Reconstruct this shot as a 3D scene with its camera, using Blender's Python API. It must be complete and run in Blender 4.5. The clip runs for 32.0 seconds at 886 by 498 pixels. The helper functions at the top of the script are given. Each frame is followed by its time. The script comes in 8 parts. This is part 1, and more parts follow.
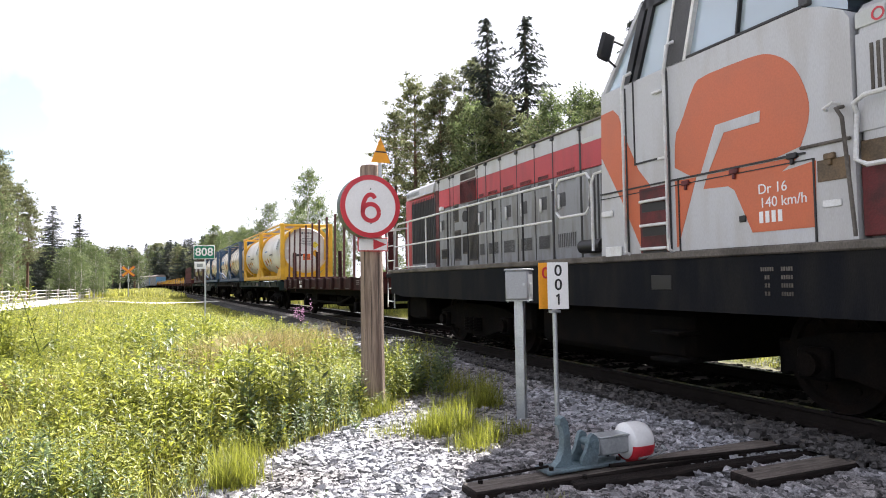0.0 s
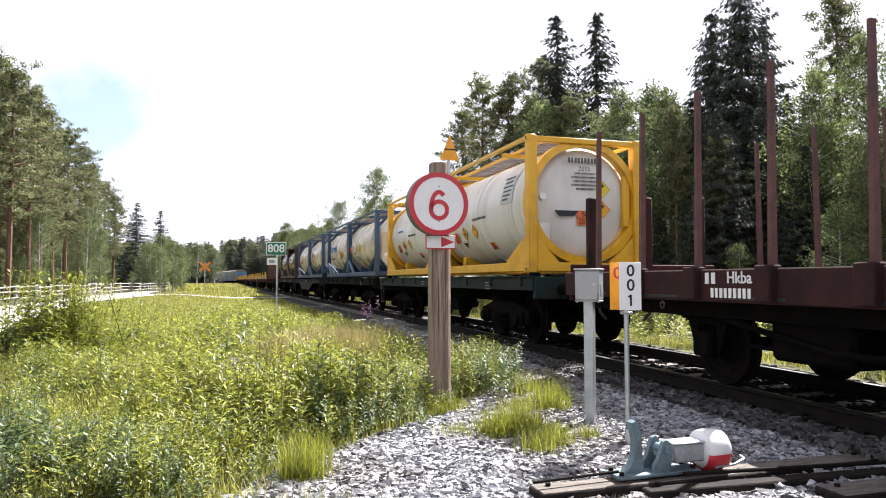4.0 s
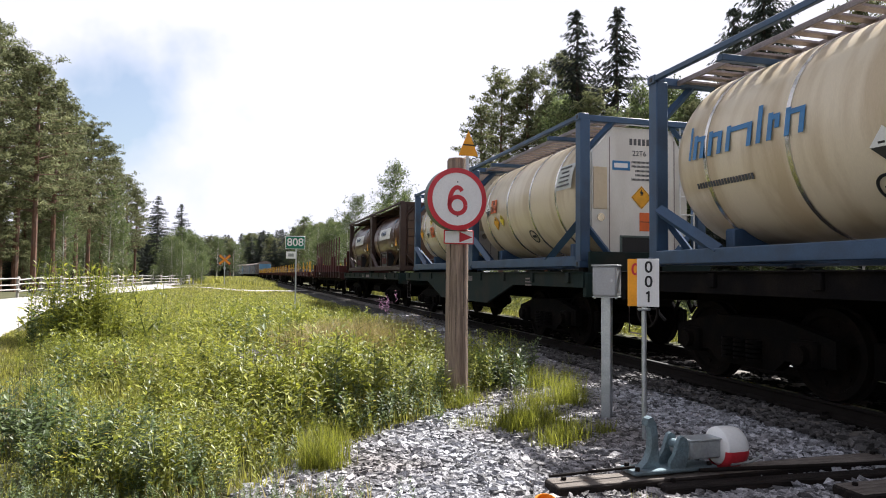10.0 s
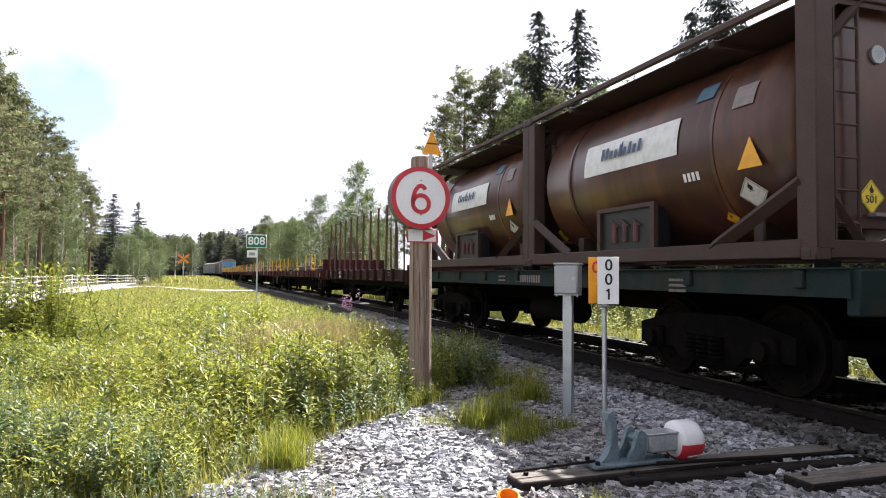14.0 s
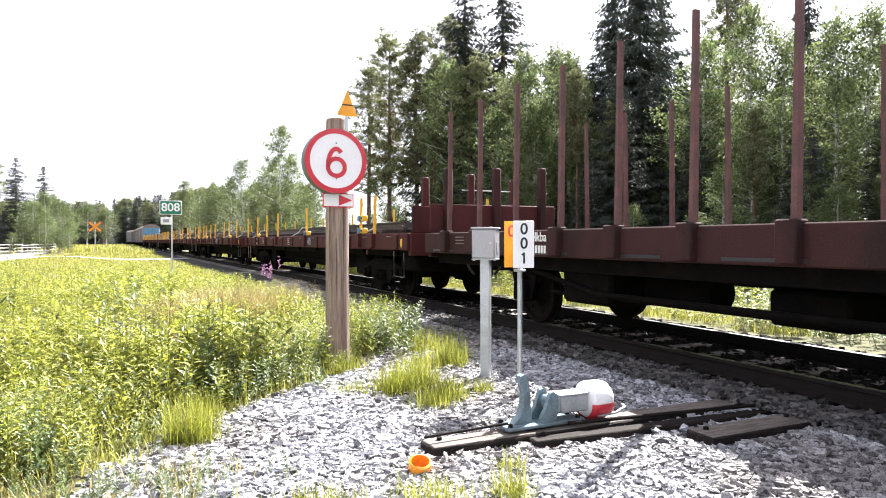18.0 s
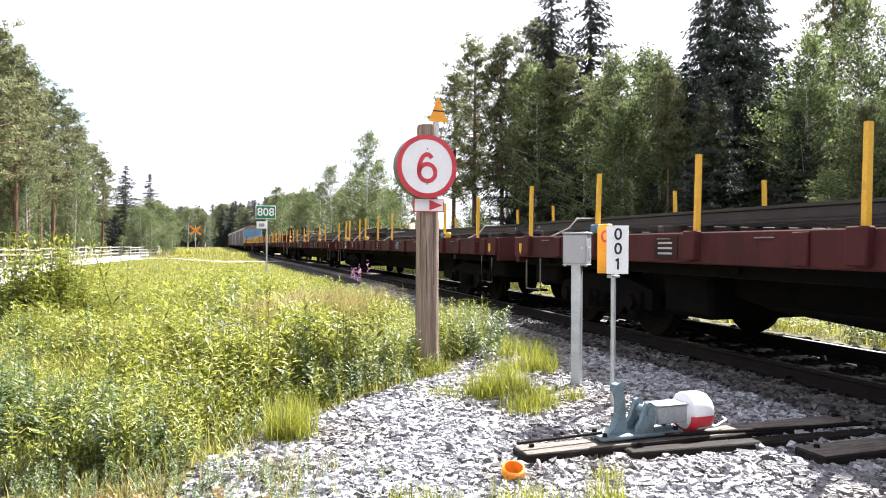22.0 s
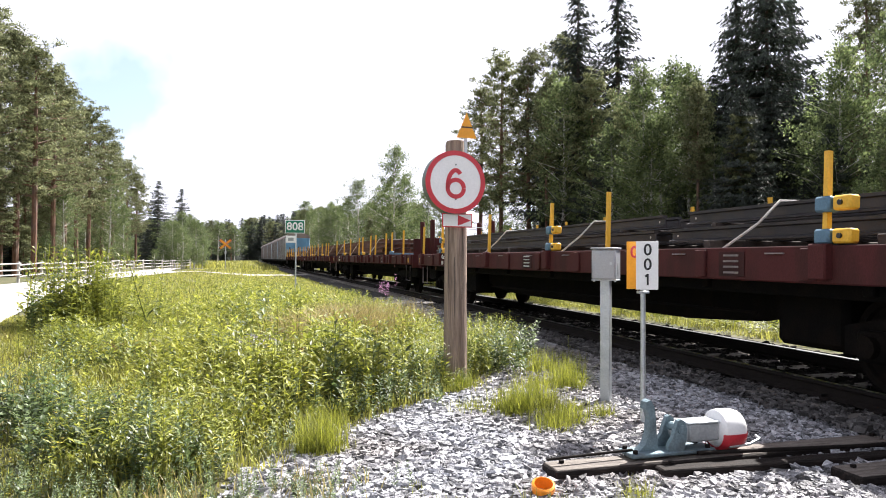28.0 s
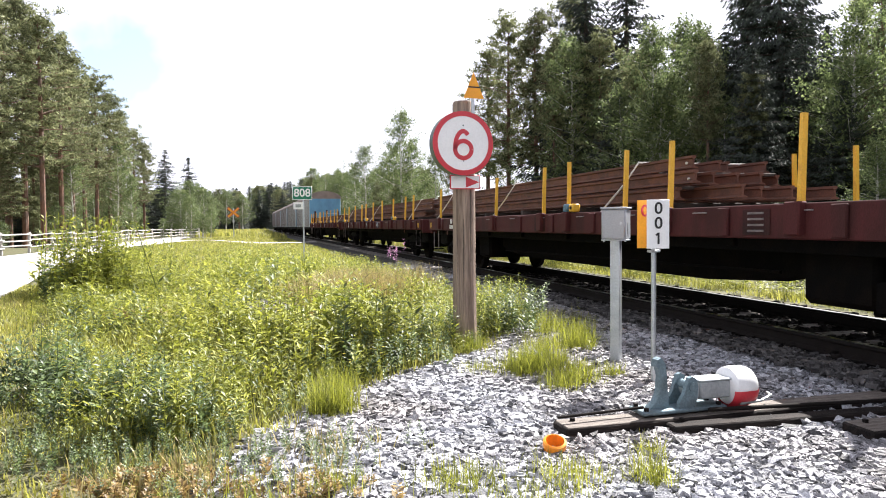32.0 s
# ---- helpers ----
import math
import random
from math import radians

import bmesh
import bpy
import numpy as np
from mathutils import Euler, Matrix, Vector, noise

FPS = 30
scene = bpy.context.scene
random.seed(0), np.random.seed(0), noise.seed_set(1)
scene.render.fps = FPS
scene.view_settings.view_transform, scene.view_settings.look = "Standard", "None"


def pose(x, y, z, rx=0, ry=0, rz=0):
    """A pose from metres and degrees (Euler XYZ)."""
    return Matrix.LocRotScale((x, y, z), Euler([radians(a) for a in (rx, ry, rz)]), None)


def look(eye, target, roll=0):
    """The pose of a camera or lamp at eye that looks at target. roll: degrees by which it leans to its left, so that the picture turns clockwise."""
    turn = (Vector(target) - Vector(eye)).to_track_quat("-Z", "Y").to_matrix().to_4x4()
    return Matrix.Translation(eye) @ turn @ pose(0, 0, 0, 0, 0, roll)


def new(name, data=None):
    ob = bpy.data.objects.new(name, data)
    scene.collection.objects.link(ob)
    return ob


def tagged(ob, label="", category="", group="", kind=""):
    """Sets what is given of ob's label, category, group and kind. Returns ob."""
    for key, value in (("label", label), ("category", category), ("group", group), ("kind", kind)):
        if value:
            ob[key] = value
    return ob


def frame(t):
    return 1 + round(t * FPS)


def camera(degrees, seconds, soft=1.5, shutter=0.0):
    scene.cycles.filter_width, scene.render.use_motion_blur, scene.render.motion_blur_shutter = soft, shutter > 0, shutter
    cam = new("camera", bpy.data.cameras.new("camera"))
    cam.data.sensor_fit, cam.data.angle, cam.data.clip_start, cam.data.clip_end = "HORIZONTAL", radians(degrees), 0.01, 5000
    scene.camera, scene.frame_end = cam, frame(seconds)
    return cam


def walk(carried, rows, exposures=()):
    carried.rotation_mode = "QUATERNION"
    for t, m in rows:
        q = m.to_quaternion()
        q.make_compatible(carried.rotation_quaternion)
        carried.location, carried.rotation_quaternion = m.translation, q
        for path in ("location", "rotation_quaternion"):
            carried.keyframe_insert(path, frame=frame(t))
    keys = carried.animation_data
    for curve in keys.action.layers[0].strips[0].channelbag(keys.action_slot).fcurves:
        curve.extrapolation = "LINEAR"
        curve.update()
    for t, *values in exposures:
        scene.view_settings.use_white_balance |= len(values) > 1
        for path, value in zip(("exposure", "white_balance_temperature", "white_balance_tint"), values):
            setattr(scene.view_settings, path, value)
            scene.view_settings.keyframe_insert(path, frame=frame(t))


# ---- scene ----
cam = camera(66.6, 32.0, soft=1.0)
PATH = [
    (0, (-0.042, -0.137, 1.503), (0.639, 1.741, 1.594), -1.0),
    (0.5, (-0.052, -0.144, 1.496), (0.638, 1.731, 1.574), 0.3),
    (1, (-0.042, -0.105, 1.484), (0.645, 1.772, 1.522), 0.8),
    (1.5, (-0.062, -0.116, 1.481), (0.507, 1.798, 1.596), 0.5),
    (2, (-0.041, -0.085, 1.491), (0.569, 1.817, 1.6), 1.0),
    (2.5, (-0.045, -0.089, 1.485), (0.493, 1.835, 1.592), 1.1),
    (3, (-0.053, -0.094, 1.491), (0.435, 1.843, 1.581), 0.5),
    (3.5, (-0.048, -0.078, 1.485), (0.437, 1.861, 1.571), 0.2),
    (4, (-0.051, -0.086, 1.485), (0.444, 1.85, 1.577), 0.0),
    (4.5, (-0.054, -0.104, 1.489), (0.434, 1.832, 1.597), -0.5),
    (6.5, (-0.03, -0.091, 1.48), (0.444, 1.849, 1.591), -1.1),
    (7, (-0.038, -0.116, 1.483), (0.434, 1.824, 1.597), -1.1),
    (7.5, (-0.042, -0.096, 1.493), (0.416, 1.847, 1.618), -1.3),
    (8, (-0.044, -0.105, 1.489), (0.433, 1.833, 1.614), -1.4),
    (8.5, (-0.048, -0.124, 1.486), (0.455, 1.807, 1.629), -1.1),
    (9, (-0.048, -0.117, 1.481), (0.44, 1.818, 1.603), -1.0),
    (9.5, (-0.047, -0.112, 1.49), (0.415, 1.827, 1.648), 0.3),
    (10, (-0.066, -0.129, 1.483), (0.378, 1.819, 1.56), 0.5),
    (10.5, (-0.055, -0.118, 1.482), (0.362, 1.835, 1.59), 0.7),
    (11, (-0.057, -0.122, 1.483), (0.428, 1.815, 1.594), 0.7),
    (11.5, (-0.036, -0.107, 1.475), (0.477, 1.822, 1.597), 0.7),
    (12, (-0.039, -0.106, 1.472), (0.507, 1.816, 1.564), 0.6),
    (12.5, (-0.057, -0.123, 1.474), (0.45, 1.809, 1.566), 0.6),
    (13, (-0.065, -0.127, 1.471), (0.423, 1.81, 1.568), 0.7),
    (13.5, (-0.065, -0.129, 1.479), (0.427, 1.807, 1.576), 0.4),
    (14, (-0.074, -0.147, 1.475), (0.476, 1.775, 1.55), 0.4),
    (14.5, (-0.06, -0.128, 1.466), (0.542, 1.778, 1.522), 0.3),
    (16.5, (0.023, -0.052, 1.479), (0.622, 1.856, 1.504), -0.3),
    (17, (0.032, -0.064, 1.468), (0.672, 1.831, 1.48), -0.4),
    (17.5, (0.057, -0.059, 1.463), (0.764, 1.811, 1.444), -0.0),
    (18, (0.075, -0.068, 1.465), (0.827, 1.785, 1.44), -0.1),
    (18.5, (0.075, -0.062, 1.468), (0.845, 1.784, 1.447), -0.3),
    (19, (0.056, -0.051, 1.468), (0.755, 1.823, 1.478), -0.7),
    (19.5, (0.047, -0.048, 1.459), (0.7, 1.842, 1.445), -0.4),
    (20, (0.042, -0.044, 1.468), (0.668, 1.855, 1.462), -0.7),
    (20.5, (0.016, -0.043, 1.463), (0.577, 1.877, 1.453), -0.1),
    (21, (0.003, -0.051, 1.463), (0.528, 1.878, 1.446), 0.4),
    (21.5, (0.008, -0.044, 1.464), (0.525, 1.888, 1.444), 0.2),
    (22, (0.006, -0.053, 1.468), (0.524, 1.878, 1.456), 0.2),
    (22.5, (0.004, -0.049, 1.469), (0.532, 1.88, 1.455), 0.0),
    (23, (0.012, -0.04, 1.471), (0.548, 1.887, 1.46), 0.0),
    (23.5, (0.008, -0.041, 1.471), (0.555, 1.883, 1.476), 0.4),
    (24, (-0.003, -0.053, 1.472), (0.545, 1.871, 1.492), 0.4),
    (24.5, (-0.007, -0.057, 1.474), (0.556, 1.861, 1.5), 0.4),
    (25, (-0.01, -0.057, 1.475), (0.556, 1.861, 1.513), 0.4),
    (25.5, (-0.014, -0.068, 1.478), (0.543, 1.853, 1.529), 0.5),
    (26, (-0.037, -0.092, 1.476), (0.499, 1.834, 1.53), 1.1),
    (26.5, (-0.052, -0.122, 1.487), (0.407, 1.824, 1.535), 0.4),
    (28.5, (-0.02, -0.086, 1.482), (0.419, 1.865, 1.508), 0.2),
    (29, (-0.015, -0.071, 1.476), (0.42, 1.881, 1.502), 0.1),
    (29.5, (-0.008, -0.034, 1.44), (0.478, 1.906, 1.406), -0.9),
    (30, (-0.023, -0.055, 1.442), (0.396, 1.9, 1.376), -0.3),
    (30.5, (-0.025, -0.056, 1.443), (0.385, 1.9, 1.371), -0.3),
    (31, (-0.034, -0.061, 1.455), (0.349, 1.901, 1.392), -0.2),
    (31.5, (-0.035, -0.066, 1.451), (0.364, 1.893, 1.388), -0.2),
    (32, (-0.028, -0.055, 1.444), (0.391, 1.899, 1.371), -0.5),
]
EXPOSURE = [(0, 0.04), (1, 0.15), (2, -0.2), (4, -0.22), (7, -0.60), (9, -0.74), (11, -0.60), (12, -0.3), (14, -0.17), (17, 0.38), (19, 0.50), (20, 0.52), (21, 0.21), (23, 0.20), (24, 0.24), (26, 0.0), (29, -0.24), (30, -0.06), (32, -0.08)]
walk(cam, [(t, look(eye, target, roll)) for t, eye, target, roll in PATH],
     exposures=[(t, 1.83 + e) for t, e in EXPOSURE])

# ---- light ----
SUN_AZ, SUN_EL = 55.0, 50.0          # degrees from +y towards +x, and above the horizon
world = bpy.data.worlds.new("sky")
scene.world = world
world.use_nodes = True
wn, wl = world.node_tree.nodes, world.node_tree.links
wn.clear()
w_out, w_bg = wn.new("ShaderNodeOutputWorld"), wn.new("ShaderNodeBackground")
w_sky, w_mix, w_noise = wn.new("ShaderNodeTexSky"), wn.new("ShaderNodeMix"), wn.new("ShaderNodeTexNoise")
w_ramp, w_co, w_scale = wn.new("ShaderNodeValToRGB"), wn.new("ShaderNodeTexCoord"), wn.new("ShaderNodeVectorMath")
w_sky.sky_type, w_sky.sun_disc = "NISHITA", False
w_sky.sun_elevation, w_sky.sun_rotation = radians(SUN_EL), radians(SUN_AZ)
w_sky.dust_density = 2.0
w_noise.inputs["Scale"].default_value, w_noise.inputs["Detail"].default_value = 1.7, 5.0
w_ramp.color_ramp.elements[0].position, w_ramp.color_ramp.elements[1].position = 0.30, 0.44
w_mix.data_type = "RGBA"
# thin bright cloud, brightest low down
w_sep, w_low, w_tint = wn.new("ShaderNodeSeparateXYZ"), wn.new("ShaderNodeMapRange"), wn.new("ShaderNodeVectorMath")
w_low.inputs["From Min"].default_value, w_low.inputs["From Max"].default_value = 0.38, 0.85
w_low.inputs["To Min"].default_value, w_low.inputs["To Max"].default_value = 14.0, 5.4
w_tint.operation, w_tint.inputs[0].default_value = "SCALE", (0.98, 0.99, 1.13)
wl.new(w_co.outputs["Generated"], w_sep.inputs[0])
wl.new(w_sep.outputs["Z"], w_low.inputs["Value"])
# thin cloud scatters forward: brighter towards the sun, duller away from it
w_dir, w_dot, w_fwd, w_glow = wn.new("ShaderNodeVectorMath"), wn.new("ShaderNodeVectorMath"), wn.new("ShaderNodeMapRange"), wn.new("ShaderNodeMath")
w_dir.operation, w_dot.operation, w_glow.operation = "NORMALIZE", "DOT_PRODUCT", "MULTIPLY"
w_dot.inputs[1].default_value = (math.sin(radians(SUN_AZ)) * math.cos(radians(SUN_EL)), math.cos(radians(SUN_AZ)) * math.cos(radians(SUN_EL)), math.sin(radians(SUN_EL)))
w_fwd.interpolation_type = "SMOOTHSTEP"
w_fwd.inputs["From Min"].default_value, w_fwd.inputs["From Max"].default_value = -0.55, 0.16
w_fwd.inputs["To Min"].default_value, w_fwd.inputs["To Max"].default_value = 0.40, 1.0
wl.new(w_co.outputs["Generated"], w_dir.inputs[0])
wl.new(w_dir.outputs["Vector"], w_dot.inputs[0])
wl.new(w_dot.outputs["Value"], w_fwd.inputs["Value"])
wl.new(w_low.outputs["Result"], w_glow.inputs[0])
wl.new(w_fwd.outputs["Result"], w_glow.inputs[1])
wl.new(w_glow.outputs[0], w_tint.inputs["Scale"])
wl.new(w_tint.outputs["Vector"], w_mix.inputs["B"])
w_bg.inputs["Strength"].default_value = 0.034
wl.new(w_co.outputs["Generated"], w_noise.inputs["Vector"])
wl.new(w_noise.outputs["Fac"], w_ramp.inputs["Fac"])
# a break in the clouds over the pines
w_gap, w_hole, w_cut = wn.new("ShaderNodeVectorMath"), wn.new("ShaderNodeMapRange"), wn.new("ShaderNodeMath")
w_gap.operation, w_cut.operation = "DISTANCE", "MULTIPLY"
w_gap.inputs[1].default_value = Vector((-0.215, 1.0, 0.205)).normalized()
w_hole.inputs["From Min"].default_value, w_hole.inputs["From Max"].default_value = 0.16, 0.27
w_hole.inputs["To Min"].default_value = 0.15
wl.new(w_co.outputs["Generated"], w_gap.inputs[0])
w_rag, w_off = wn.new("ShaderNodeTexNoise"), wn.new("ShaderNodeMath")
w_rag.inputs["Scale"].default_value, w_rag.inputs["Detail"].default_value = 9.0, 4.0
w_off.operation, w_off.inputs[1].default_value = "MULTIPLY_ADD", 0.28
wl.new(w_co.outputs["Generated"], w_rag.inputs["Vector"])
wl.new(w_rag.outputs["Fac"], w_off.inputs[0])
wl.new(w_gap.outputs["Value"], w_off.inputs[2])
wl.new(w_off.outputs[0], w_hole.inputs["Value"])
wl.new(w_ramp.outputs["Color"], w_cut.inputs[0])
wl.new(w_hole.outputs["Result"], w_cut.inputs[1])
wl.new(w_cut.outputs[0], w_mix.inputs["Factor"])
w_blue = wn.new("ShaderNodeVectorMath")
w_blue.operation, w_blue.inputs["Scale"].default_value = "SCALE", 2.3
wl.new(w_sky.outputs["Color"], w_blue.inputs[0])
wl.new(w_blue.outputs["Vector"], w_mix.inputs["A"])
wl.new(w_mix.outputs["Result"], w_bg.inputs["Color"])
wl.new(w_bg.outputs["Background"], w_out.inputs["Surface"])
sun = new("sun", bpy.data.lights.new("sun", "SUN"))
sun.data.energy, sun.data.angle, sun.data.color = 5.0, radians(0.53), (1.0, 0.965, 0.93)
sun_from = Vector((math.sin(radians(SUN_AZ)), math.cos(radians(SUN_AZ)), math.tan(radians(SUN_EL))))
sun.matrix_world = look(sun_from * 60, (0, 0, 0))


# ---- materials ----
def material(name, rgb, rough=0.7, metal=0.0, vary=0.18, scale=6.0, bump=0.15, grain=60.0, second=None, amount=0.5,
             island=0.0, rand=0.0, stretch=(1, 1, 1), spec=0.5, lo=0.45, hi=0.62):
    """Principled paint with stains (second colour in patches), fine grain and relief; island and rand vary pieces."""
    m = bpy.data.materials.new(name)
    m.use_nodes = True
    n, l = m.node_tree.nodes, m.node_tree.links
    b = n["Principled BSDF"]
    b.inputs["Roughness"].default_value, b.inputs["Metallic"].default_value = rough, metal
    b.inputs["Specular IOR Level"].default_value = spec
    co, mp = n.new("ShaderNodeTexCoord"), n.new("ShaderNodeMapping")
    mp.inputs["Scale"].default_value = stretch
    l.new(co.outputs["Object"], mp.inputs["Vector"])
    big, fine = n.new("ShaderNodeTexNoise"), n.new("ShaderNodeTexNoise")
    for t, s, d in ((big, scale, 6.0), (fine, grain, 3.0)):
        t.inputs["Scale"].default_value, t.inputs["Detail"].default_value = s, d
        l.new(mp.outputs["Vector"], t.inputs["Vector"])
    ramp = n.new("ShaderNodeValToRGB")
    ramp.color_ramp.elements[0].position, ramp.color_ramp.elements[1].position = lo, hi
    l.new(big.outputs["Fac"], ramp.inputs["Fac"])
    mix = n.new("ShaderNodeMix")
    mix.data_type = "RGBA"
    other = second or tuple(c * 0.6 for c in rgb)
    mix.inputs["A"].default_value, mix.inputs["B"].default_value = (*rgb, 1), (*other, 1)
    mul = n.new("ShaderNodeMath")
    mul.operation, mul.inputs[1].default_value = "MULTIPLY", amount
    l.new(ramp.outputs["Color"], mul.inputs[0])
    l.new(mul.outputs[0], mix.inputs["Factor"])
    hsv = n.new("ShaderNodeHueSaturation")
    l.new(mix.outputs["Result"], hsv.inputs["Color"])
    val = n.new("ShaderNodeMapRange")
    val.inputs["From Min"].default_value, val.inputs["From Max"].default_value = 0.3, 0.7
    val.inputs["To Min"].default_value, val.inputs["To Max"].default_value = 1 - vary, 1 + vary
    l.new(fine.outputs["Fac"], val.inputs["Value"])
    last = val.outputs["Result"]
    for kind, k in (("island", island), ("rand", rand)):
        if k:
            src = n.new("ShaderNodeNewGeometry").outputs["Random Per Island"] if kind == "island" else n.new("ShaderNodeObjectInfo").outputs["Random"]
            r = n.new("ShaderNodeMapRange")
            r.inputs["To Min"].default_value, r.inputs["To Max"].default_value = 1 - k, 1 + k
            l.new(src, r.inputs["Value"])
            q = n.new("ShaderNodeMath")
            q.operation = "MULTIPLY"
            l.new(last, q.inputs[0])
            l.new(r.outputs["Result"], q.inputs[1])
            last = q.outputs[0]
    l.new(last, hsv.inputs["Value"])
    l.new(hsv.outputs["Color"], b.inputs["Base Color"])
    if bump:
        bp = n.new("ShaderNodeBump")
        bp.inputs["Strength"].default_value, bp.inputs["Distance"].default_value = bump, 0.02
        l.new(fine.outputs["Fac"], bp.inputs["Height"])
        l.new(bp.outputs["Normal"], b.inputs["Normal"])
    return m


def foliage(name, rgb, rgb2, thin=0.45, rough=0.5, vary=0.5, gloss=0.0):
    """Leaves: diffuse and light passing through, each leaf its own shade between two greens."""
    m = bpy.data.materials.new(name)
    m.use_nodes = True
    n, l = m.node_tree.nodes, m.node_tree.links
    n.remove(n["Principled BSDF"])
    geo, mix, hsv, rng = n.new("ShaderNodeNewGeometry"), n.new("ShaderNodeMix"), n.new("ShaderNodeHueSaturation"), n.new("ShaderNodeMapRange")
    obj, nz, co = n.new("ShaderNodeObjectInfo"), n.new("ShaderNodeTexNoise"), n.new("ShaderNodeTexCoord")
    mix.data_type = "RGBA"
    mix.inputs["A"].default_value, mix.inputs["B"].default_value = (*rgb, 1), (*rgb2, 1)
    nz.inputs["Scale"].default_value, nz.inputs["Detail"].default_value = 0.8, 4.0
    l.new(co.outputs["Object"], nz.inputs["Vector"])
    add = n.new("ShaderNodeMath")
    add.operation = "ADD"
    l.new(nz.outputs["Fac"], add.inputs[0])
    sub = n.new("ShaderNodeMath")
    sub.operation, sub.inputs[1].default_value = "MULTIPLY_ADD", 0.7
    sub.inputs[2].default_value = -0.35
    l.new(geo.outputs["Random Per Island"], sub.inputs[0])
    l.new(sub.outputs[0], add.inputs[1])
    l.new(add.outputs[0], mix.inputs["Factor"])
    l.new(mix.outputs["Result"], hsv.inputs["Color"])
    rng.inputs["To Min"].default_value, rng.inputs["To Max"].default_value = 1 - vary, 1 + vary
    l.new(geo.outputs["Random Per Island"], rng.inputs["Value"])
    r2 = n.new("ShaderNodeMapRange")
    r2.inputs["To Min"].default_value, r2.inputs["To Max"].default_value = 0.8, 1.2
    l.new(obj.outputs["Random"], r2.inputs["Value"])
    q = n.new("ShaderNodeMath")
    q.operation = "MULTIPLY"
    l.new(rng.outputs["Result"], q.inputs[0])
    l.new(r2.outputs["Result"], q.inputs[1])
    l.new(q.outputs[0], hsv.inputs["Value"])
    d, t, g, s1, s2 = (n.new(k) for k in ("ShaderNodeBsdfDiffuse", "ShaderNodeBsdfTranslucent", "ShaderNodeBsdfGlossy", "ShaderNodeMixShader", "ShaderNodeMixShader"))
    l.new(hsv.outputs["Color"], d.inputs["Color"])
    l.new(hsv.outputs["Color"], t.inputs["Color"])
    g.inputs["Roughness"].default_value = rough
    s1.inputs["Fac"].default_value, s2.inputs["Fac"].default_value = thin, 0.045 + gloss
    l.new(d.outputs[0], s1.inputs[1])
    l.new(t.outputs[0], s1.inputs[2])
    l.new(s1.outputs[0], s2.inputs[1])
    l.new(g.outputs[0], s2.inputs[2])
    l.new(s2.outputs[0], n["Material Output"].inputs["Surface"])
    return m


def window_glass(name, tint, rough=0.04):
    m = bpy.data.materials.new(name)
    m.use_nodes = True
    b = m.node_tree.nodes["Principled BSDF"]
    b.inputs["Base Color"].default_value, b.inputs["Roughness"].default_value = (*tint, 1), rough
    b.inputs["Transmission Weight"].default_value, b.inputs["IOR"].default_value = 0.45, 1.7
    return m


M = {}
M["soil"] = material("soil", (0.085, 0.08, 0.036), 0.95, vary=0.3, scale=1.2, second=(0.055, 0.065, 0.022), amount=0.8, bump=0.5, grain=30)
# darkened to stand for shade in the gaps between loose stones
M["gravel_bed"] = material("gravel_bed", (0.035, 0.032, 0.031), 0.95, vary=0.5, scale=3, second=(0.022, 0.021, 0.020), amount=0.6, bump=0.8, grain=70)
M["stone"] = material("crushed_stone", (0.30, 0.302, 0.325), 0.7, vary=0.4, scale=0.55, second=(0.185, 0.165, 0.158), amount=0.8, bump=0.5, grain=90, island=0.8, lo=0.42, hi=0.60)
# grime plus painted-in shade: stone at the edge of the train's shadow
M["stone_mid"] = material("grimy_shaded_stone", (0.085, 0.080, 0.080), 0.85, vary=0.35, scale=9, second=(0.035, 0.031, 0.030), amount=0.7, bump=0.5, grain=90, island=0.7)
# grime, and the deep shade under the train put into the colour
M["stone_dark"] = material("shaded_track_stone", (0.016, 0.014, 0.013), 0.95, vary=0.3, scale=9, second=(0.010, 0.009, 0.008), amount=0.7, bump=0.4, grain=120, island=0.5, spec=0.1)
M["road"] = material("road_gravel", (0.42, 0.40, 0.38), 0.95, vary=0.18, scale=0.8, second=(0.34, 0.32, 0.29), amount=0.6, bump=0.4, grain=40)
# paler than the creosoted sides: wear, plus sunlight painted in
M["sleeper"] = material("worn_sunlit_timber", (0.17, 0.145, 0.125), 0.8, vary=0.35, scale=3, second=(0.07, 0.055, 0.047), amount=0.7, bump=0.6, grain=14, stretch=(1, 8, 8))
M["creosote"] = material("black_creosote", (0.014, 0.011, 0.010), 0.8, vary=0.35, scale=3, second=(0.035, 0.026, 0.022), amount=0.6, bump=0.5, grain=14, stretch=(1, 8, 8), spec=0.2)
M["concrete"] = material("grimy_concrete", (0.20, 0.18, 0.165), 0.9, vary=0.15, scale=5, second=(0.09, 0.08, 0.07), amount=0.6, bump=0.3, rand=0.25)
M["rail_rust"] = material("rusty_rail", (0.010, 0.0075, 0.0065), 0.9, 0.0, vary=0.25, scale=5, second=(0.013, 0.010, 0.009), amount=0.7, spec=0.2)
M["rail_top"] = material("polished_rail_head", (0.55, 0.55, 0.56), 0.28, 1.0, vary=0.08, scale=3, amount=0.2, bump=0.05)
M["post_wood"] = material("weathered_post_wood", (0.30, 0.225, 0.175), 0.85, vary=0.35, scale=2.2, second=(0.17, 0.12, 0.095), amount=0.8, bump=0.9, grain=9, stretch=(9, 9, 0.5))
M["fence_wood"] = material("greyed_fence_wood", (0.42, 0.40, 0.38), 0.85, vary=0.2, scale=3, amount=0.4, bump=0.4, grain=20, stretch=(1, 1, 6))
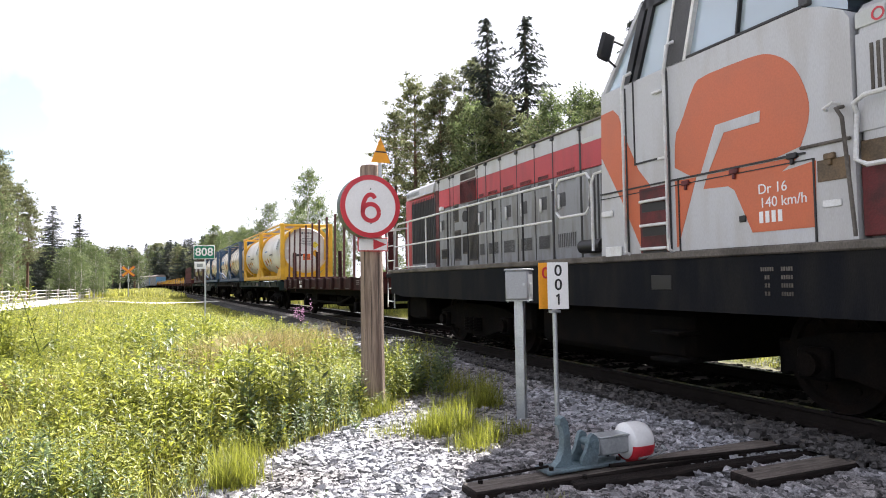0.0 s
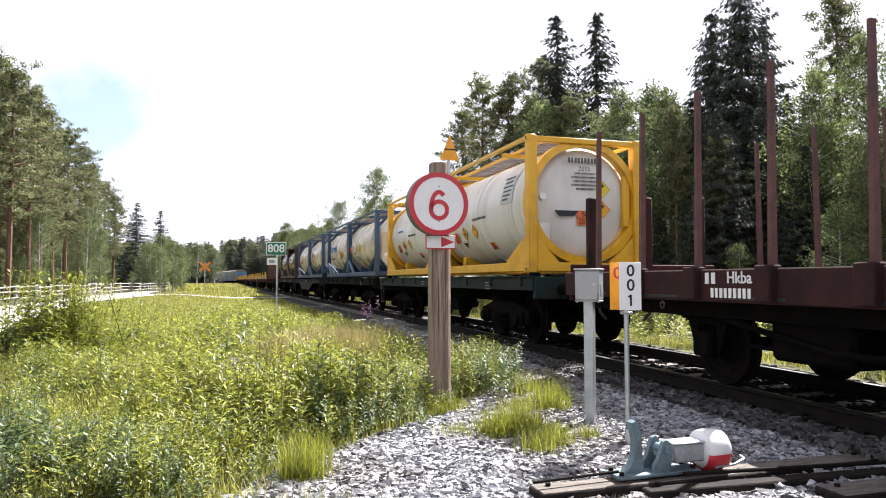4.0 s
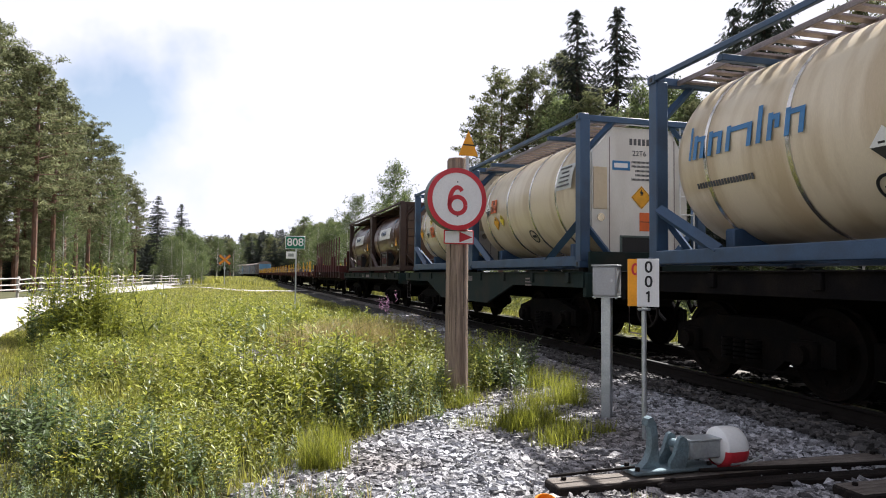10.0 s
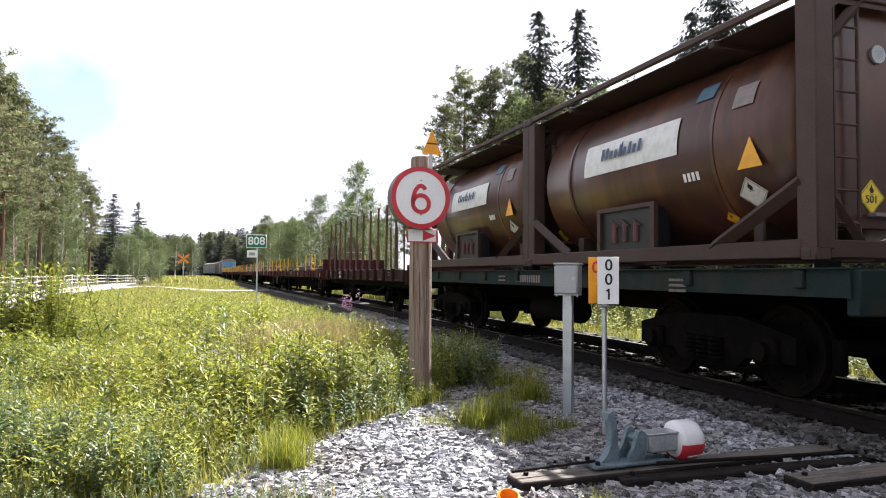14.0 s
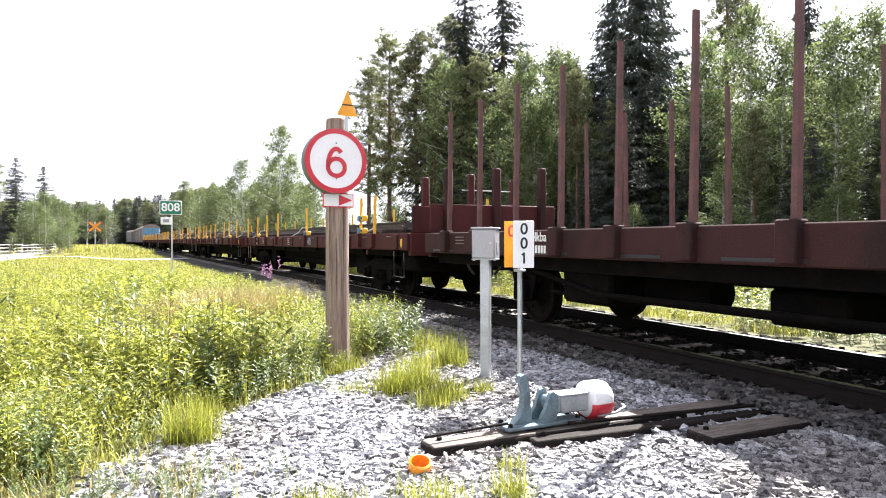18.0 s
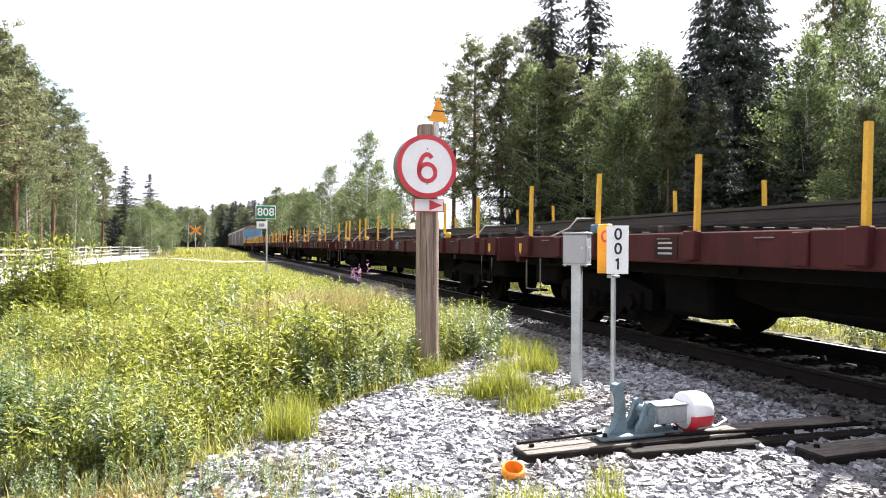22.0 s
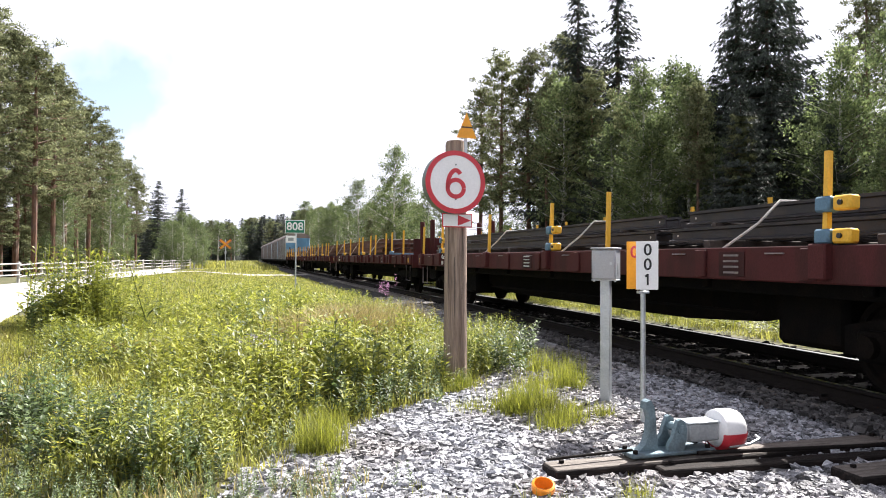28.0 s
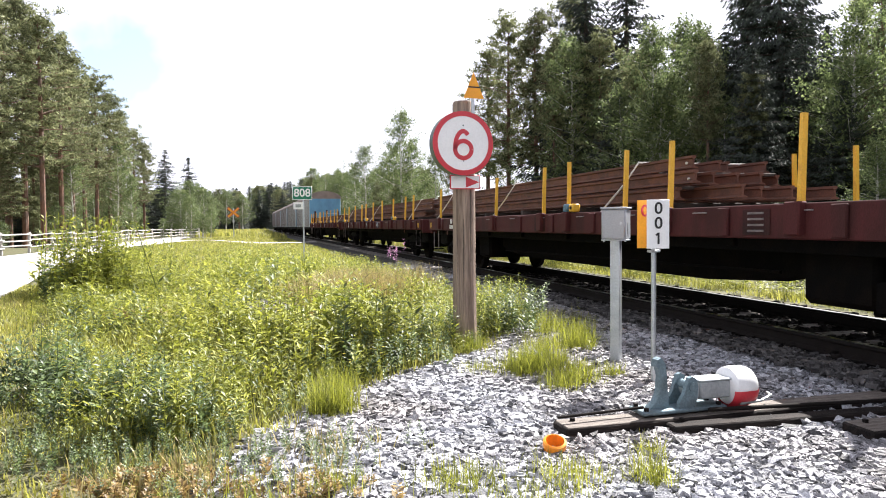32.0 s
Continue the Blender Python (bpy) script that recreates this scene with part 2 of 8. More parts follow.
M["white"] = material("white_enamel", (0.82, 0.82, 0.82), 0.35, vary=0.04, scale=4, second=(0.68, 0.68, 0.69), amount=0.25, bump=0.03)
M["red"] = material("sign_red", (0.55, 0.03, 0.045), 0.4, vary=0.08, scale=5, amount=0.25, bump=0.03)
M["sign_edge"] = material("sign_casing_grey", (0.11, 0.14, 0.13), 0.5, 0.4, vary=0.15, scale=6, amount=0.4)
M["orange"] = material("sign_orange", (0.85, 0.36, 0.015), 0.45, vary=0.06, scale=5, amount=0.2, bump=0.03)
M["black"] = material("black_paint", (0.012, 0.012, 0.014), 0.5, vary=0.1, scale=5, amount=0.2, bump=0.03)
M["sign_green"] = material("sign_green", (0.0, 0.17, 0.095), 0.4, vary=0.06, scale=4, amount=0.2, bump=0.03)
M["galv"] = material("galvanised_steel", (0.50, 0.53, 0.55), 0.45, 0.75, vary=0.12, scale=7, second=(0.38, 0.41, 0.44), amount=0.6, bump=0.08)
M["grey_paint"] = material("light_grey_cabinet_paint", (0.36, 0.375, 0.40), 0.5, 0.2, vary=0.08, scale=6, second=(0.27, 0.28, 0.29), amount=0.4, bump=0.05)
M["cast"] = material("blue_grey_cast_iron", (0.15, 0.21, 0.24), 0.55, 0.35, vary=0.18, scale=7, second=(0.09, 0.11, 0.12), amount=0.6, bump=0.25)
M["weight_grey"] = material("grey_steel_paint", (0.33, 0.35, 0.36), 0.5, 0.3, vary=0.12, scale=8, amount=0.4, bump=0.1)
M["pipe_orange"] = material("orange_plastic_pipe", (0.80, 0.27, 0.02), 0.4, vary=0.08, scale=10, amount=0.3, bump=0.05)
# train
M["loco_grey"] = material("loco_light_grey", (0.50, 0.51, 0.53), 0.42, 0.0, vary=0.08, scale=2.2, second=(0.42, 0.41, 0.40), amount=0.6, bump=0.04, stretch=(1, 2.5, 0.5))
M["loco_hood"] = material("loco_hood_grey", (0.27, 0.28, 0.295), 0.45, 0.0, vary=0.08, scale=2.5, second=(0.17, 0.165, 0.16), amount=0.85, bump=0.04, stretch=(1, 2.5, 0.5))
M["loco_red"] = material("loco_red", (0.44, 0.035, 0.045), 0.42, vary=0.08, scale=2, second=(0.30, 0.03, 0.035), amount=0.7, bump=0.04, stretch=(1, 2.5, 0.6))
# dark red paint; at the cab steps it also stands for recess shade
M["red_and_shade"] = material("dark_red_and_shade", (0.11, 0.010, 0.012), 0.6, vary=0.15, scale=4, second=(0.03, 0.006, 0.006), amount=0.8)
M["sticker"] = material("pale_print_panel", (0.52, 0.54, 0.53), 0.5, vary=0.05, scale=6, amount=0.2, bump=0.02)
M["loco_brown"] = material("oily_brown_dirt", (0.16, 0.105, 0.055), 0.6, vary=0.25, scale=4, second=(0.07, 0.05, 0.03), amount=0.8, bump=0.1)
M["loco_orange"] = material("loco_orange", (0.55, 0.135, 0.055), 0.45, vary=0.06, scale=2, second=(0.47, 0.13, 0.06), amount=0.5, bump=0.03)
M["loco_skirt"] = material("dirty_dark_frame", (0.011, 0.012, 0.015), 0.75, 0.0, vary=0.15, scale=1.6, second=(0.022, 0.021, 0.020), amount=0.7, bump=0.1, stretch=(1, 2, 0.5), spec=0.06)
M["loco_sill"] = material("dirty_sill", (0.13, 0.115, 0.10), 0.8, vary=0.25, scale=2.5, second=(0.055, 0.047, 0.04), amount=0.85, bump=0.1, stretch=(1, 1, 0.6))
M["grille_bar"] = material("radiator_bar_grey", (0.07, 0.07, 0.075), 0.6, 0.0, vary=0.2, scale=6, amount=0.4)
M["grille"] = material("radiator_dark", (0.03, 0.03, 0.033), 0.6, 0.2, vary=0.2, scale=6, amount=0.4)
M["handrail"] = material("white_handrail", (0.72, 0.73, 0.73), 0.45, vary=0.08, scale=8, second=(0.5, 0.47, 0.44), amount=0.4, bump=0.03)
M["bogie"] = material("oily_bogie_steel", (0.0045, 0.0042, 0.004), 0.9, 0.0, vary=0.3, scale=4, second=(0.009, 0.0065, 0.005), amount=0.7, bump=0.3, spec=0.06)
M["wheel"] = material("wheel_steel", (0.007, 0.006, 0.0055), 0.85, 0.0, vary=0.2, scale=6, second=(0.014, 0.009, 0.007), amount=0.6, spec=0.06)
M["oxide"] = material("oxide_red_wagon", (0.066, 0.016, 0.016), 0.75, vary=0.16, scale=1.8, second=(0.042, 0.013, 0.012), amount=0.85, bump=0.12, stretch=(1, 2, 0.7), spec=0.2)
M["oxide_old"] = material("faded_brown_wagon", (0.042, 0.015, 0.0145), 0.8, vary=0.25, scale=1.8, second=(0.020, 0.010, 0.009), amount=0.9, bump=0.15, spec=0.2)
M["stake_brown"] = material("brown_steel_stake", (0.115, 0.045, 0.042), 0.7, 0.0, vary=0.25, scale=3, second=(0.05, 0.026, 0.024), amount=0.8)
M["stake_yellow"] = material("yellow_steel_stake", (0.72, 0.40, 0.03), 0.5, vary=0.1, scale=5, second=(0.42, 0.16, 0.04), amount=0.55, bump=0.06, lo=0.56, hi=0.66)
M["clamp_blue"] = material("blue_clamp", (0.10, 0.19, 0.27), 0.5, 0.3, vary=0.12, scale=6, amount=0.5)
M["deck_wood"] = material("dirty_wagon_deck", (0.055, 0.042, 0.036), 0.9, vary=0.25, scale=3, amount=0.7, bump=0.4, grain=18)
M["green_wagon"] = material("dull_green_wagon", (0.011, 0.023, 0.022), 0.75, vary=0.15, scale=1.8, second=(0.028, 0.028, 0.024), amount=0.8, bump=0.1, spec=0.2)
M["black_wagon"] = material("sooty_wagon_frame", (0.006, 0.0055, 0.006), 0.8, 0.0, vary=0.2, scale=2, second=(0.015, 0.012, 0.010), amount=0.8, bump=0.12, spec=0.06)
M["yellow"] = material("container_yellow", (0.76, 0.42, 0.02), 0.42, vary=0.07, scale=2.5, second=(0.52, 0.26, 0.02), amount=0.5, bump=0.04)
M["blue"] = material("container_blue", (0.034, 0.078, 0.155), 0.5, vary=0.1, scale=2.5, second=(0.03, 0.055, 0.10), amount=0.7, bump=0.05)
M["tank_white"] = material("tank_cladding_white", (0.72, 0.70, 0.67), 0.34, vary=0.04, scale=1.4, second=(0.54, 0.50, 0.45), amount=0.6, bump=0.03, stretch=(1, 2.5, 0.4))
M["tank_cream"] = material("tank_cladding_cream", (0.68, 0.585, 0.44), 0.34, vary=0.05, scale=1.3, second=(0.47, 0.355, 0.215), amount=0.7, bump=0.03, stretch=(1, 2.5, 0.35))
M["tank_brown"] = material("tank_cladding_brown", (0.055, 0.021, 0.015), 0.30, vary=0.1, scale=1.3, second=(0.115, 0.046, 0.022), amount=0.85, bump=0.05, stretch=(1, 2.5, 0.4))
M["frame_brown"] = material("container_brown", (0.044, 0.021, 0.016), 0.65, vary=0.15, scale=2, second=(0.055, 0.032, 0.025), amount=0.7)
M["band"] = material("stainless_band", (0.62, 0.60, 0.57), 0.25, 0.95, vary=0.05, scale=6, amount=0.2, bump=0.03)
M["walk_mesh"] = material("grating_steel", (0.26, 0.22, 0.22), 0.6, 0.4, vary=0.2, scale=8, amount=0.4)
M["plac_orange"] = material("hazard_plate_orange", (0.75, 0.15, 0.03), 0.5, vary=0.06, scale=8, amount=0.3, bump=0.03)
M["plac_yellow"] = material("hazard_diamond_yellow", (0.80, 0.62, 0.05), 0.5, vary=0.06, scale=8, amount=0.3, bump=0.03)
M["plac_amber"] = material("hazard_diamond_amber", (0.80, 0.38, 0.02), 0.5, vary=0.06, scale=8, amount=0.3, bump=0.03)
M["print_blue"] = material("blue_lettering", (0.03, 0.18, 0.42), 0.5, vary=0.06, scale=8, amount=0.3, bump=0.02)
M["print_grey"] = material("grey_lettering", (0.10, 0.10, 0.11), 0.6, vary=0.1, scale=8, amount=0.3, bump=0.02)
M["plate_blue"] = material("blue_data_plate", (0.018, 0.055, 0.13), 0.5, vary=0.08, scale=8, amount=0.3, bump=0.02)
M["cargo_rail"] = material("new_rail_steel", (0.026, 0.024, 0.027), 0.55, 0.3, vary=0.15, scale=4, second=(0.05, 0.036, 0.03), amount=0.6)
M["cargo_rust"] = material("old_rail_rust", (0.13, 0.052, 0.032), 0.8, 0.1, vary=0.22, scale=4, second=(0.065, 0.03, 0.022), amount=0.7)
M["strap"] = material("pale_strap", (0.60, 0.57, 0.53), 0.8, vary=0.1, scale=20, amount=0.3)
M["van_side"] = material("pale_van_side", (0.60, 0.63, 0.66), 0.5, vary=0.06, scale=1.2, second=(0.47, 0.49, 0.51), amount=0.6, bump=0.04)
M["van_blue"] = material("van_end_blue", (0.12, 0.30, 0.47), 0.5, vary=0.08, scale=1.5, second=(0.09, 0.22, 0.36), amount=0.6, bump=0.04)
M["van_roof"] = material("rusty_van_roof", (0.24, 0.19, 0.17), 0.7, vary=0.15, scale=1.5, amount=0.6)
# pale blue base colour stands for sky reflected in the panes
M["glass"] = window_glass("sky_pale_cab_glass", (0.62, 0.74, 0.84))
# plants
M["spruce"] = foliage("spruce_needles", (0.016, 0.024, 0.017), (0.038, 0.050, 0.034), 0.18)
M["pine"] = foliage("pine_needles", (0.105, 0.122, 0.058), (0.235, 0.245, 0.128), 0.34, gloss=-0.03)
M["birch"] = foliage("birch_leaves", (0.062, 0.100, 0.036), (0.19, 0.225, 0.092), 0.48, gloss=-0.015)
M["grass"] = foliage("meadow_grass", (0.20, 0.220, 0.038), (0.41, 0.385, 0.088), 0.5)
M["herb"] = foliage("meadow_herbs", (0.120, 0.180, 0.027), (0.42, 0.42, 0.060), 0.5, gloss=0.005)
M["tuft"] = foliage("green_tufts", (0.17, 0.205, 0.022), (0.33, 0.33, 0.05), 0.55)
M["dry_grass"] = foliage("dry_grass", (0.30, 0.235, 0.085), (0.38, 0.32, 0.13), 0.4)
M["pink"] = foliage("fireweed_flowers", (0.42, 0.19, 0.36), (0.50, 0.28, 0.44), 0.4)
M["yellow_flower"] = foliage("yellow_flowers", (0.36, 0.28, 0.03), (0.45, 0.38, 0.06), 0.4)
M["weed"] = foliage("dark_weed_leaves", (0.055, 0.100, 0.035), (0.17, 0.225, 0.075), 0.45, gloss=0.02)
M["russet"] = foliage("russet_leaves", (0.15, 0.085, 0.03), (0.25, 0.18, 0.06), 0.4)
M["bark_pine"] = material("pine_bark", (0.15, 0.078, 0.05), 0.9, vary=0.3, scale=2, second=(0.12, 0.085, 0.07), amount=0.8, bump=0.8, grain=8, stretch=(2, 2, 0.6))
M["bark_dark"] = material("dark_bark", (0.075, 0.06, 0.05), 0.95, vary=0.3, scale=3, amount=0.6, bump=0.8, grain=10, stretch=(2, 2, 0.5))
M["bark_birch"] = material("birch_bark", (0.50, 0.48, 0.45), 0.8, vary=0.15, scale=5, second=(0.05, 0.045, 0.04), amount=0.9, bump=0.3, grain=20, stretch=(1, 1, 2.5), lo=0.58, hi=0.62)


# ---- mesh building ----
class Geo:
    """Collects faces; each call adds one closed piece."""

    def __init__(self):
        self.v, self.f = [], []

    def add(self, verts, faces):
        k = len(self.v)
        self.v += [tuple(p) for p in verts]
        self.f += [tuple(k + i for i in f) for f in faces]
        return self

    def box(self, x0, x1, y0, y1, z0, z1, b=0.0):
        if not b:
            return self.add([(x, y, z) for x in (x0, x1) for y in (y0, y1) for z in (z0, z1)],
                            [(0, 1, 3, 2), (4, 6, 7, 5), (0, 4, 5, 1), (2, 3, 7, 6), (0, 2, 6, 4), (1, 5, 7, 3)])
        b = min(b, (x1 - x0) * 0.45, (y1 - y0) * 0.45, (z1 - z0) * 0.45)
        vs, at = [], {}
        for ix, x in enumerate((x0, x1)):
            for iy, y in enumerate((y0, y1)):
                for iz, z in enumerate((z0, z1)):
                    dx, dy, dz = b * (1 - 2 * ix), b * (1 - 2 * iy), b * (1 - 2 * iz)
                    for a, p in enumerate(((x, y + dy, z + dz), (x + dx, y, z + dz), (x + dx, y + dy, z))):
                        at[ix, iy, iz, a] = len(vs)
                        vs.append(p)
        fs = []
        for a in range(3):
            for s in (0, 1):
                loop = []
                for i, j in ((0, 0), (1, 0), (1, 1), (0, 1)):
                    key = [i, j]
                    key.insert(a, s)
                    loop.append(at[(*key, a)])
                fs.append(tuple(loop))
        for a in range(3):
            o = [c for c in range(3) if c != a]
            for i in (0, 1):
                for j in (0, 1):
                    def key(e):
                        k = [0, 0, 0]
                        k[a], k[o[0]], k[o[1]] = e, i, j
                        return tuple(k)
                    fs.append((at[(*key(0), o[0])], at[(*key(1), o[0])], at[(*key(1), o[1])], at[(*key(0), o[1])]))
        for ix in (0, 1):
            for iy in (0, 1):
                for iz in (0, 1):
                    fs.append(tuple(at[ix, iy, iz, a] for a in range(3)))
        return self.add(vs, fs)

    def cyl(self, p0, p1, r0, r1=None, n=10, cap=True):
        r1 = r0 if r1 is None else r1
        p0, p1 = Vector(p0), Vector(p1)
        q = (p1 - p0).to_track_quat("Z", "Y").to_matrix()
        vs = []
        for p, r in ((p0, r0), (p1, r1)):
            for i in range(n):
                a = 2 * math.pi * i / n
                vs.append(p + q @ Vector((r * math.cos(a), r * math.sin(a), 0)))
        fs = [(i, (i + 1) % n, n + (i + 1) % n, n + i) for i in range(n)]
        if cap:
            fs += [tuple(range(n - 1, -1, -1)), tuple(range(n, 2 * n))]
        return self.add(vs, fs)

    def tube(self, pts, r, n=6):
        pts = [Vector(p) for p in pts]
        vs, fs = [], []
        for i, p in enumerate(pts):
            way = (pts[min(i + 1, len(pts) - 1)] - pts[max(i - 1, 0)]).normalized()
            q = way.to_track_quat("Z", "Y").to_matrix()
            vs += [p + q @ Vector((r * math.cos(2 * math.pi * k / n), r * math.sin(2 * math.pi * k / n), 0)) for k in range(n)]
        for i in range(len(pts) - 1):
            fs += [(i * n + k, i * n + (k + 1) % n, (i + 1) * n + (k + 1) % n, (i + 1) * n + k) for k in range(n)]
        fs += [tuple(range(n - 1, -1, -1)), tuple(range((len(pts) - 1) * n, len(pts) * n))]
        return self.add(vs, fs)

    def prism(self, poly, axis, a, b):
        def at(p, c):
            return {"x": (c, p[0], p[1]), "y": (p[0], c, p[1]), "z": (p[0], p[1], c)}[axis]
        n = len(poly)
        vs = [at(p, a) for p in poly] + [at(p, b) for p in poly]
        return self.add(vs, [(i, (i + 1) % n, n + (i + 1) % n, n + i) for i in range(n)] + [tuple(range(n - 1, -1, -1)), tuple(range(n, 2 * n))])

    def lathe(self, prof, n=24, axis="y", c=(0, 0, 0)):
        """prof: (radius, place along the axis), ends closed."""
        vs, fs = [], []
        for r, h in prof:
            for i in range(n):
                a = 2 * math.pi * i / n
                u, w = r * math.cos(a), r * math.sin(a)
                p = {"x": (h, u, w), "y": (u, h, w), "z": (u, w, h)}[axis]
                vs.append((p[0] + c[0], p[1] + c[1], p[2] + c[2]))
        for j in range(len(prof) - 1):
            fs += [(j * n + i, j * n + (i + 1) % n, (j + 1) * n + (i + 1) % n, (j + 1) * n + i) for i in range(n)]
        fs += [tuple(range(n - 1, -1, -1)), tuple(range((len(prof) - 1) * n, len(prof) * n))]
        return self.add(vs, fs)

    def ring(self, prof, n=32, axis="y", c=(0, 0, 0)):
        """A closed profile turned round the axis."""
        vs, fs, m = [], [], len(prof)
        for r, h in prof:
            for i in range(n):
                a = 2 * math.pi * i / n
                u, w = r * math.cos(a), r * math.sin(a)
                p = {"x": (h, u, w), "y": (u, h, w), "z": (u, w, h)}[axis]
                vs.append((p[0] + c[0], p[1] + c[1], p[2] + c[2]))
        for j in range(m):
            k = (j + 1) % m
            fs += [(j * n + i, j * n + (i + 1) % n, k * n + (i + 1) % n, k * n + i) for i in range(n)]
        return self.add(vs, fs)

    def mesh(self, name, mat, angle=38):
        me = bpy.data.meshes.new(name)
        me.from_pydata(self.v, [], self.f)
        bm = bmesh.new()
        bm.from_mesh(me)
        bmesh.ops.recalc_face_normals(bm, faces=bm.faces)
        bm.to_mesh(me)
        bm.free()
        me.polygons.foreach_set("use_smooth", [True] * len(me.polygons))
        me.set_sharp_from_angle(angle=radians(angle))
        me.materials.append(mat)
        return me


def part(name, geo, mat, parent=None, label="", at=None):
    """Links a piece as one mesh object under a thing or a part; geo may be a finished mesh."""
    ob = new(name, geo.mesh(name, M[mat]) if isinstance(geo, Geo) else geo)
    if parent is not None:
        ob.parent = parent
    if at is not None:
        ob.matrix_basis = at
    return tagged(ob, label)


def thing(name, label, category, group="", at=None):
    ob = new(name)
    if at is not None:
        ob.matrix_basis = at
    return tagged(ob, label, category, group)


def lettering(text, size, mat, stroke=0.0):
    """A thin mesh of the words, centred, in the x-z plane, facing -y."""
    cu = bpy.data.curves.new("lettering", "FONT")
    cu.body, cu.size, cu.align_x, cu.align_y = text, size, "CENTER", "CENTER"
    cu.extrude, cu.offset, cu.resolution_u = 0.003, stroke, 4
    ob = bpy.data.objects.new("lettering", cu)
    scene.collection.objects.link(ob)
    me = bpy.data.meshes.new_from_object(ob)
    bpy.data.objects.remove(ob)
    me.transform(pose(0, 0, 0, 90, 0, 0))
    me.materials.clear()
    me.materials.append(M[mat])
    return me


def stroke_shape(lines, width, mat, name):
    """Flat figures of constant stroke: lines of (x, z) points, facing -y."""
    g = Geo()
    for pts in lines:
        pts = [Vector((a, b)) for a, b in pts]
        left, right = [], []
        for i, q in enumerate(pts):
            d = (pts[min(i + 1, len(pts) - 1)] - pts[max(i - 1, 0)]).normalized()
            n = Vector((-d.y, d.x)) * width / 2
            left.append(q + n)
            right.append(q - n)
        k = len(pts)
        vs = [(v.x, y, v.y) for y in (0.0, -0.003) for v in left + right]
        fs = []
        for i in range(k - 1):
            fs += [(i, i + 1, k + i + 1, k + i), (2 * k + i, 3 * k + i, 3 * k + i + 1, 2 * k + i + 1), (i, 2 * k + i, 2 * k + i + 1, i + 1), (k + i, k + i + 1, 3 * k + i + 1, 3 * k + i)]
        fs += [(0, k, 3 * k, 2 * k), (k - 1, 3 * k - 1, 4 * k - 1, 2 * k - 1)]
        g.add(vs, fs)
    return g.mesh(name, M[mat])


def figure_six(h, width, mat):
    r, b = h * 0.29, -h * 0.21
    bowl = [(r * math.cos(a), b + r * 0.98 * math.sin(a)) for a in [2 * math.pi * k / 28 for k in range(29)]]
    back = [(-r, b)] + [(-r * math.cos(a) * (1.0 if a < 1.57 else 0.9), b + 0.03 * h + (h * 0.61 - 0.03 * h) * math.sin(a)) for a in [math.pi * 0.71 * k / 18 for k in range(1, 19)]]
    return stroke_shape([bowl, back], width, mat, "numeral")


def figure_one(h, width, mat):
    return stroke_shape([[(0.0, -h / 2), (0.0, h / 2)], [(0.0, h / 2 - width * 0.5), (-h * 0.12, h * 0.34), (-h * 0.22, h * 0.27)]], width, mat, "figure")


def big_mesh(name, verts, faces, mat, kind="stuff", label="", parent=None, smooth=False):
    """One mesh from arrays of corners and of equal-sided faces."""
    me = bpy.data.meshes.new(name)
    verts, faces = np.asarray(verts, np.float32), np.asarray(faces, np.int32)
    k = faces.shape[1]
    me.vertices.add(len(verts))
    me.vertices.foreach_set("co", verts.ravel())
    me.loops.add(faces.size)
    me.loops.foreach_set("vertex_index", faces.ravel())
    me.polygons.add(len(faces))
    me.polygons.foreach_set("loop_start", np.arange(0, faces.size, k, dtype=np.int32))
    me.polygons.foreach_set("use_smooth", np.full(len(faces), smooth))
    me.update(calc_edges=True)
    me.materials.append(M[mat])
    if not name:
        return me
    ob = new(name, me)
    if parent is not None:
        ob.parent = parent
    return tagged(ob, label, "", "", kind)


def spread(tv, tf, pos, yaw, size, lean=None, lean_to=None):
    """Copies of a small piece (corners tv, faces tf) at many places, turned and sized, as one pair of arrays."""
    tv, tf, pos = np.asarray(tv, float), np.asarray(tf), np.asarray(pos, float)
    n, k = len(pos), len(tv)
    size = np.asarray(size, float).reshape(n, -1)
    p = tv[None] * (size[:, None, :] if size.shape[1] == 3 else size[:, None])
    if lean is not None:
        c, s = np.cos(lean)[:, None], np.sin(lean)[:, None]
        y, z = p[..., 1] * c - p[..., 2] * s, p[..., 1] * s + p[..., 2] * c
        p = np.stack([p[..., 0], y, z], -1)
    c, s = np.cos(yaw)[:, None], np.sin(yaw)[:, None]
    p = np.stack([p[..., 0] * c - p[..., 1] * s, p[..., 0] * s + p[..., 1] * c, p[..., 2]], -1) + pos[:, None]
    return p.reshape(-1, 3), (tf[None] + (np.arange(n) * k)[:, None, None]).reshape(-1, tf.shape[1])


# ---- the line of the track and the lie of the land ----
RAIL_Z = 0.27
LINE_Y = np.arange(-120.0, 460.0, 0.25)
_m = np.interp(LINE_Y, [-120, 10, 34, 190, 330, 460], [-0.038, -0.038, -0.074, -0.074, -0.42, -0.62])
LINE_X = np.concatenate([[0], np.cumsum((_m[1:] + _m[:-1]) / 2 * 0.25)])
LINE_X += 5.84 - np.interp(10, LINE_Y, LINE_X)


def line_x(y):
    return np.interp(y, LINE_Y, LINE_X)


def on_line(y, z=0.0, side=0.0):
    """The pose at y on the track: y along it, z up from the rail heads, side to the right."""
    m = float(np.interp(y, LINE_Y, _m))
    a = -math.degrees(math.atan(m))
    return pose(float(line_x(y)), float(y), RAIL_Z + z, 0, 0, a) @ pose(side, 0, 0)


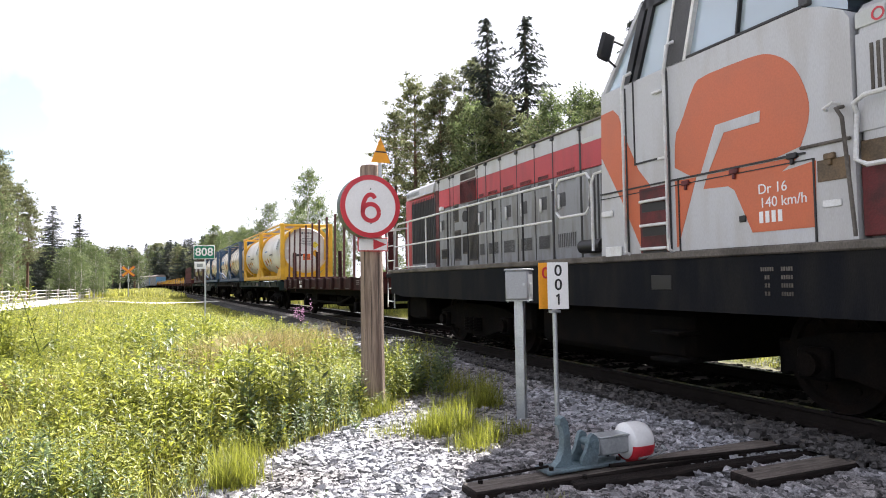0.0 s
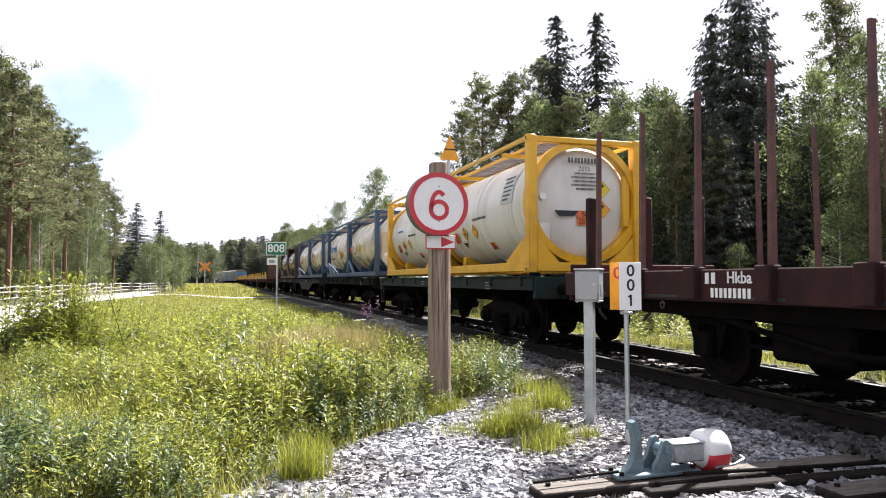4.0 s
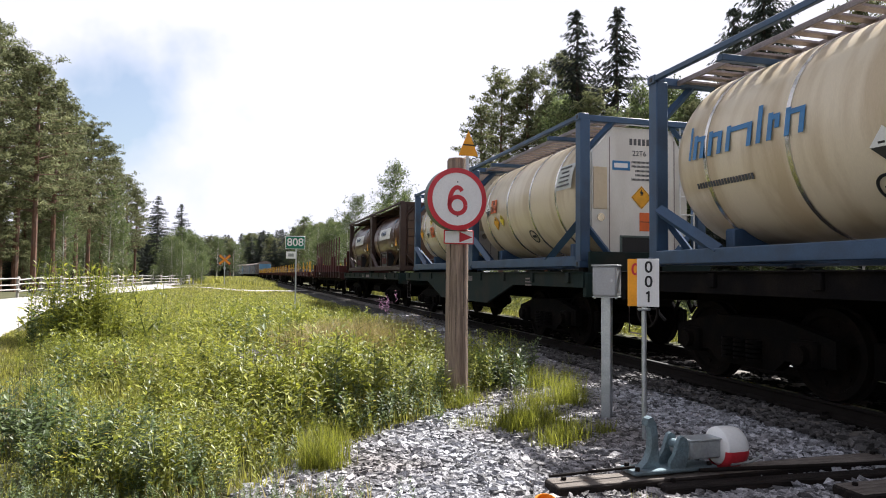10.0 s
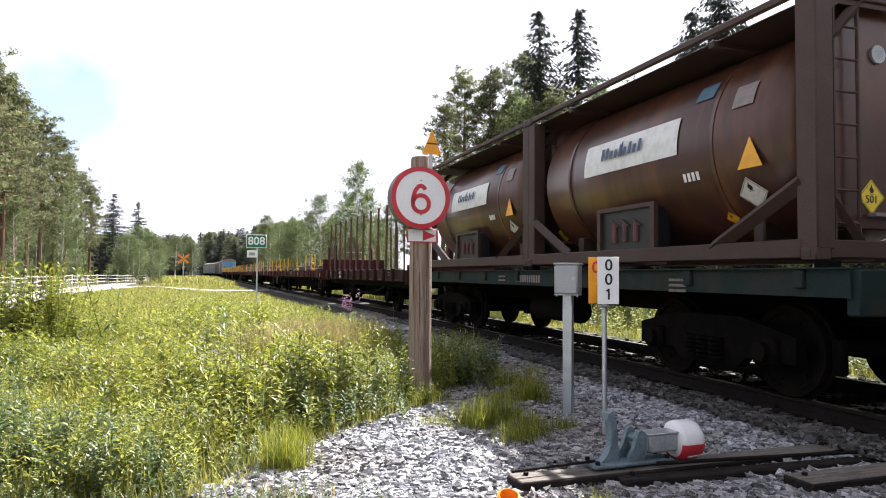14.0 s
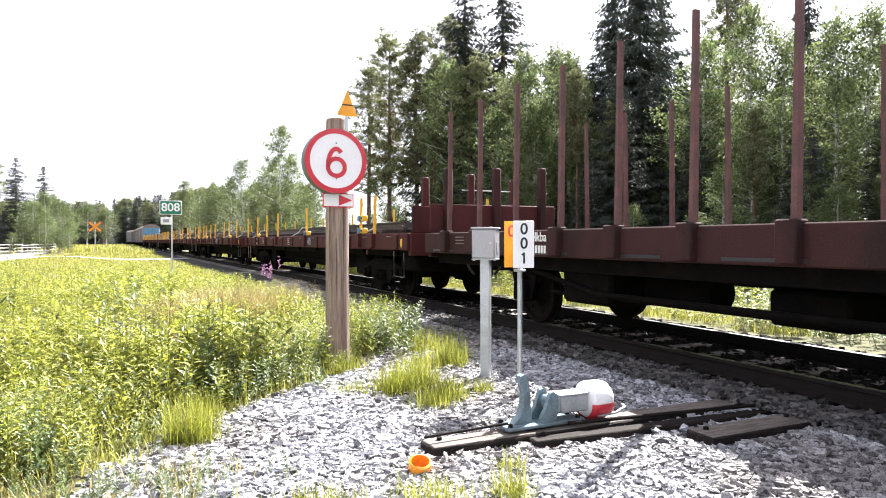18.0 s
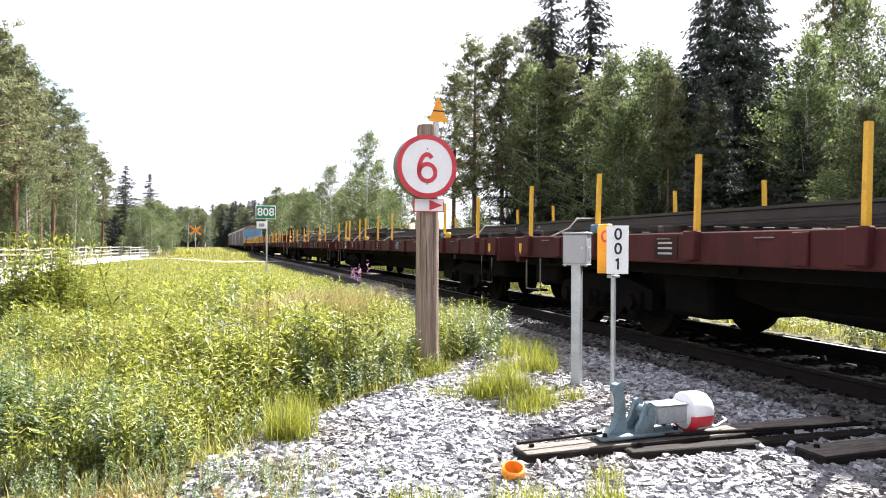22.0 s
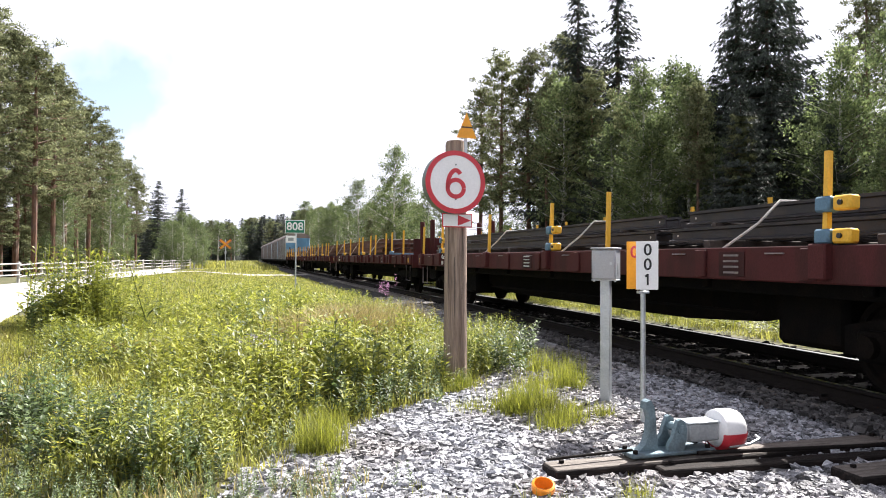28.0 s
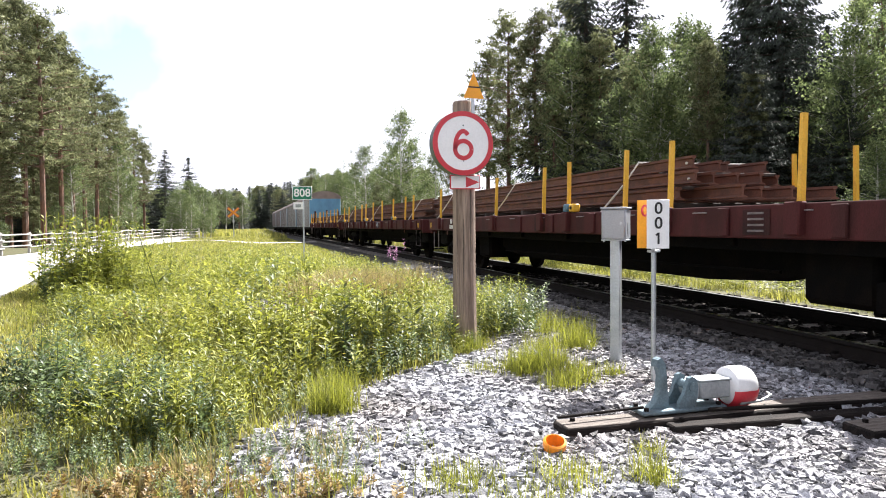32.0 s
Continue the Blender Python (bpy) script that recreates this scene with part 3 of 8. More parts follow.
def land(x, y):
    """Height of the ground."""
    x, y = np.asarray(x, float), np.asarray(y, float)
    c = line_x(np.clip(y, -119, 459))
    d = x - c
    z = 0.03 * np.sin(x * 0.9 + 1.3) * np.sin(y * 0.7) * np.clip(np.abs(d) - 3.2, 0, 1)
    z = z + 0.28 * np.clip((-x - 3.0) / 4.0, 0, 1) * np.clip((y - 5) / 8, 0.3, 1)
    z = z - 0.10 * np.exp(-((d - 4.6) / 1.2) ** 2) + 0.5 * np.clip((d - 9) / 20, 0, 1)
    z = z + 0.035 * np.exp(-(d / 2.2) ** 4)
    return z


GRAVEL_EDGE = [(-12, -3.0), (0.0, -2.2), (2.2, -1.3), (3.9, -0.35), (4.5, -0.25), (5.7, 0.36), (6.6, 1.22), (7.0, 1.75),
               (7.4, 2.25), (9.9, 3.2), (13.0, 3.3), (20, 3.2), (60, 0.3), (200, -9.5), (330, -45)]


def gravel_edge(y):
    return np.interp(y, [a for a, b in GRAVEL_EDGE], [b for a, b in GRAVEL_EDGE])


def sheet(name, xs, ys, height, mat, label, kind="structure"):
    gx, gy = np.meshgrid(xs, ys)
    v = np.stack([gx, gy, height(gx, gy)], -1).reshape(-1, 3)
    nx, ny = len(xs), len(ys)
    i = (np.arange(ny - 1)[:, None] * nx + np.arange(nx - 1)[None]).ravel()
    return big_mesh(name, v, np.stack([i, i + 1, i + nx + 1, i + nx], -1), mat, kind, label, smooth=True)


xs = np.concatenate([[-900, -400, -200, -100, -60], np.arange(-40, 40.1, 0.8), [60, 100, 200, 400, 900]])
ys = np.concatenate([[-900, -300, -100, -40], np.arange(-20, 60.1, 0.8), np.arange(64, 200, 6), [220, 260, 320, 400, 600, 1000, 2500]])
ground = sheet("ground", xs, ys, lambda x, y: land(x, y) - 0.03, "soil", "grassy soil beside the railway line")

# gravel apron and ballast bed, a strip that follows the line
gy_ = np.concatenate([np.arange(-14, 30, 0.4), np.arange(30, 331, 3)])
rows_ = []
for y in gy_:
    a, b = float(gravel_edge(y)), float(line_x(y)) + 2.7
    x = np.linspace(a, b, 24)
    rows_.append(np.stack([x, np.full(24, y), land(x, np.full(24, y)) + 0.004 - 0.08 * (x == x[0]) - 0.10 * (x == x[-1])], -1))
gv = np.concatenate(rows_)
gi = (np.arange(len(gy_) - 1)[:, None] * 24 + np.arange(23)[None]).ravel()
big_mesh("ballast_bed", gv, np.stack([gi, gi + 1, gi + 25, gi + 24], -1), "gravel_bed", "structure", "grey crushed-stone bed under and beside the track, gap shade in colour", smooth=True)

# grimy stone between and beside the rails, the shade under the train in its colour
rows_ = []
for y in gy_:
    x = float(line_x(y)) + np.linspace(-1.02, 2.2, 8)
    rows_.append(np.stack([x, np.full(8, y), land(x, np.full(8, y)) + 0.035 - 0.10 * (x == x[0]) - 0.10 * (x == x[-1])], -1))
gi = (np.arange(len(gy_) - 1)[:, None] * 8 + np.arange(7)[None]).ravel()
big_mesh("track_bed", np.concatenate(rows_), np.stack([gi, gi + 1, gi + 9, gi + 8], -1), "stone_dark", "structure", "grimy stone under the track, train shade in its colour", smooth=True)

# the road on the far side of the meadow, with its spur to the level crossing
ROAD_Y = [-60, 4, 13, 21.4, 30, 40, 48, 54, 57, 62, 82, 140, 260]
ROAD_A = [-7.0, -6.2, -5.2, -6.9, -8.2, -9.3, -9.2, -8.7, -8.6, -10.4, -11.5, -16, -45]
ROAD_B = [-13, -12.4, -12.2, -12, -11.8, -11.9, -12.4, -12.8, -13, -13.2, -13.5, -20, -50]
ry_ = np.concatenate([np.arange(-60, 100, 1.0), np.arange(100, 261, 8)])
rr = []
for y in ry_:
    x = np.linspace(np.interp(y, ROAD_Y, ROAD_B), np.interp(y, ROAD_Y, ROAD_A), 8)
    rr.append(np.stack([x, np.full(8, y), land(x, np.full(8, y)) + 0.03 + 0.03 * np.sin(np.linspace(0, math.pi, 8))], -1))
ri = (np.arange(len(ry_) - 1)[:, None] * 8 + np.arange(7)[None]).ravel()
road = big_mesh("road", np.concatenate(rr), np.stack([ri, ri + 1, ri + 9, ri + 8], -1), "road", "structure", "pale sunlit gravel road beside the meadow", smooth=True)
cx_, cy_ = np.linspace(-8.9, 12, 40), np.linspace(56.0, 59.0, 4)
sheet("crossing_road", cx_, cy_, lambda x, y: land(x, y) + 0.05, "road", "pale gravel spur leading over the level crossing")


# ---- track ----
def swept(name, prof, side, mat, parent, y0, y1):
    yy = np.concatenate([np.arange(y0, 60, 1.0), np.arange(60, y1 + 0.1, 4.0)])
    vs, k = [], len(prof)
    for y in yy:
        m = on_line(y)
        vs += [m @ Vector((side + u, 0, w)) for u, w in prof]
    fs = [(i * k + j, i * k + (j + 1) % k, (i + 1) * k + (j + 1) % k, (i + 1) * k + j) for i in range(len(yy) - 1) for j in range(k)]
    return part(name, Geo().add(vs, fs), mat, parent)


track = tagged(new("railway_track"), "single railway track with rusty rails on pale sleepers", "track", kind="structure")
RAIL = [(-0.07, -0.165), (0.07, -0.165), (0.07, -0.15), (0.012, -0.125), (0.012, -0.045), (0.036, -0.035), (0.036, -0.004),
        (-0.036, -0.004), (-0.036, -0.035), (-0.012, -0.045), (-0.012, -0.125), (-0.07, -0.15)]
for s in (-0.797, 0.797):
    swept("rail", RAIL, s, "rail_rust", track, -60, 330)
    swept("rail_head", [(-0.033, -0.0038), (0.033, -0.0038), (0.028, 0.0), (-0.028, 0.0)], s, "rail_top", track, -60, 330)
slp = Geo().box(-1.3, 1.3, -0.125, 0.125, -0.36, -0.168, 0.02).mesh("sleeper", M["concrete"])
clip = Geo()
for s in (-0.797, 0.797):
    for e in (-0.10, 0.10):
        clip.box(s + e - 0.035, s + e + 0.035, -0.05, 0.05, -0.17, -0.135, 0.012)
clip_me = clip.mesh("rail_clip", M["rail_rust"])
for i in range(120):
    y = -6 + i * 0.61
    ob = part("sleeper", slp, None, track, at=on_line(y))
    part("rail_clip", clip_me, None, ob)
far = Geo()
for i in range(400):
    m = on_line(-6 + (120 + i) * 0.61)
    far.add([m @ Vector(p) for p in ((-1.3, -0.12, -0.17), (1.3, -0.12, -0.17), (1.3, 0.12, -0.17), (-1.3, 0.12, -0.17))], [(0, 1, 2, 3)])
tagged(part("distant_sleepers", far, "concrete", track), kind="stuff")

# the switch's long timbers beside the lever
for (x0, y0), (x1, y1), w, z in (((1.70, 4.245), (4.95, 4.43), 0.115, 0.066), ((2.45, 4.105), (5.25, 4.10), 0.065, 0.055), ((3.59, 3.715), (4.95, 3.77), 0.13, 0.075)):
    a = math.degrees(math.atan2(y1 - y0, x1 - x0))
    ln = math.hypot(x1 - x0, y1 - y0)
    tb = tagged(new("timber_sleeper"), "long dark creosoted timber sleeper set in gravel", "sleeper", "switch timbers")
    tb.matrix_basis = pose(x0, y0, z, 0, 0, a)
    part("beam", Geo().box(0, ln, -w, w, -0.20, 0, 0.012), "creosote", tb)
    if w > 0.1:
        # thin pale skin lightens the top as the sun does
        part("worn_top", Geo().box(0.015, ln - 0.02, -w + 0.012, w - 0.012, -0.006, 0.004, 0.004), "sleeper", tb, "pale worn top, sunlight put into its colour")
    for e in (0.12, ln - 0.4):
        part("bolt", Geo().cyl((e, 0.05, -0.01), (e, 0.05, 0.025), 0.02, n=6), "rail_rust", tb)


# ---- crushed stone ----
def stones(name, count, xy, size, mat, label, seed, lift=0.0):
    rng = np.random.default_rng(seed)
    base = np.array([(x, y, z) for x in (-1, 1) for y in (-1, 1) for z in (-1, 1)], float)
    fac = np.array([(0, 1, 3), (0, 3, 2), (4, 6, 7), (4, 7, 5), (0, 4, 5), (0, 5, 1), (2, 3, 7), (2, 7, 6), (0, 2, 6), (0, 6, 4), (1, 5, 7), (1, 7, 3)])
    vs, fs, k = [], [], 0
    for kind in range(16):
        n = count // 16
        tv = base * rng.uniform(0.40, 1.15, (8, 3)) * np.array([1.25, 0.8, 0.55]) * rng.uniform(0.75, 1.2, (1, 3))
        p = xy(rng, n)
        s = rng.uniform(size[0], size[1], n) * rng.choice([0.7, 1.0, 1.0, 1.35], n)
        z = land(p[:, 0], p[:, 1]) + lift + s * rng.uniform(-0.2, 0.8, n)
        v, f = spread(tv, fac, np.c_[p, z], rng.uniform(0, 6.3, n), np.c_[s, s * rng.uniform(0.7, 1.2, n), s * rng.uniform(0.6, 1.2, n)], rng.uniform(-1.3, 1.3, n))
        vs.append(v)
        fs.append(f + k)
        k += len(v)
    return big_mesh(name, np.concatenate(vs), np.concatenate(fs), mat, "stuff", label)


def apron(y0, y1, inner):
    def xy(rng, n):
        out = np.zeros((0, 2))
        while len(out) < n:
            y = y0 + (y1 - y0) * rng.random(n * 2)
            a, b = gravel_edge(y) - 0.25 * rng.random(n * 2), line_x(y) - inner
            x = a + (b - a) * rng.random(n * 2)
            keep = rng.random(n * 2) < (b - a) / 7.5
            near = (np.abs(y - (4.245 + 0.057 * (x - 1.70))) < 0.14) & (x > 1.70) | (np.abs(y - (3.715 + 0.041 * (x - 3.59))) < 0.15) & (x > 3.58) | (np.abs(y - 4.075) < 0.07) & (x > 2.45)
            out = np.concatenate([out, np.c_[x, y][keep & ~near]])
        return out[:n]
    return xy


def bed(y0, y1, d0, d1):
    def xy(rng, n):
        y = y0 + (y1 - y0) * rng.random(n)
        return np.c_[line_x(y) + d0 + (d1 - d0) * rng.random(n), y]
    return xy


stones("gravel", 88000, apron(2.2, 11.0, 0.92), (0.010, 0.026), "stone", "loose pale grey crushed stone", 3)
stones("gravel", 10000, apron(11.0, 24.0, 1.0), (0.03, 0.05), "stone", "loose pale grey crushed stone", 4)
stones("ballast", 24000, bed(1.5, 22.0, -1.0, 2.0), (0.022, 0.042), "stone_dark", "grimy crushed stone ballast between sleepers, darkened for the train shade", 5, 0.03)
stones("ballast", 9000, bed(1.5, 20.0, -1.50, -0.92), (0.016, 0.032), "stone_mid", "grimy crushed stone over the sleeper ends, darkened for shade", 6, 0.05)


# ---- signs and gear beside the line ----
def speed_sign():
    t = thing("speed_sign_post", "weathered wooden post with round red-rimmed speed sign and orange triangle", "sign", at=pose(1.90, 7.73, 0))
    g = Geo().lathe([(0.142, -0.3), (0.142, 0.02), (0.136, 0.9), (0.132, 2.0), (0.128, 2.86), (0.115, 2.885)], 20, "z")
    part("post", g, "post_wood", t, "greyed brown round timber post with drying cracks")
    for a, z0, z1 in ((-1.9, 0.2, 1.5), (-1.2, 1.0, 2.0), (-0.5, 0.1, 1.2), (-2.5, 0.5, 1.9)):
        x, y = 0.131 * math.cos(a), 0.131 * math.sin(a)
        part("crack", Geo().prism([(x - 0.004, y - 0.006), (x + 0.004, y - 0.006), (x + 0.003, y + 0.004), (x - 0.003, y + 0.004)], "z", z0, z1), "bark_dark", t)
    d = part("sign_disc", Geo().lathe([(0.352, 0.075), (0.365, 0.06), (0.365, -0.055), (0.352, -0.066)], 48, "y"), "sign_edge", t,
             "round drum-shaped casing", at=pose(-0.082, -0.215, 2.365, 0, 0, 6))
    part("rim", Geo().ring([(0.364, -0.067), (0.364, -0.08), (0.308, -0.082), (0.308, -0.067)], 48, "y"), "red", d, "red painted rim")
    part("face", Geo().lathe([(0.309, -0.066), (0.309, -0.076)], 48, "y"), "white", d, "white face")
    part("numeral", figure_six(0.34, 0.05, "red"), "", d, "red numeral six", at=pose(0.0, -0.078, 0.0))
    for z in (0.20, -0.20):
        part("screw", Geo().cyl((0, -0.073, z), (0, -0.083, z), 0.009, n=8), "sign_edge", d)
    p = part("arrow_plate", Geo().box(-0.185, 0.185, -0.008, 0.0, -0.082, 0.082, 0.004), "red", t, "small plate with red border", at=pose(-0.025, -0.165, 1.93, 0, 0, 4))
    part("plate_field", Geo().box(-0.172, 0.172, -0.013, -0.007, -0.069, 0.069, 0.002), "white", p)
    part("arrow", Geo().prism([(0.005, -0.062), (0.165, 0.0), (0.005, 0.062)], "y", -0.018, -0.0125), "red", p, "red arrowhead pointing towards the track")
    b = part("bracket", Geo().box(-0.02, 0.02, -0.01, 0.01, 2.70, 3.02, 0.003), "galv", t, "galvanised strip", at=pose(0.08, -0.145, 0))
    tri = part("triangle", Geo().prism([(-0.125, 2.90), (0.125, 2.90), (0.0, 3.20)], "y", -0.006, 0.002), "orange", t, "orange triangular plate with dark stripe", at=pose(0.085, -0.165, 0, 0, 0, 8))
    part("stripe", Geo().prism([(-0.075, 3.02), (0.075, 3.02), (0.068, 3.035), (-0.068, 3.035)], "y", -0.0095, -0.0062), "black", tri)
    for z in (2.12, 2.6):
        part("clamp_band", Geo().ring([(0.132, z - 0.015), (0.141, z - 0.015), (0.141, z + 0.015), (0.132, z + 0.015)], 20, "z"), "galv", t)


def junction_box():
    t = thing("junction_box", "light grey cable box on a galvanised steel post in gravel", "box", at=pose(3.18, 6.38, 0, 0, 0, -40))
    part("post", Geo().box(-0.05, 0.05, -0.05, 0.05, -0.25, 1.28, 0.008), "galv", t, "square galvanised post")
    part("base_plate", Geo().box(-0.13, 0.13, -0.09, 0.09, 1.262, 1.275, 0.003), "galv", t)
    c = part("cabinet", Geo().box(-0.125, 0.125, -0.11, 0.11, 1.276, 1.585, 0.012), "grey_paint", t)
    part("lid", Geo().box(-0.135, 0.135, -0.12, 0.12, 1.585, 1.605, 0.006), "grey_paint", c)
    part("door", Geo().box(-0.112, 0.112, -0.118, -0.109, 1.29, 1.57, 0.003), "grey_paint", c)
    part("lock", Geo().cyl((0.08, -0.117, 1.44), (0.08, -0.127, 1.44), 0.014, n=10), "galv", c)
    part("side_plate", Geo().box(0.124, 0.130, -0.045, 0.045, 1.33, 1.45, 0.002), "weight_grey", c)
    for x in (-0.11, 0.11):
        part("bolt", Geo().cyl((x, -0.06, 1.25), (x, -0.06, 1.263), 0.010, n=6), "galv", t)


def number_marker():
    t = thing("switch_number_marker", "angled white and orange number plates on a thin steel post", "sign", at=pose(3.065, 5.42, 0))
    part("post", Geo().cyl((0, 0, -0.2), (0, 0, 1.62), 0.022, n=12), "galv", t, "grey steel tube")
    a = part("white_plate", Geo().box(-0.012, 0.18, -0.004, 0.004, 1.215, 1.645, 0.002), "white", t, "white plate with black figures", at=pose(-0.080, -0.045, 0, 0, 0, -20))
    for s, z in (("0", 1.565), ("0", 1.435), ("1", 1.305)):
        part("figure", lettering(s, 0.145, "black", 0.002) if s == "0" else figure_one(0.10, 0.017, "black"), "", a, at=pose(0.088, -0.0055, z))
    b = part("orange_plate", Geo().box(-0.168, 0.0, -0.004, 0.004, 1.215, 1.645, 0.002), "orange", t, "orange plate with black figures", at=pose(0.045, 0.040, 0, 0, 0, -14))
    part("figure", lettering("0", 0.15, "red", 0.002), "", b, "red figure", at=pose(-0.100, -0.0055, 1.545))
    for z in (1.19, 1.30):
        part("clamp", Geo().box(-0.05, 0.05, -0.03, 0.03, z - 0.012, z + 0.012, 0.005), "galv", t)


def switch_lever():
    t = thing("switch_lever", "blue-grey cast iron hand switch lever with red and white counterweight", "switch", at=pose(2.68, 4.345, 0.086, 0, 0, 4) @ Matrix.Diagonal((1.05, 1.05, 1.05, 1)))
    part("base", Geo().box(-0.36, 0.30, -0.10, 0.09, 0.0, 0.028, 0.008), "cast", t, "cast iron base plate")
    foot = [(-0.27, 0.028), (-0.12, 0.028), (-0.13, 0.14), (-0.138, 0.26), (-0.15, 0.33), (-0.18, 0.372), (-0.212, 0.36), (-0.222, 0.312), (-0.198, 0.30),
            (-0.182, 0.24), (-0.19, 0.14), (-0.22, 0.07)]
    part("horn", Geo().prism(foot, "y", -0.035, 0.03), "cast", t, "curved upright catch")
    horn2 = [(-0.07, 0.028), (0.05, 0.028), (0.07, 0.10), (0.075, 0.17), (0.06, 0.22), (0.03, 0.24), (0.005, 0.23), (-0.012, 0.19), (-0.035, 0.12), (-0.07, 0.07)]
    for y in (-0.085, 0.045):
        part("cheek", Geo().prism(horn2, "y", y, y + 0.035), "cast", t, "cast bearing cheek")
    part("axle", Geo().cyl((0.03, -0.10, 0.17), (0.03, 0.10, 0.17), 0.032, n=14), "cast", t)
    part("hub", Geo().cyl((0.07, -0.06, 0.14), (0.07, 0.06, 0.14), 0.06, n=18), "weight_grey", t)
    part("arm", Geo().box(0.10, 0.35, -0.075, 0.06, 0.07, 0.195, 0.012), "weight_grey", t, "grey steel block")
    part("arm_cap", Geo().box(0.095, 0.355, -0.08, 0.065, 0.195, 0.207, 0.004), "galv", t)
    w = part("counterweight", Geo().lathe([(0.05, 0.345), (0.110, 0.352), (0.132, 0.372), (0.136, 0.40), (0.132, 0.50), (0.121, 0.538), (0.092, 0.566), (0.03, 0.58)], 28, "x", (0, 0, 0.135)),
             "white", t, "round white counterweight with red lower half")
    g, half = Geo(), []
    prof = [(0.114, 0.350), (0.1355, 0.371), (0.1395, 0.40), (0.1355, 0.502), (0.124, 0.541), (0.094, 0.569), (0.03, 0.583)]
    n = 16
    for r, h in prof:
        half += [(h, r * math.cos(math.pi + math.pi * i / n), 0.135 + 0.008 + r * math.sin(math.pi + math.pi * i / n) * 1.0 - 0.02) for i in range(n + 1)]
    g.add(half, [(j * (n + 1) + i, j * (n + 1) + i + 1, (j + 1) * (n + 1) + i + 1, (j + 1) * (n + 1) + i) for j in range(len(prof) - 1) for i in range(n)])
    part("red_half", g, "red", w, "red painted lower half", at=pose(0, 0, -0.004))
    part("handle", Geo().tube([(0.40, -0.11, 0.03), (0.58, -0.10, 0.035), (0.68, -0.08, 0.06), (0.72, 0.0, 0.06)], 0.010, 8), "galv", t, "steel handle")
    part("rod", Geo().cyl((0.12, -0.14, 0.020), (2.2, -0.36, 0.0), 0.014, n=10), "rail_rust", t, "throw rod leading to the points")
    part("rod", Geo().cyl((-0.95, -0.03, 0.03), (-0.30, 0.0, 0.035), 0.010, n=8), "rail_rust", t, "thin steel rod")
    for x, y in ((-0.32, -0.07), (-0.32, 0.06), (0.25, -0.07), (0.25, 0.06)):
        part("bolt", Geo().cyl((x, y, 0.028), (x, y, 0.05), 0.018, n=6), "rail_rust", t)


def orange_pipe():
    t = thing("pipe_stub", "short orange plastic pipe end sticking out of gravel", "pipe", at=pose(1.52, 3.89, 0.02, 20, -4, 0))
    part("pipe", Geo().ring([(0.066, -0.10), (0.066, 0.075), (0.060, 0.078), (0.057, 0.075), (0.057, -0.10)], 28, "z"), "pipe_orange", t)
    part("collar", Geo().ring([(0.066, 0.03), (0.073, 0.034), (0.073, 0.07), (0.066, 0.074)], 28, "z"), "pipe_orange", t)


def km_sign():
    t = thing("kilometre_sign", "green kilometre sign on a thin steel post in tall grass", "sign", at=pose(0.12, 22.47, float(land(0.12, 22.47))))
    part("post", Geo().cyl((0.03, 0, -0.3), (0.03, 0, 2.35), 0.025, n=10), "galv", t)
    p = part("plate", Geo().box(-0.315, 0.315, -0.008, 0.0, -0.215, 0.215, 0.004), "white", t, "green plate with white border", at=pose(0.0, -0.035, 2.50))
    part("field", Geo().box(-0.297, 0.297, -0.012, -0.007, -0.197, 0.197, 0.003), "sign_green", p)
    part("lettering", lettering("808", 0.36, "white", 0.006), "", p, at=pose(0.0, -0.0135, 0.0))
    q = part("small_plate", Geo().box(-0.16, 0.16, -0.008, 0.0, -0.115, 0.115, 0.003), "white", t, "small white plate", at=pose(-0.13, -0.03, 2.09, 0, 0, -10))
    part("mark", Geo().box(-0.09, 0.09, -0.011, -0.007, -0.05, 0.05, 0.001), "weight_grey", q)


def crossing_sign():
    t = thing("crossing_sign", "orange diagonal cross warning sign on a grey post", "sign", at=pose(-6.72, 74.7, 0.3))
    part("post", Geo().cyl((0, 0, -0.3), (0, 0, 3.1), 0.045, n=10), "galv", t)
    for a in (40, -40):
        c = part("cross_arm", Geo().box(-0.72, 0.72, -0.012, 0.012, -0.13, 0.13, 0.005), "red", t, "orange arm with red edge", at=pose(0, -0.05 - 0.0006 * a, 2.60, 0, a, 0))
        part("arm_field", Geo().box(-0.68, 0.68, -0.018, -0.011, -0.09, 0.09, 0.003), "orange", c)
    part("back_plate", Geo().box(-0.12, 0.12, -0.02, 0.02, 1.55, 1.85, 0.005), "weight_grey", t)


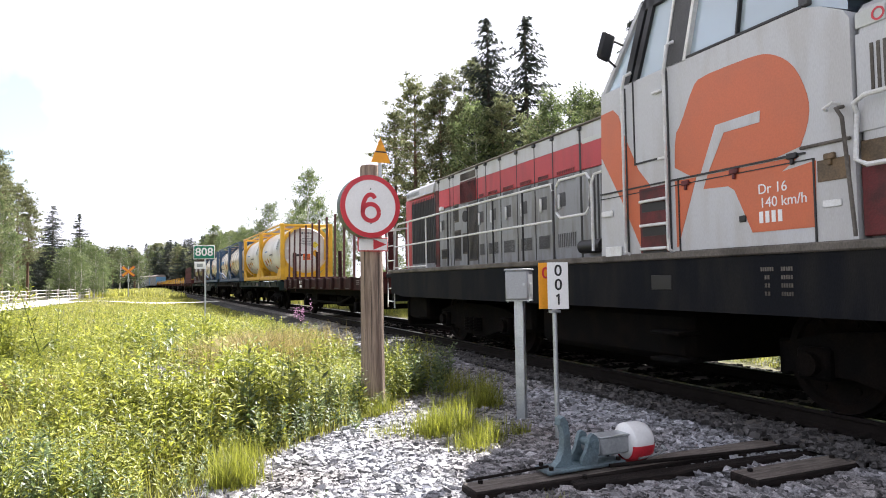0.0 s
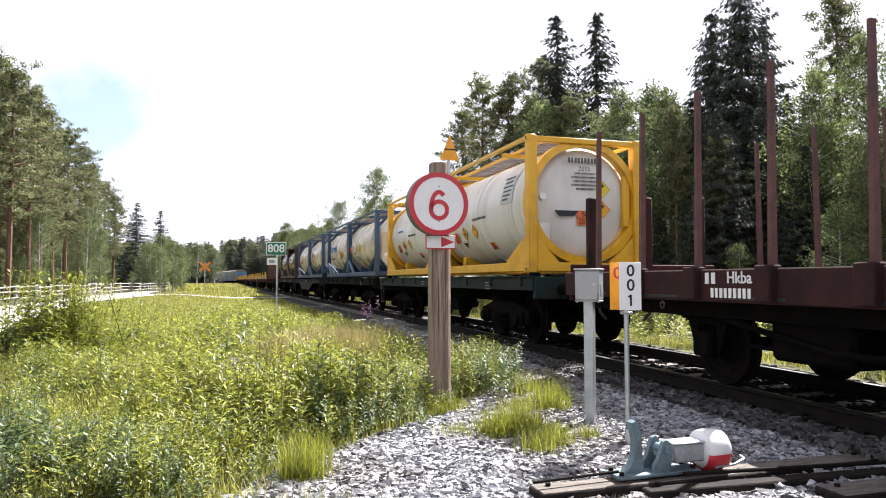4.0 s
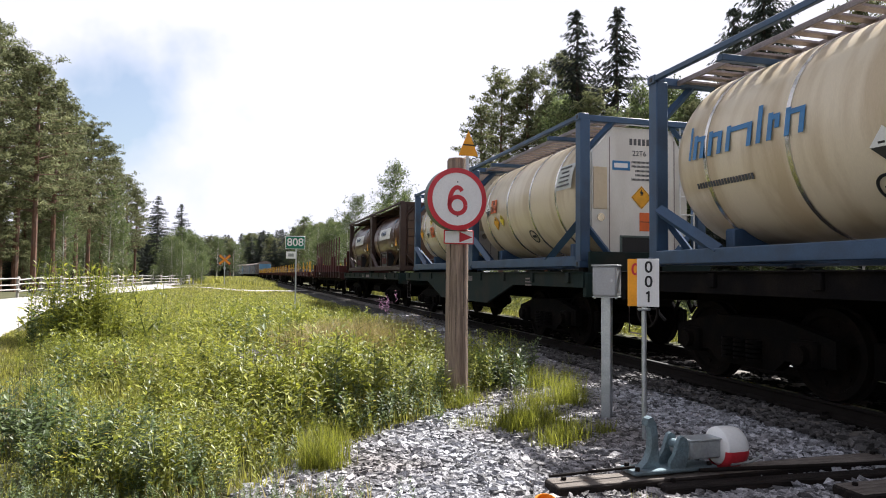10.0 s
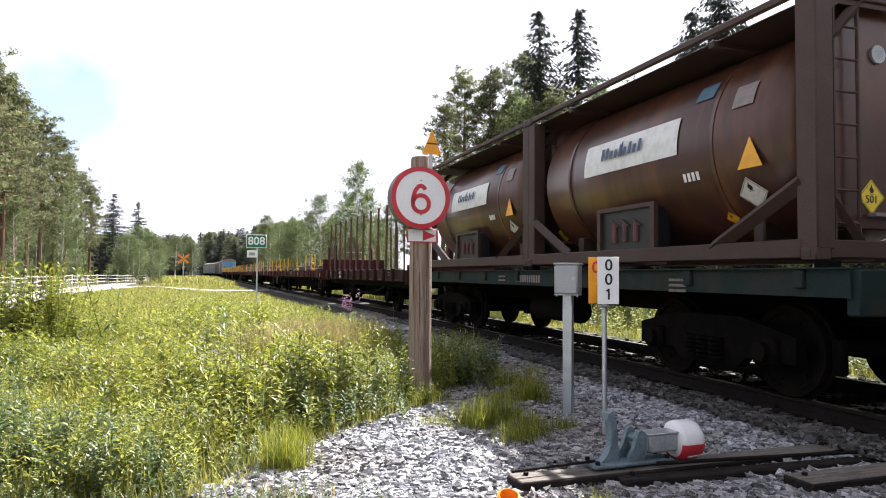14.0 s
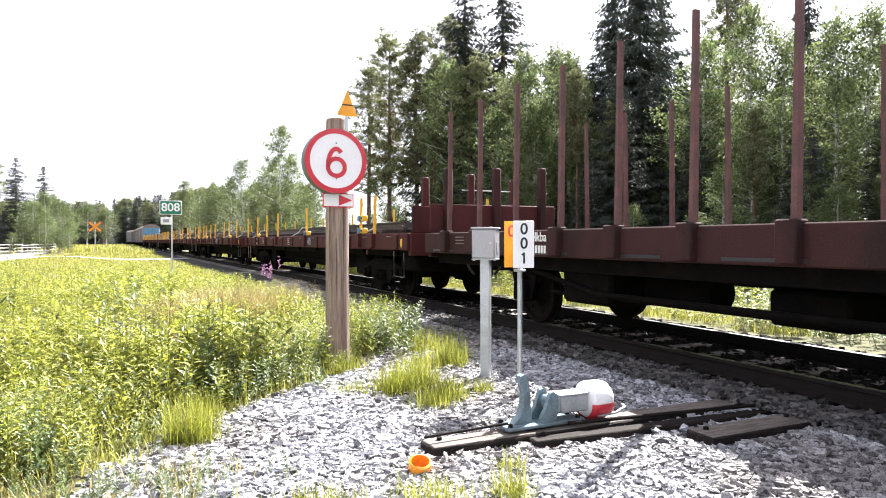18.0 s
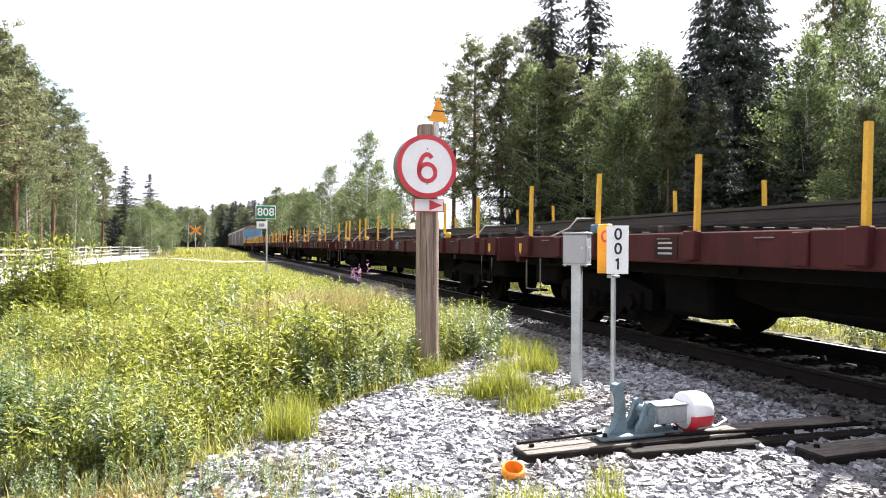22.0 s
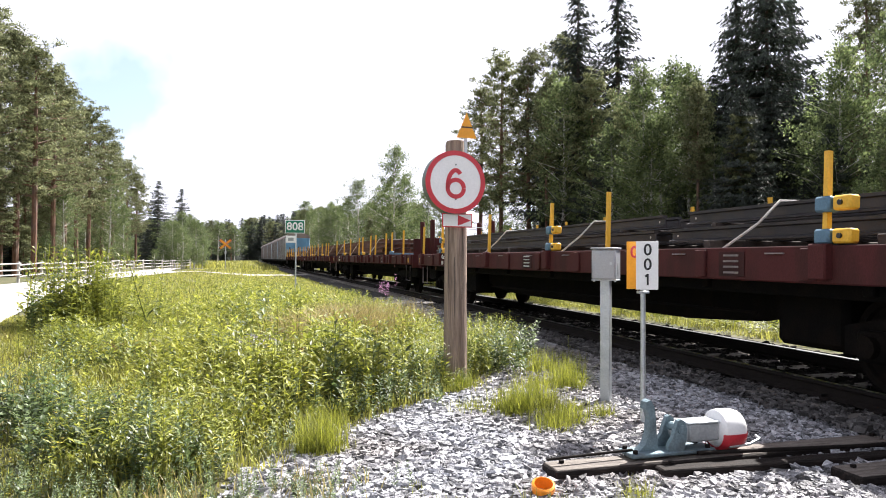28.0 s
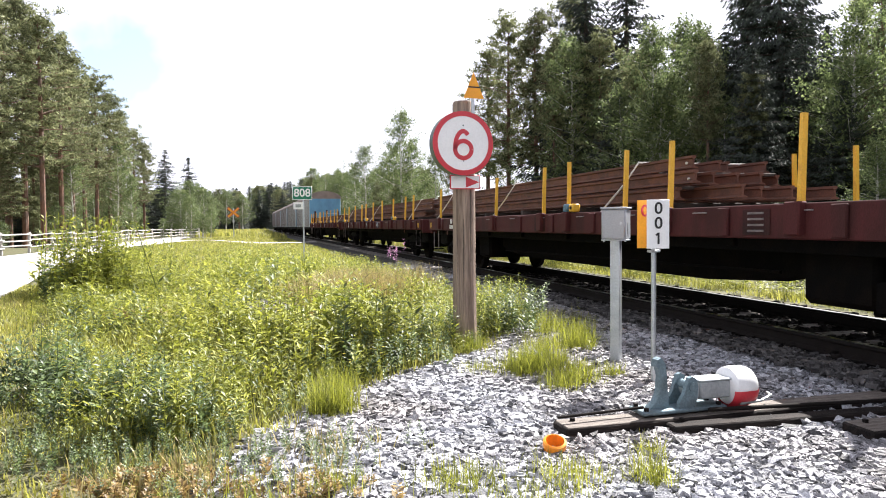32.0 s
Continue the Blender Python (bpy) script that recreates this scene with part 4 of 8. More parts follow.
def road_fence():
    pts = [(-12.3, 23.0), (-12.35, 31.6), (-12.0, 40), (-12.6, 50), (-13.1, 60), (-12.4, 68), (-10.6, 78)]
    ys_ = np.arange(26.4, 78, 2.7)
    t = thing("road_fence", "low grey wooden rail fence along the road", "fence")
    px = [float(np.interp(y, [p[1] for p in pts], [p[0] for p in pts])) for y in ys_]
    pz = [float(land(x, y)) for x, y in zip(px, ys_)]
    rng = random.Random(5)
    post = Geo().lathe([(0.065, -0.3), (0.06, 0.95), (0.04, 0.98)], 8, "z").mesh("fence_post", M["fence_wood"])
    for x, y, z in zip(px, ys_, pz):
        part("fence_post", post, None, t, at=pose(x, float(y), z, rng.uniform(-2, 2), rng.uniform(-2, 2), rng.uniform(0, 90)))
    for i in range(len(ys_) - 1):
        for h in (0.33, 0.60, 0.86):
            a, b = Vector((px[i] + 0.08, ys_[i] - 0.1, pz[i] + h + rng.uniform(-0.05, 0.05))), Vector((px[i + 1] + 0.08, ys_[i + 1] + 0.1, pz[i + 1] + h + rng.uniform(-0.05, 0.05)))
            part("fence_rail", Geo().cyl(a, b, 0.034, 0.028, n=7), "fence_wood", t)


speed_sign()
junction_box()
number_marker()
switch_lever()
orange_pipe()
km_sign()
crossing_sign()
road_fence()


# ---- the train: y along it to the rear, -x the side towards the meadow, z up from the rail heads ----
MOVING, TURNING = [], []          # (thing, place along the train, height, side), (wheelset, home pose, radius)


def wheelset_mesh(r):
    g = Geo().cyl((-0.76, 0, 0), (0.76, 0, 0), 0.08, n=12)
    for s in (-1, 1):
        g.lathe([(0.12, s * 0.70), (r * 0.55, s * 0.745), (r * 0.80, s * 0.735), (r + 0.028, s * 0.727), (r + 0.03, s * 0.757), (r + 0.002, s * 0.765),
                 (r - 0.004, s * 0.855), (r * 0.84, s * 0.862), (r * 0.80, s * 0.83), (r * 0.5, s * 0.80), (0.13, s * 0.86), (0.12, s * 0.90)], 28, "x")
        for k in range(6):
            a = k * math.pi / 3
            g.cyl((s * 0.80, r * 0.66 * math.cos(a), r * 0.66 * math.sin(a)), (s * 0.835, r * 0.66 * math.cos(a), r * 0.66 * math.sin(a)), 0.03, n=6)
    return g.mesh("wheelset", M["wheel"])


WHEELS = {r: wheelset_mesh(r) for r in (0.46, 0.5)}


def wheelset(parent, y, r=0.46):
    w = part("wheelset", WHEELS[r], None, parent, at=pose(0, y, r))
    TURNING.append((w, y, r))
    return w


def bogie_meshes(base):
    """Bolster, side frame, axle box with cap, coil spring and brake block of a bogie, each centred for its place."""
    h = base / 2
    poly = [(-h - 0.34, 0.36), (-h + 0.30, 0.36), (-0.45, 0.24), (0.45, 0.24), (h - 0.30, 0.36), (h + 0.34, 0.36), (h + 0.34, 0.62), (h - 0.1, 0.72), (0.5, 0.78), (-0.5, 0.78), (-h + 0.1, 0.72), (-h - 0.34, 0.62)]
    spring = Geo()
    for k in range(5):
        spring.ring([(0.055, 0.05 * k), (0.085, 0.05 * k), (0.085, 0.05 * k + 0.03), (0.055, 0.05 * k + 0.03)], 10, "z")
    return (Geo().box(-0.97, 0.97, -0.22, 0.22, 0.50, 0.78, 0.03).mesh("bogie", M["bogie"]),
            Geo().prism(poly, "x", -0.06, 0.06).mesh("side_frame", M["bogie"]),
            Geo().box(-0.10, 0.10, -0.16, 0.16, 0.32, 0.60, 0.03).cyl((-0.17, 0, 0.46), (0.17, 0, 0.46), 0.10, n=12).mesh("axle_box", M["bogie"]),
            spring.mesh("coil_spring", M["bogie"]),
            Geo().box(-0.05, 0.05, -0.06, 0.06, 0.28, 0.62, 0.02).mesh("brake_block", M["bogie"]))


BOGIES = {b: bogie_meshes(b) for b in (1.8, 2.0, 2.6)}


def bogie(parent, y, base=1.8, r=0.46):
    bolster, frame_, box_, spring, block = BOGIES[base]
    b = part("bogie", bolster, None, parent, "oily black bogie", at=pose(0, y, 0))
    for s in (-1, 1):
        part("side_frame", frame_, None, b, at=pose(s * 1.04, 0, 0))
        for e in (-base / 2, base / 2):
            part("axle_box", box_, None, b, at=pose(s * 1.075, e, 0))
            part("brake_block", block, None, b, at=pose(s * 0.80, e * 1.0 + math.copysign(0.56, e), 0))
        for e in (-0.2, 0.0, 0.2):
            part("coil_spring", spring, None, b, at=pose(s * 1.14, e, 0.31))
    for e in (-base / 2, base / 2):
        wheelset(b, e, r)


def buffers(parent, half, z=1.05):
    me = Geo()
    me.cyl((0, 0, 0), (0, 0.35, 0), 0.10, n=14).cyl((0, 0.30, 0), (0, 0.58, 0), 0.075, n=12)
    me.lathe([(0.08, 0.56), (0.21, 0.60), (0.225, 0.62), (0.12, 0.645)], 20, "y")
    me = me.mesh("buffer", M["bogie"])
    hook = Geo().box(-0.05, 0.05, 0, 0.30, -0.06, 0.06, 0.02).tube([(0, 0.28, 0.02), (0, 0.42, -0.05), (0, 0.48, -0.22), (0, 0.40, -0.35), (0, 0.30, -0.25)], 0.03, 8).mesh("coupling", M["bogie"])
    hose = Geo().tube([(0.3, 0.0, -0.05), (0.3, 0.25, -0.08), (0.28, 0.36, -0.3), (0.2, 0.42, -0.42)], 0.025, 7).mesh("brake_hose", M["black"])
    for s, rz in ((1, 0), (-1, 180)):
        for x in (-0.875, 0.875):
            part("buffer", me, None, parent, at=pose(x, s * half, z, 0, 0, rz))
        part("coupling", hook, None, parent, at=pose(0, s * half, z, 0, 0, rz))
        part("brake_hose", hose, None, parent, at=pose(0, s * half, z - 0.1, 0, 0, rz))


def words(text, size, mat, parent, x, y, z, rz=-90, name="lettering", stroke=0.0):
    return part(name, lettering(text, size, mat, stroke), "", parent, at=pose(x, y, z, 0, 0, rz))


def bars(parent, x, y, z, rows, mat, h, gap, rz=-90, name="data_panel"):
    """Unreadable lines of print as plain bars, centred; rows: their lengths."""
    g = Geo()
    for i, w in enumerate(rows):
        zz = (len(rows) - 1) * gap / 2 - i * gap
        cells = max(1, round(w / (h * 0.72)))
        for k in range(cells):
            a = -w / 2 + w * k / cells
            g.box(a, a + w / cells * 0.62, -0.003, 0.003, zz - h / 2, zz + h / 2)
    return tagged(part(name, g, mat, parent, at=pose(x, y, z, 0, 0, rz)), kind="stuff")


def hkba(q0, q1, flag):
    """Two-axle stake wagon with tall side stakes and short end stakes."""
    L, half = q1 - q0, (q1 - q0) / 2
    t = thing("stake_wagon", "faded brown two-axle timber wagon with tall steel stakes, empty", "wagon", "stake wagons")
    part("deck", Geo().box(-1.36, 1.36, -half, half, 1.20, 1.30, 0.01), "deck_wood", t, "dirty plank deck")
    for s in (-1, 1):
        g = Geo().box(s * 1.40 - 0.05, s * 1.40 + 0.05, -half, half, 0.98, 1.33, 0.015)
        side = part("side_beam", g, "oxide_old", t, "brown pressed side beam")
        for k in range(8):
            y = -half + L * (k + 0.5) / 8
            part("recess", Geo().box(s * 1.452 - 0.004, s * 1.452 + 0.004, y - 0.42, y + 0.42, 1.01, 1.045, 0.003), "black", side)
    for s in (-1, 1):
        part("end_beam", Geo().box(-1.36, 1.36, s * half - 0.06, s * half + 0.06, 0.90, 1.32, 0.015), "oxide_old", t)
    for x in (-0.45, 0.45):
        part("underframe", Geo().prism([(-half + 0.2, 0.98), (half - 0.2, 0.98), (half - 0.2, 0.85), (3.2, 0.72), (-3.2, 0.72), (-half + 0.2, 0.85)], "x", x - 0.06, x + 0.06), "bogie", t)
    part("truss_rod", Geo().tube([(-1.15, -3.3, 0.80), (-1.15, -1.8, 0.55), (-1.15, 1.8, 0.55), (-1.15, 3.3, 0.80)], 0.035), "bogie", t)
    part("brake_cylinder", Geo().box(-1.1, 0.2, 1.6, 2.6, 0.40, 0.85, 0.05), "bogie", t)
    part("sole_bar", Geo().box(-1.22, -1.12, -half + 0.1, half - 0.1, 0.80, 0.99, 0.01), "bogie", t)
    part("brake_gear", Geo().box(-0.9, 0.9, -1.2, -0.4, 0.42, 0.75, 0.04).cyl((-0.5, 0.5, 0.62), (-0.5, 1.5, 0.62), 0.19, n=14).tube([(-1.0, -3, 0.5), (-1.0, 3, 0.5)], 0.025), "bogie", t)
    n = 11
    stake = Geo().prism([(-0.032, 1.10), (0.032, 1.10), (0.017, 3.35), (-0.017, 3.35)], "x", -0.032, 0.032).mesh("stake", M["stake_brown"])
    pocket = Geo().box(-0.08, 0.08, -0.10, 0.10, 1.0, 1.36, 0.015).mesh("stake_pocket", M["oxide_old"])
    ys_ = [-half + 0.95 + (L - 1.9) * k / (n - 1) for k in range(n)]
    for s in (-1, 1):
        for y in ys_:
            part("stake_pocket", pocket, None, t, at=pose(s * 1.46, y, 0))
            part("stake", stake, None, t, at=pose(s * 1.42, y, 0, 0, -s * 0.8, 0))
    for e in (-1, 1):
        for x in (-1.0, 0.0, 1.0):
            part("end_stake", Geo().box(x - 0.075, x + 0.075, e * (half - 0.03) - 0.06, e * (half - 0.03) + 0.06, 1.25, 2.55 + 0.04 * x, 0.02), "oxide_old", t)
        part("end_board", Geo().box(-1.33, 1.33, e * (half + 0.045) - 0.025, e * (half + 0.045) + 0.025, 1.32, 1.86 if (flag and e > 0) else 1.46, 0.012), "oxide", t)
    for y in (-3.6, 3.6):
        wheelset(t, y)
        for s in (-1, 1):
            part("axle_box", Geo().box(s * 1.05 - 0.12, s * 1.05 + 0.12, y - 0.15, y + 0.15, 0.33, 0.62, 0.03), "bogie", t)
            part("axle_guard", Geo().prism([(y - 0.42, 0.98), (y + 0.42, 0.98), (y + 0.2, 0.35), (y + 0.16, 0.35), (y + 0.16, 0.7), (y - 0.16, 0.7), (y - 0.16, 0.35), (y - 0.2, 0.35)], "x", s * 1.05 - 0.02, s * 1.05 + 0.02), "bogie", t)
            g = Geo()
            for i in range(5):
                w = 0.62 - 0.09 * i
                g.box(s * 1.05 - 0.05, s * 1.05 + 0.05, y - w, y + w, 0.80 - 0.022 * i, 0.82 - 0.022 * i, 0.004)
            part("leaf_spring", g, "bogie", t)
    words("Hkba", 0.17, "white", t, -1.456, 2.60, 1.235, stroke=0.002)
    bars(t, -1.456, 2.72, 1.08, [0.62], "white", 0.10, 0.1, name="number_bar")
    bars(t, -1.456, 3.02, 1.235, [0.2], "white", 0.12, 0.1, name="owner_bar")
    for y in (-4.95, 4.95):
        bars(t, -1.456, y, 1.2, [0.30, 0.30, 0.30], "walk_mesh", 0.016, 0.05)
    part("rope_eye", Geo().ring([(0.034, -0.008), (0.045, -0.008), (0.045, 0.008), (0.034, 0.008)], 16, "x"), "stake_brown", t, at=pose(-1.46, 3.9, 0.92))
    buffers(t, half)
    MOVING.append((t, (q0 + q1) / 2, 0.0, 0.0))


def occ(q0, q1, stakes, front_board, rear_board):
    """Long four-axle stake flat; stakes: (place from the front, clamp?)."""
    L, half = q1 - q0, (q1 - q0) / 2
    t = thing("flat_wagon", "oxide-red long flat wagon with yellow stakes", "wagon", "rail-carrying flat wagons")
    part("deck", Geo().box(-1.36, 1.36, -half, half, 1.16, 1.26, 0.01), "deck_wood", t, "dirty plank deck")
    for s in (-1, 1):
        g = Geo()
        g.box(s * 1.41 - 0.05, s * 1.41 + 0.05, -half, half, 1.00, 1.345, 0.014)
        side = part("side_beam", g, "oxide", t, "oxide-red side beam")
        for k in range(int(L // 1.55)):
            y = -half + 0.55 + 1.55 * k
            part("rib", Geo().box(s * 1.475 - 0.02, s * 1.475 + 0.02, y - 0.09, y + 0.09, 1.02, 1.325, 0.012), "oxide", side)
            part("lash_ring", Geo().box(s * 1.47 - 0.012, s * 1.47 + 0.012, y + 0.30, y + 0.55, 1.27, 1.285, 0.004), "walk_mesh", side)
        part("belly_beam", Geo().prism([(-half + 2.6, 1.0), (half - 2.6, 1.0), (half - 5.2, 0.50), (half - 6.6, 0.42), (-half + 6.6, 0.42), (-half + 5.2, 0.50)], "x", s * 0.62 - 0.04, s * 0.62 + 0.04), "bogie", t, "deep fish-belly beam")
        part("sole_bar", Geo().box(s * 1.2 - 0.04, s * 1.2 + 0.04, -half + 0.1, half - 0.1, 0.86, 1.0, 0.01), "bogie", t)
    for k in range(9):
        y = -half + 1 + (L - 2) * k / 8
        part("cross_member", Geo().box(-1.3, 1.3, y - 0.06, y + 0.06, 0.90, 1.16, 0.01), "bogie", t)
    for e in (-1, 1):
        part("end_beam", Geo().box(-1.40, 1.40, e * half - 0.07, e * half + 0.07, 0.90, 1.345, 0.015), "oxide", t)
    stake = Geo().prism([(-0.026, 1.05), (0.026, 1.05), (0.022, 2.19), (-0.022, 2.19)], "x", -0.028, 0.028).mesh("stake", M["stake_yellow"])
    pocket = Geo().box(-0.055, 0.055, -0.10, 0.10, 1.04, 1.36, 0.014).mesh("stake_pocket", M["oxide"])
    rng = random.Random(int(q0 * 10))
    for o, cl in stakes:
        y = -half + o
        for s in (-1, 1):
            part("stake_pocket", pocket, None, t, at=pose(s * 1.485, y, 0))
            st = part("stake", stake, None, t, at=pose(s * 1.46, y, 0, 0, -s * (1.5 + rng.uniform(-1, 1)), 0))
            if cl and s < 0:
                for z in ((-0.04, 0.25) if cl == 2 else (-0.04,)):
                    part("clamp_sleeve", Geo().box(-0.075, 0.065, -0.085, 0.085, 1.39 + z, 1.53 + z, 0.02), "clamp_blue", st, "blue steel clamp sleeve")
                    if cl < 3:
                        part("clamp_block", Geo().box(-0.05, 0.07, -0.29, -0.09, 1.40 + z, 1.53 + z, 0.02), "stake_yellow", st, "yellow clamp block")
                        part("clamp_pin", Geo().cyl((-0.07, -0.19, 1.465 + z), (-0.052, -0.19, 1.465 + z), 0.024, n=10), "black", st)
            if cl == 3 and s < 0:
                part("cross_channel", Geo().box(-1.36, 1.36, y - 0.05, y + 0.05, 1.352, 1.40, 0.012), "clamp_blue", t, "blue-grey steel cross channel")
    for e, up in ((-1, front_board), (1, rear_board)):
        if up:
            part("end_board", Geo().box(-1.36, 1.36, e * (half + 0.02) - 0.03, e * (half + 0.02) + 0.03, 1.345, 1.87, 0.015), "oxide", t, "raised red end flap")
            for x in (-1.02, 0.0, 1.0):
                part("end_stake", Geo().box(x - 0.07, x + 0.07, e * (half - 0.10) - 0.06, e * (half - 0.10) + 0.06, 1.26, 2.55 - 0.1 * abs(x), 0.02), "oxide", t, "brown steel end stake")
            part("end_bar", Geo().tube([(-0.2, e * (half - 0.1), 2.22), (0.95, e * (half - 0.1), 2.22)], 0.012), "handrail", t)
        part("shield", Geo().prism([(-0.05, 0.24), (0.05, 0.24), (0.05, 0.12), (0.0, 0.06), (-0.05, 0.12)], "y", -0.004, 0.004), "stake_yellow", t, "yellow marking plate", at=pose(-1.466, e * (half - 0.28), 0.99, 0, 0, -90))
        part("step", Geo().tube([(-1.38, e * (half - 0.9), 0.98), (-1.38, e * (half - 0.9), 0.46), (-1.38, e * (half - 0.35), 0.46), (-1.38, e * (half - 0.35), 0.95)], 0.014), "walk_mesh", t, "bent rod footstep")
        part("step_board", Geo().box(-1.46, -1.20, e * (half - 0.85) - 0.30 * (e < 0), e * (half - 0.85) + 0.30 * (e > 0), 0.435, 0.465, 0.008), "bogie", t)
    for e in (-1, 1):
        bogie(t, e * (half - 2.38), 1.8)
        part("brake_rigging", Geo().box(-1.0, 1.0, e * (half - 4.15) - 0.45, e * (half - 4.15) + 0.45, 0.34, 0.90, 0.06), "bogie", t)
        part("draw_gear", Geo().box(-1.15, 1.15, e * (half - 0.65) - 0.45, e * (half - 0.65) + 0.45, 0.56, 0.95, 0.05), "bogie", t)
    words("Occ", 0.17, "white", t, -1.468, half - 3.05, 1.255, stroke=0.002)
    bars(t, -1.468, half - 2.80, 1.10, [0.60], "white", 0.10, 0.1, name="number_bar")
    bars(t, -1.468, half - 2.68, 1.255, [0.2], "white", 0.12, 0.1, name="owner_bar")
    pl = part("data_plate", Geo().box(-0.18, 0.18, -0.004, 0.004, -0.115, 0.115, 0.003), "plate_blue", t, "blue data plate", at=pose(-1.468, -half + 7.6, 1.18, 0, 0, -90))
    bars(pl, 0.035, -0.006, 0, [0.22, 0.20, 0.22, 0.18, 0.22, 0.15], "sticker", 0.010, 0.033, 0, "print")
    part("ring_mark", Geo().ring([(0.035, -0.006), (0.045, -0.006), (0.045, -0.009), (0.035, -0.009)], 16, "y", (-0.13, 0, 0)), "white", pl)
    for o, w, rows in ((4.7, 0.2, 4), (10.4, 0.24, 4), (L - 4.4, 0.22, 3)):
        pl = part("stencil_panel", Geo().box(-w, w, -0.003, 0.003, -0.13, 0.13, 0.002), "oxide_old", t, at=pose(-1.466, -half + o, 1.17, 0, 0, -90))
        bars(pl, 0, -0.005, 0, [w * 1.2] * rows, "sticker" if o > 5 else "walk_mesh", 0.022, 0.06, 0, "print")
    for o in (2.4, L - 2.2):
        part("rope_eye", Geo().ring([(0.036, -0.008), (0.048, -0.008), (0.048, 0.008), (0.036, 0.008)], 16, "x"), "cargo_rust", t, at=pose(-1.45, -half + o, 0.93))
    part("brake_rod", Geo().tube([(-0.9, -half + 5, 0.62), (-0.9, half - 5.5, 0.55)], 0.02), "bogie", t)
    buffers(t, half)
    MOVING.append((t, (q0 + q1) / 2, 0.0, 0.0))


def rail_stack(q0, q1, layers, mat, seed):
    """Strapped stack of loose track rails. layers: (rails, half-width, y trim front, y trim rear)."""
    half = (q1 - q0) / 2
    rusty = mat == "cargo_rust"
    t = thing("rail_stack", "strapped stack of rusty old track rails on timber bearers" if rusty else "strapped stack of dark new track rails on timber bearers", "rails", "rail loads")
    prof = [(-0.07, 0), (0.07, 0), (0.07, 0.012), (0.01, 0.035), (0.01, 0.125), (0.036, 0.138), (0.036, 0.17), (-0.036, 0.17), (-0.036, 0.138), (-0.01, 0.125), (-0.01, 0.035), (-0.07, 0.012)]
    rng = random.Random(seed)
    z = 0.18
    for n, w, a, b in layers:
        for k in range(n):
            x = -w + 2 * w * k / (n - 1) + rng.uniform(-0.02, 0.02)
            y0, y1 = -half + a + rng.uniform(0, 1.1 if rusty else 0.5), half - b - rng.uniform(0, 0.5)
            part("track_rail", Geo().prism(prof, "y", y0, y1), mat, t, at=pose(x, 0, z + (rng.uniform(0, 0.03) if rusty else 0), 0, 0, rng.uniform(-0.25, 0.25) if rusty else 0))
            for y in (y0, y1):
                part("fish_bolt_hole", Geo().cyl((x - 0.012, y + (0.12 if y < 0 else -0.12), z + 0.08), (x + 0.012, y + (0.12 if y < 0 else -0.12), z + 0.08), 0.016, n=8), "strap", t) if k == 0 else None
        z += 0.172
        if (n, w, a, b) != layers[-1]:
            for k in range(5):
                y = -half + a + 1 + (2 * half - a - b - 2) * k / 4
                part("spacer", Geo().box(-w, w, y - 0.04, y + 0.04, z, z + 0.045, 0.006), "deck_wood", t)
            z += 0.05
    for k in range(6):
        y = -half + 1.2 + (2 * half - 2.4) * k / 5
        part("bearer", Geo().box(-1.25, 1.25, y - 0.06, y + 0.06, 0.0, 0.178, 0.01), "deck_wood", t)
    w = layers[-1][1]
    for k in range(3):
        y = -half + 2.0 + (2 * half - 4.0) * k / 2
        part("strap", Geo().tube([(-1.35, y + 0.45, 0.04), (-1.12, y + 0.1, z * 0.6), (-w - 0.08, y, z + 0.01), (w + 0.08, y, z + 0.01), (1.12, y + 0.1, z * 0.6), (1.35, y + 0.45, 0.04)], 0.016, 6), "strap", t, "pale lashing rope")
    MOVING.append((t, (q0 + q1) / 2, 1.262, 0.0))


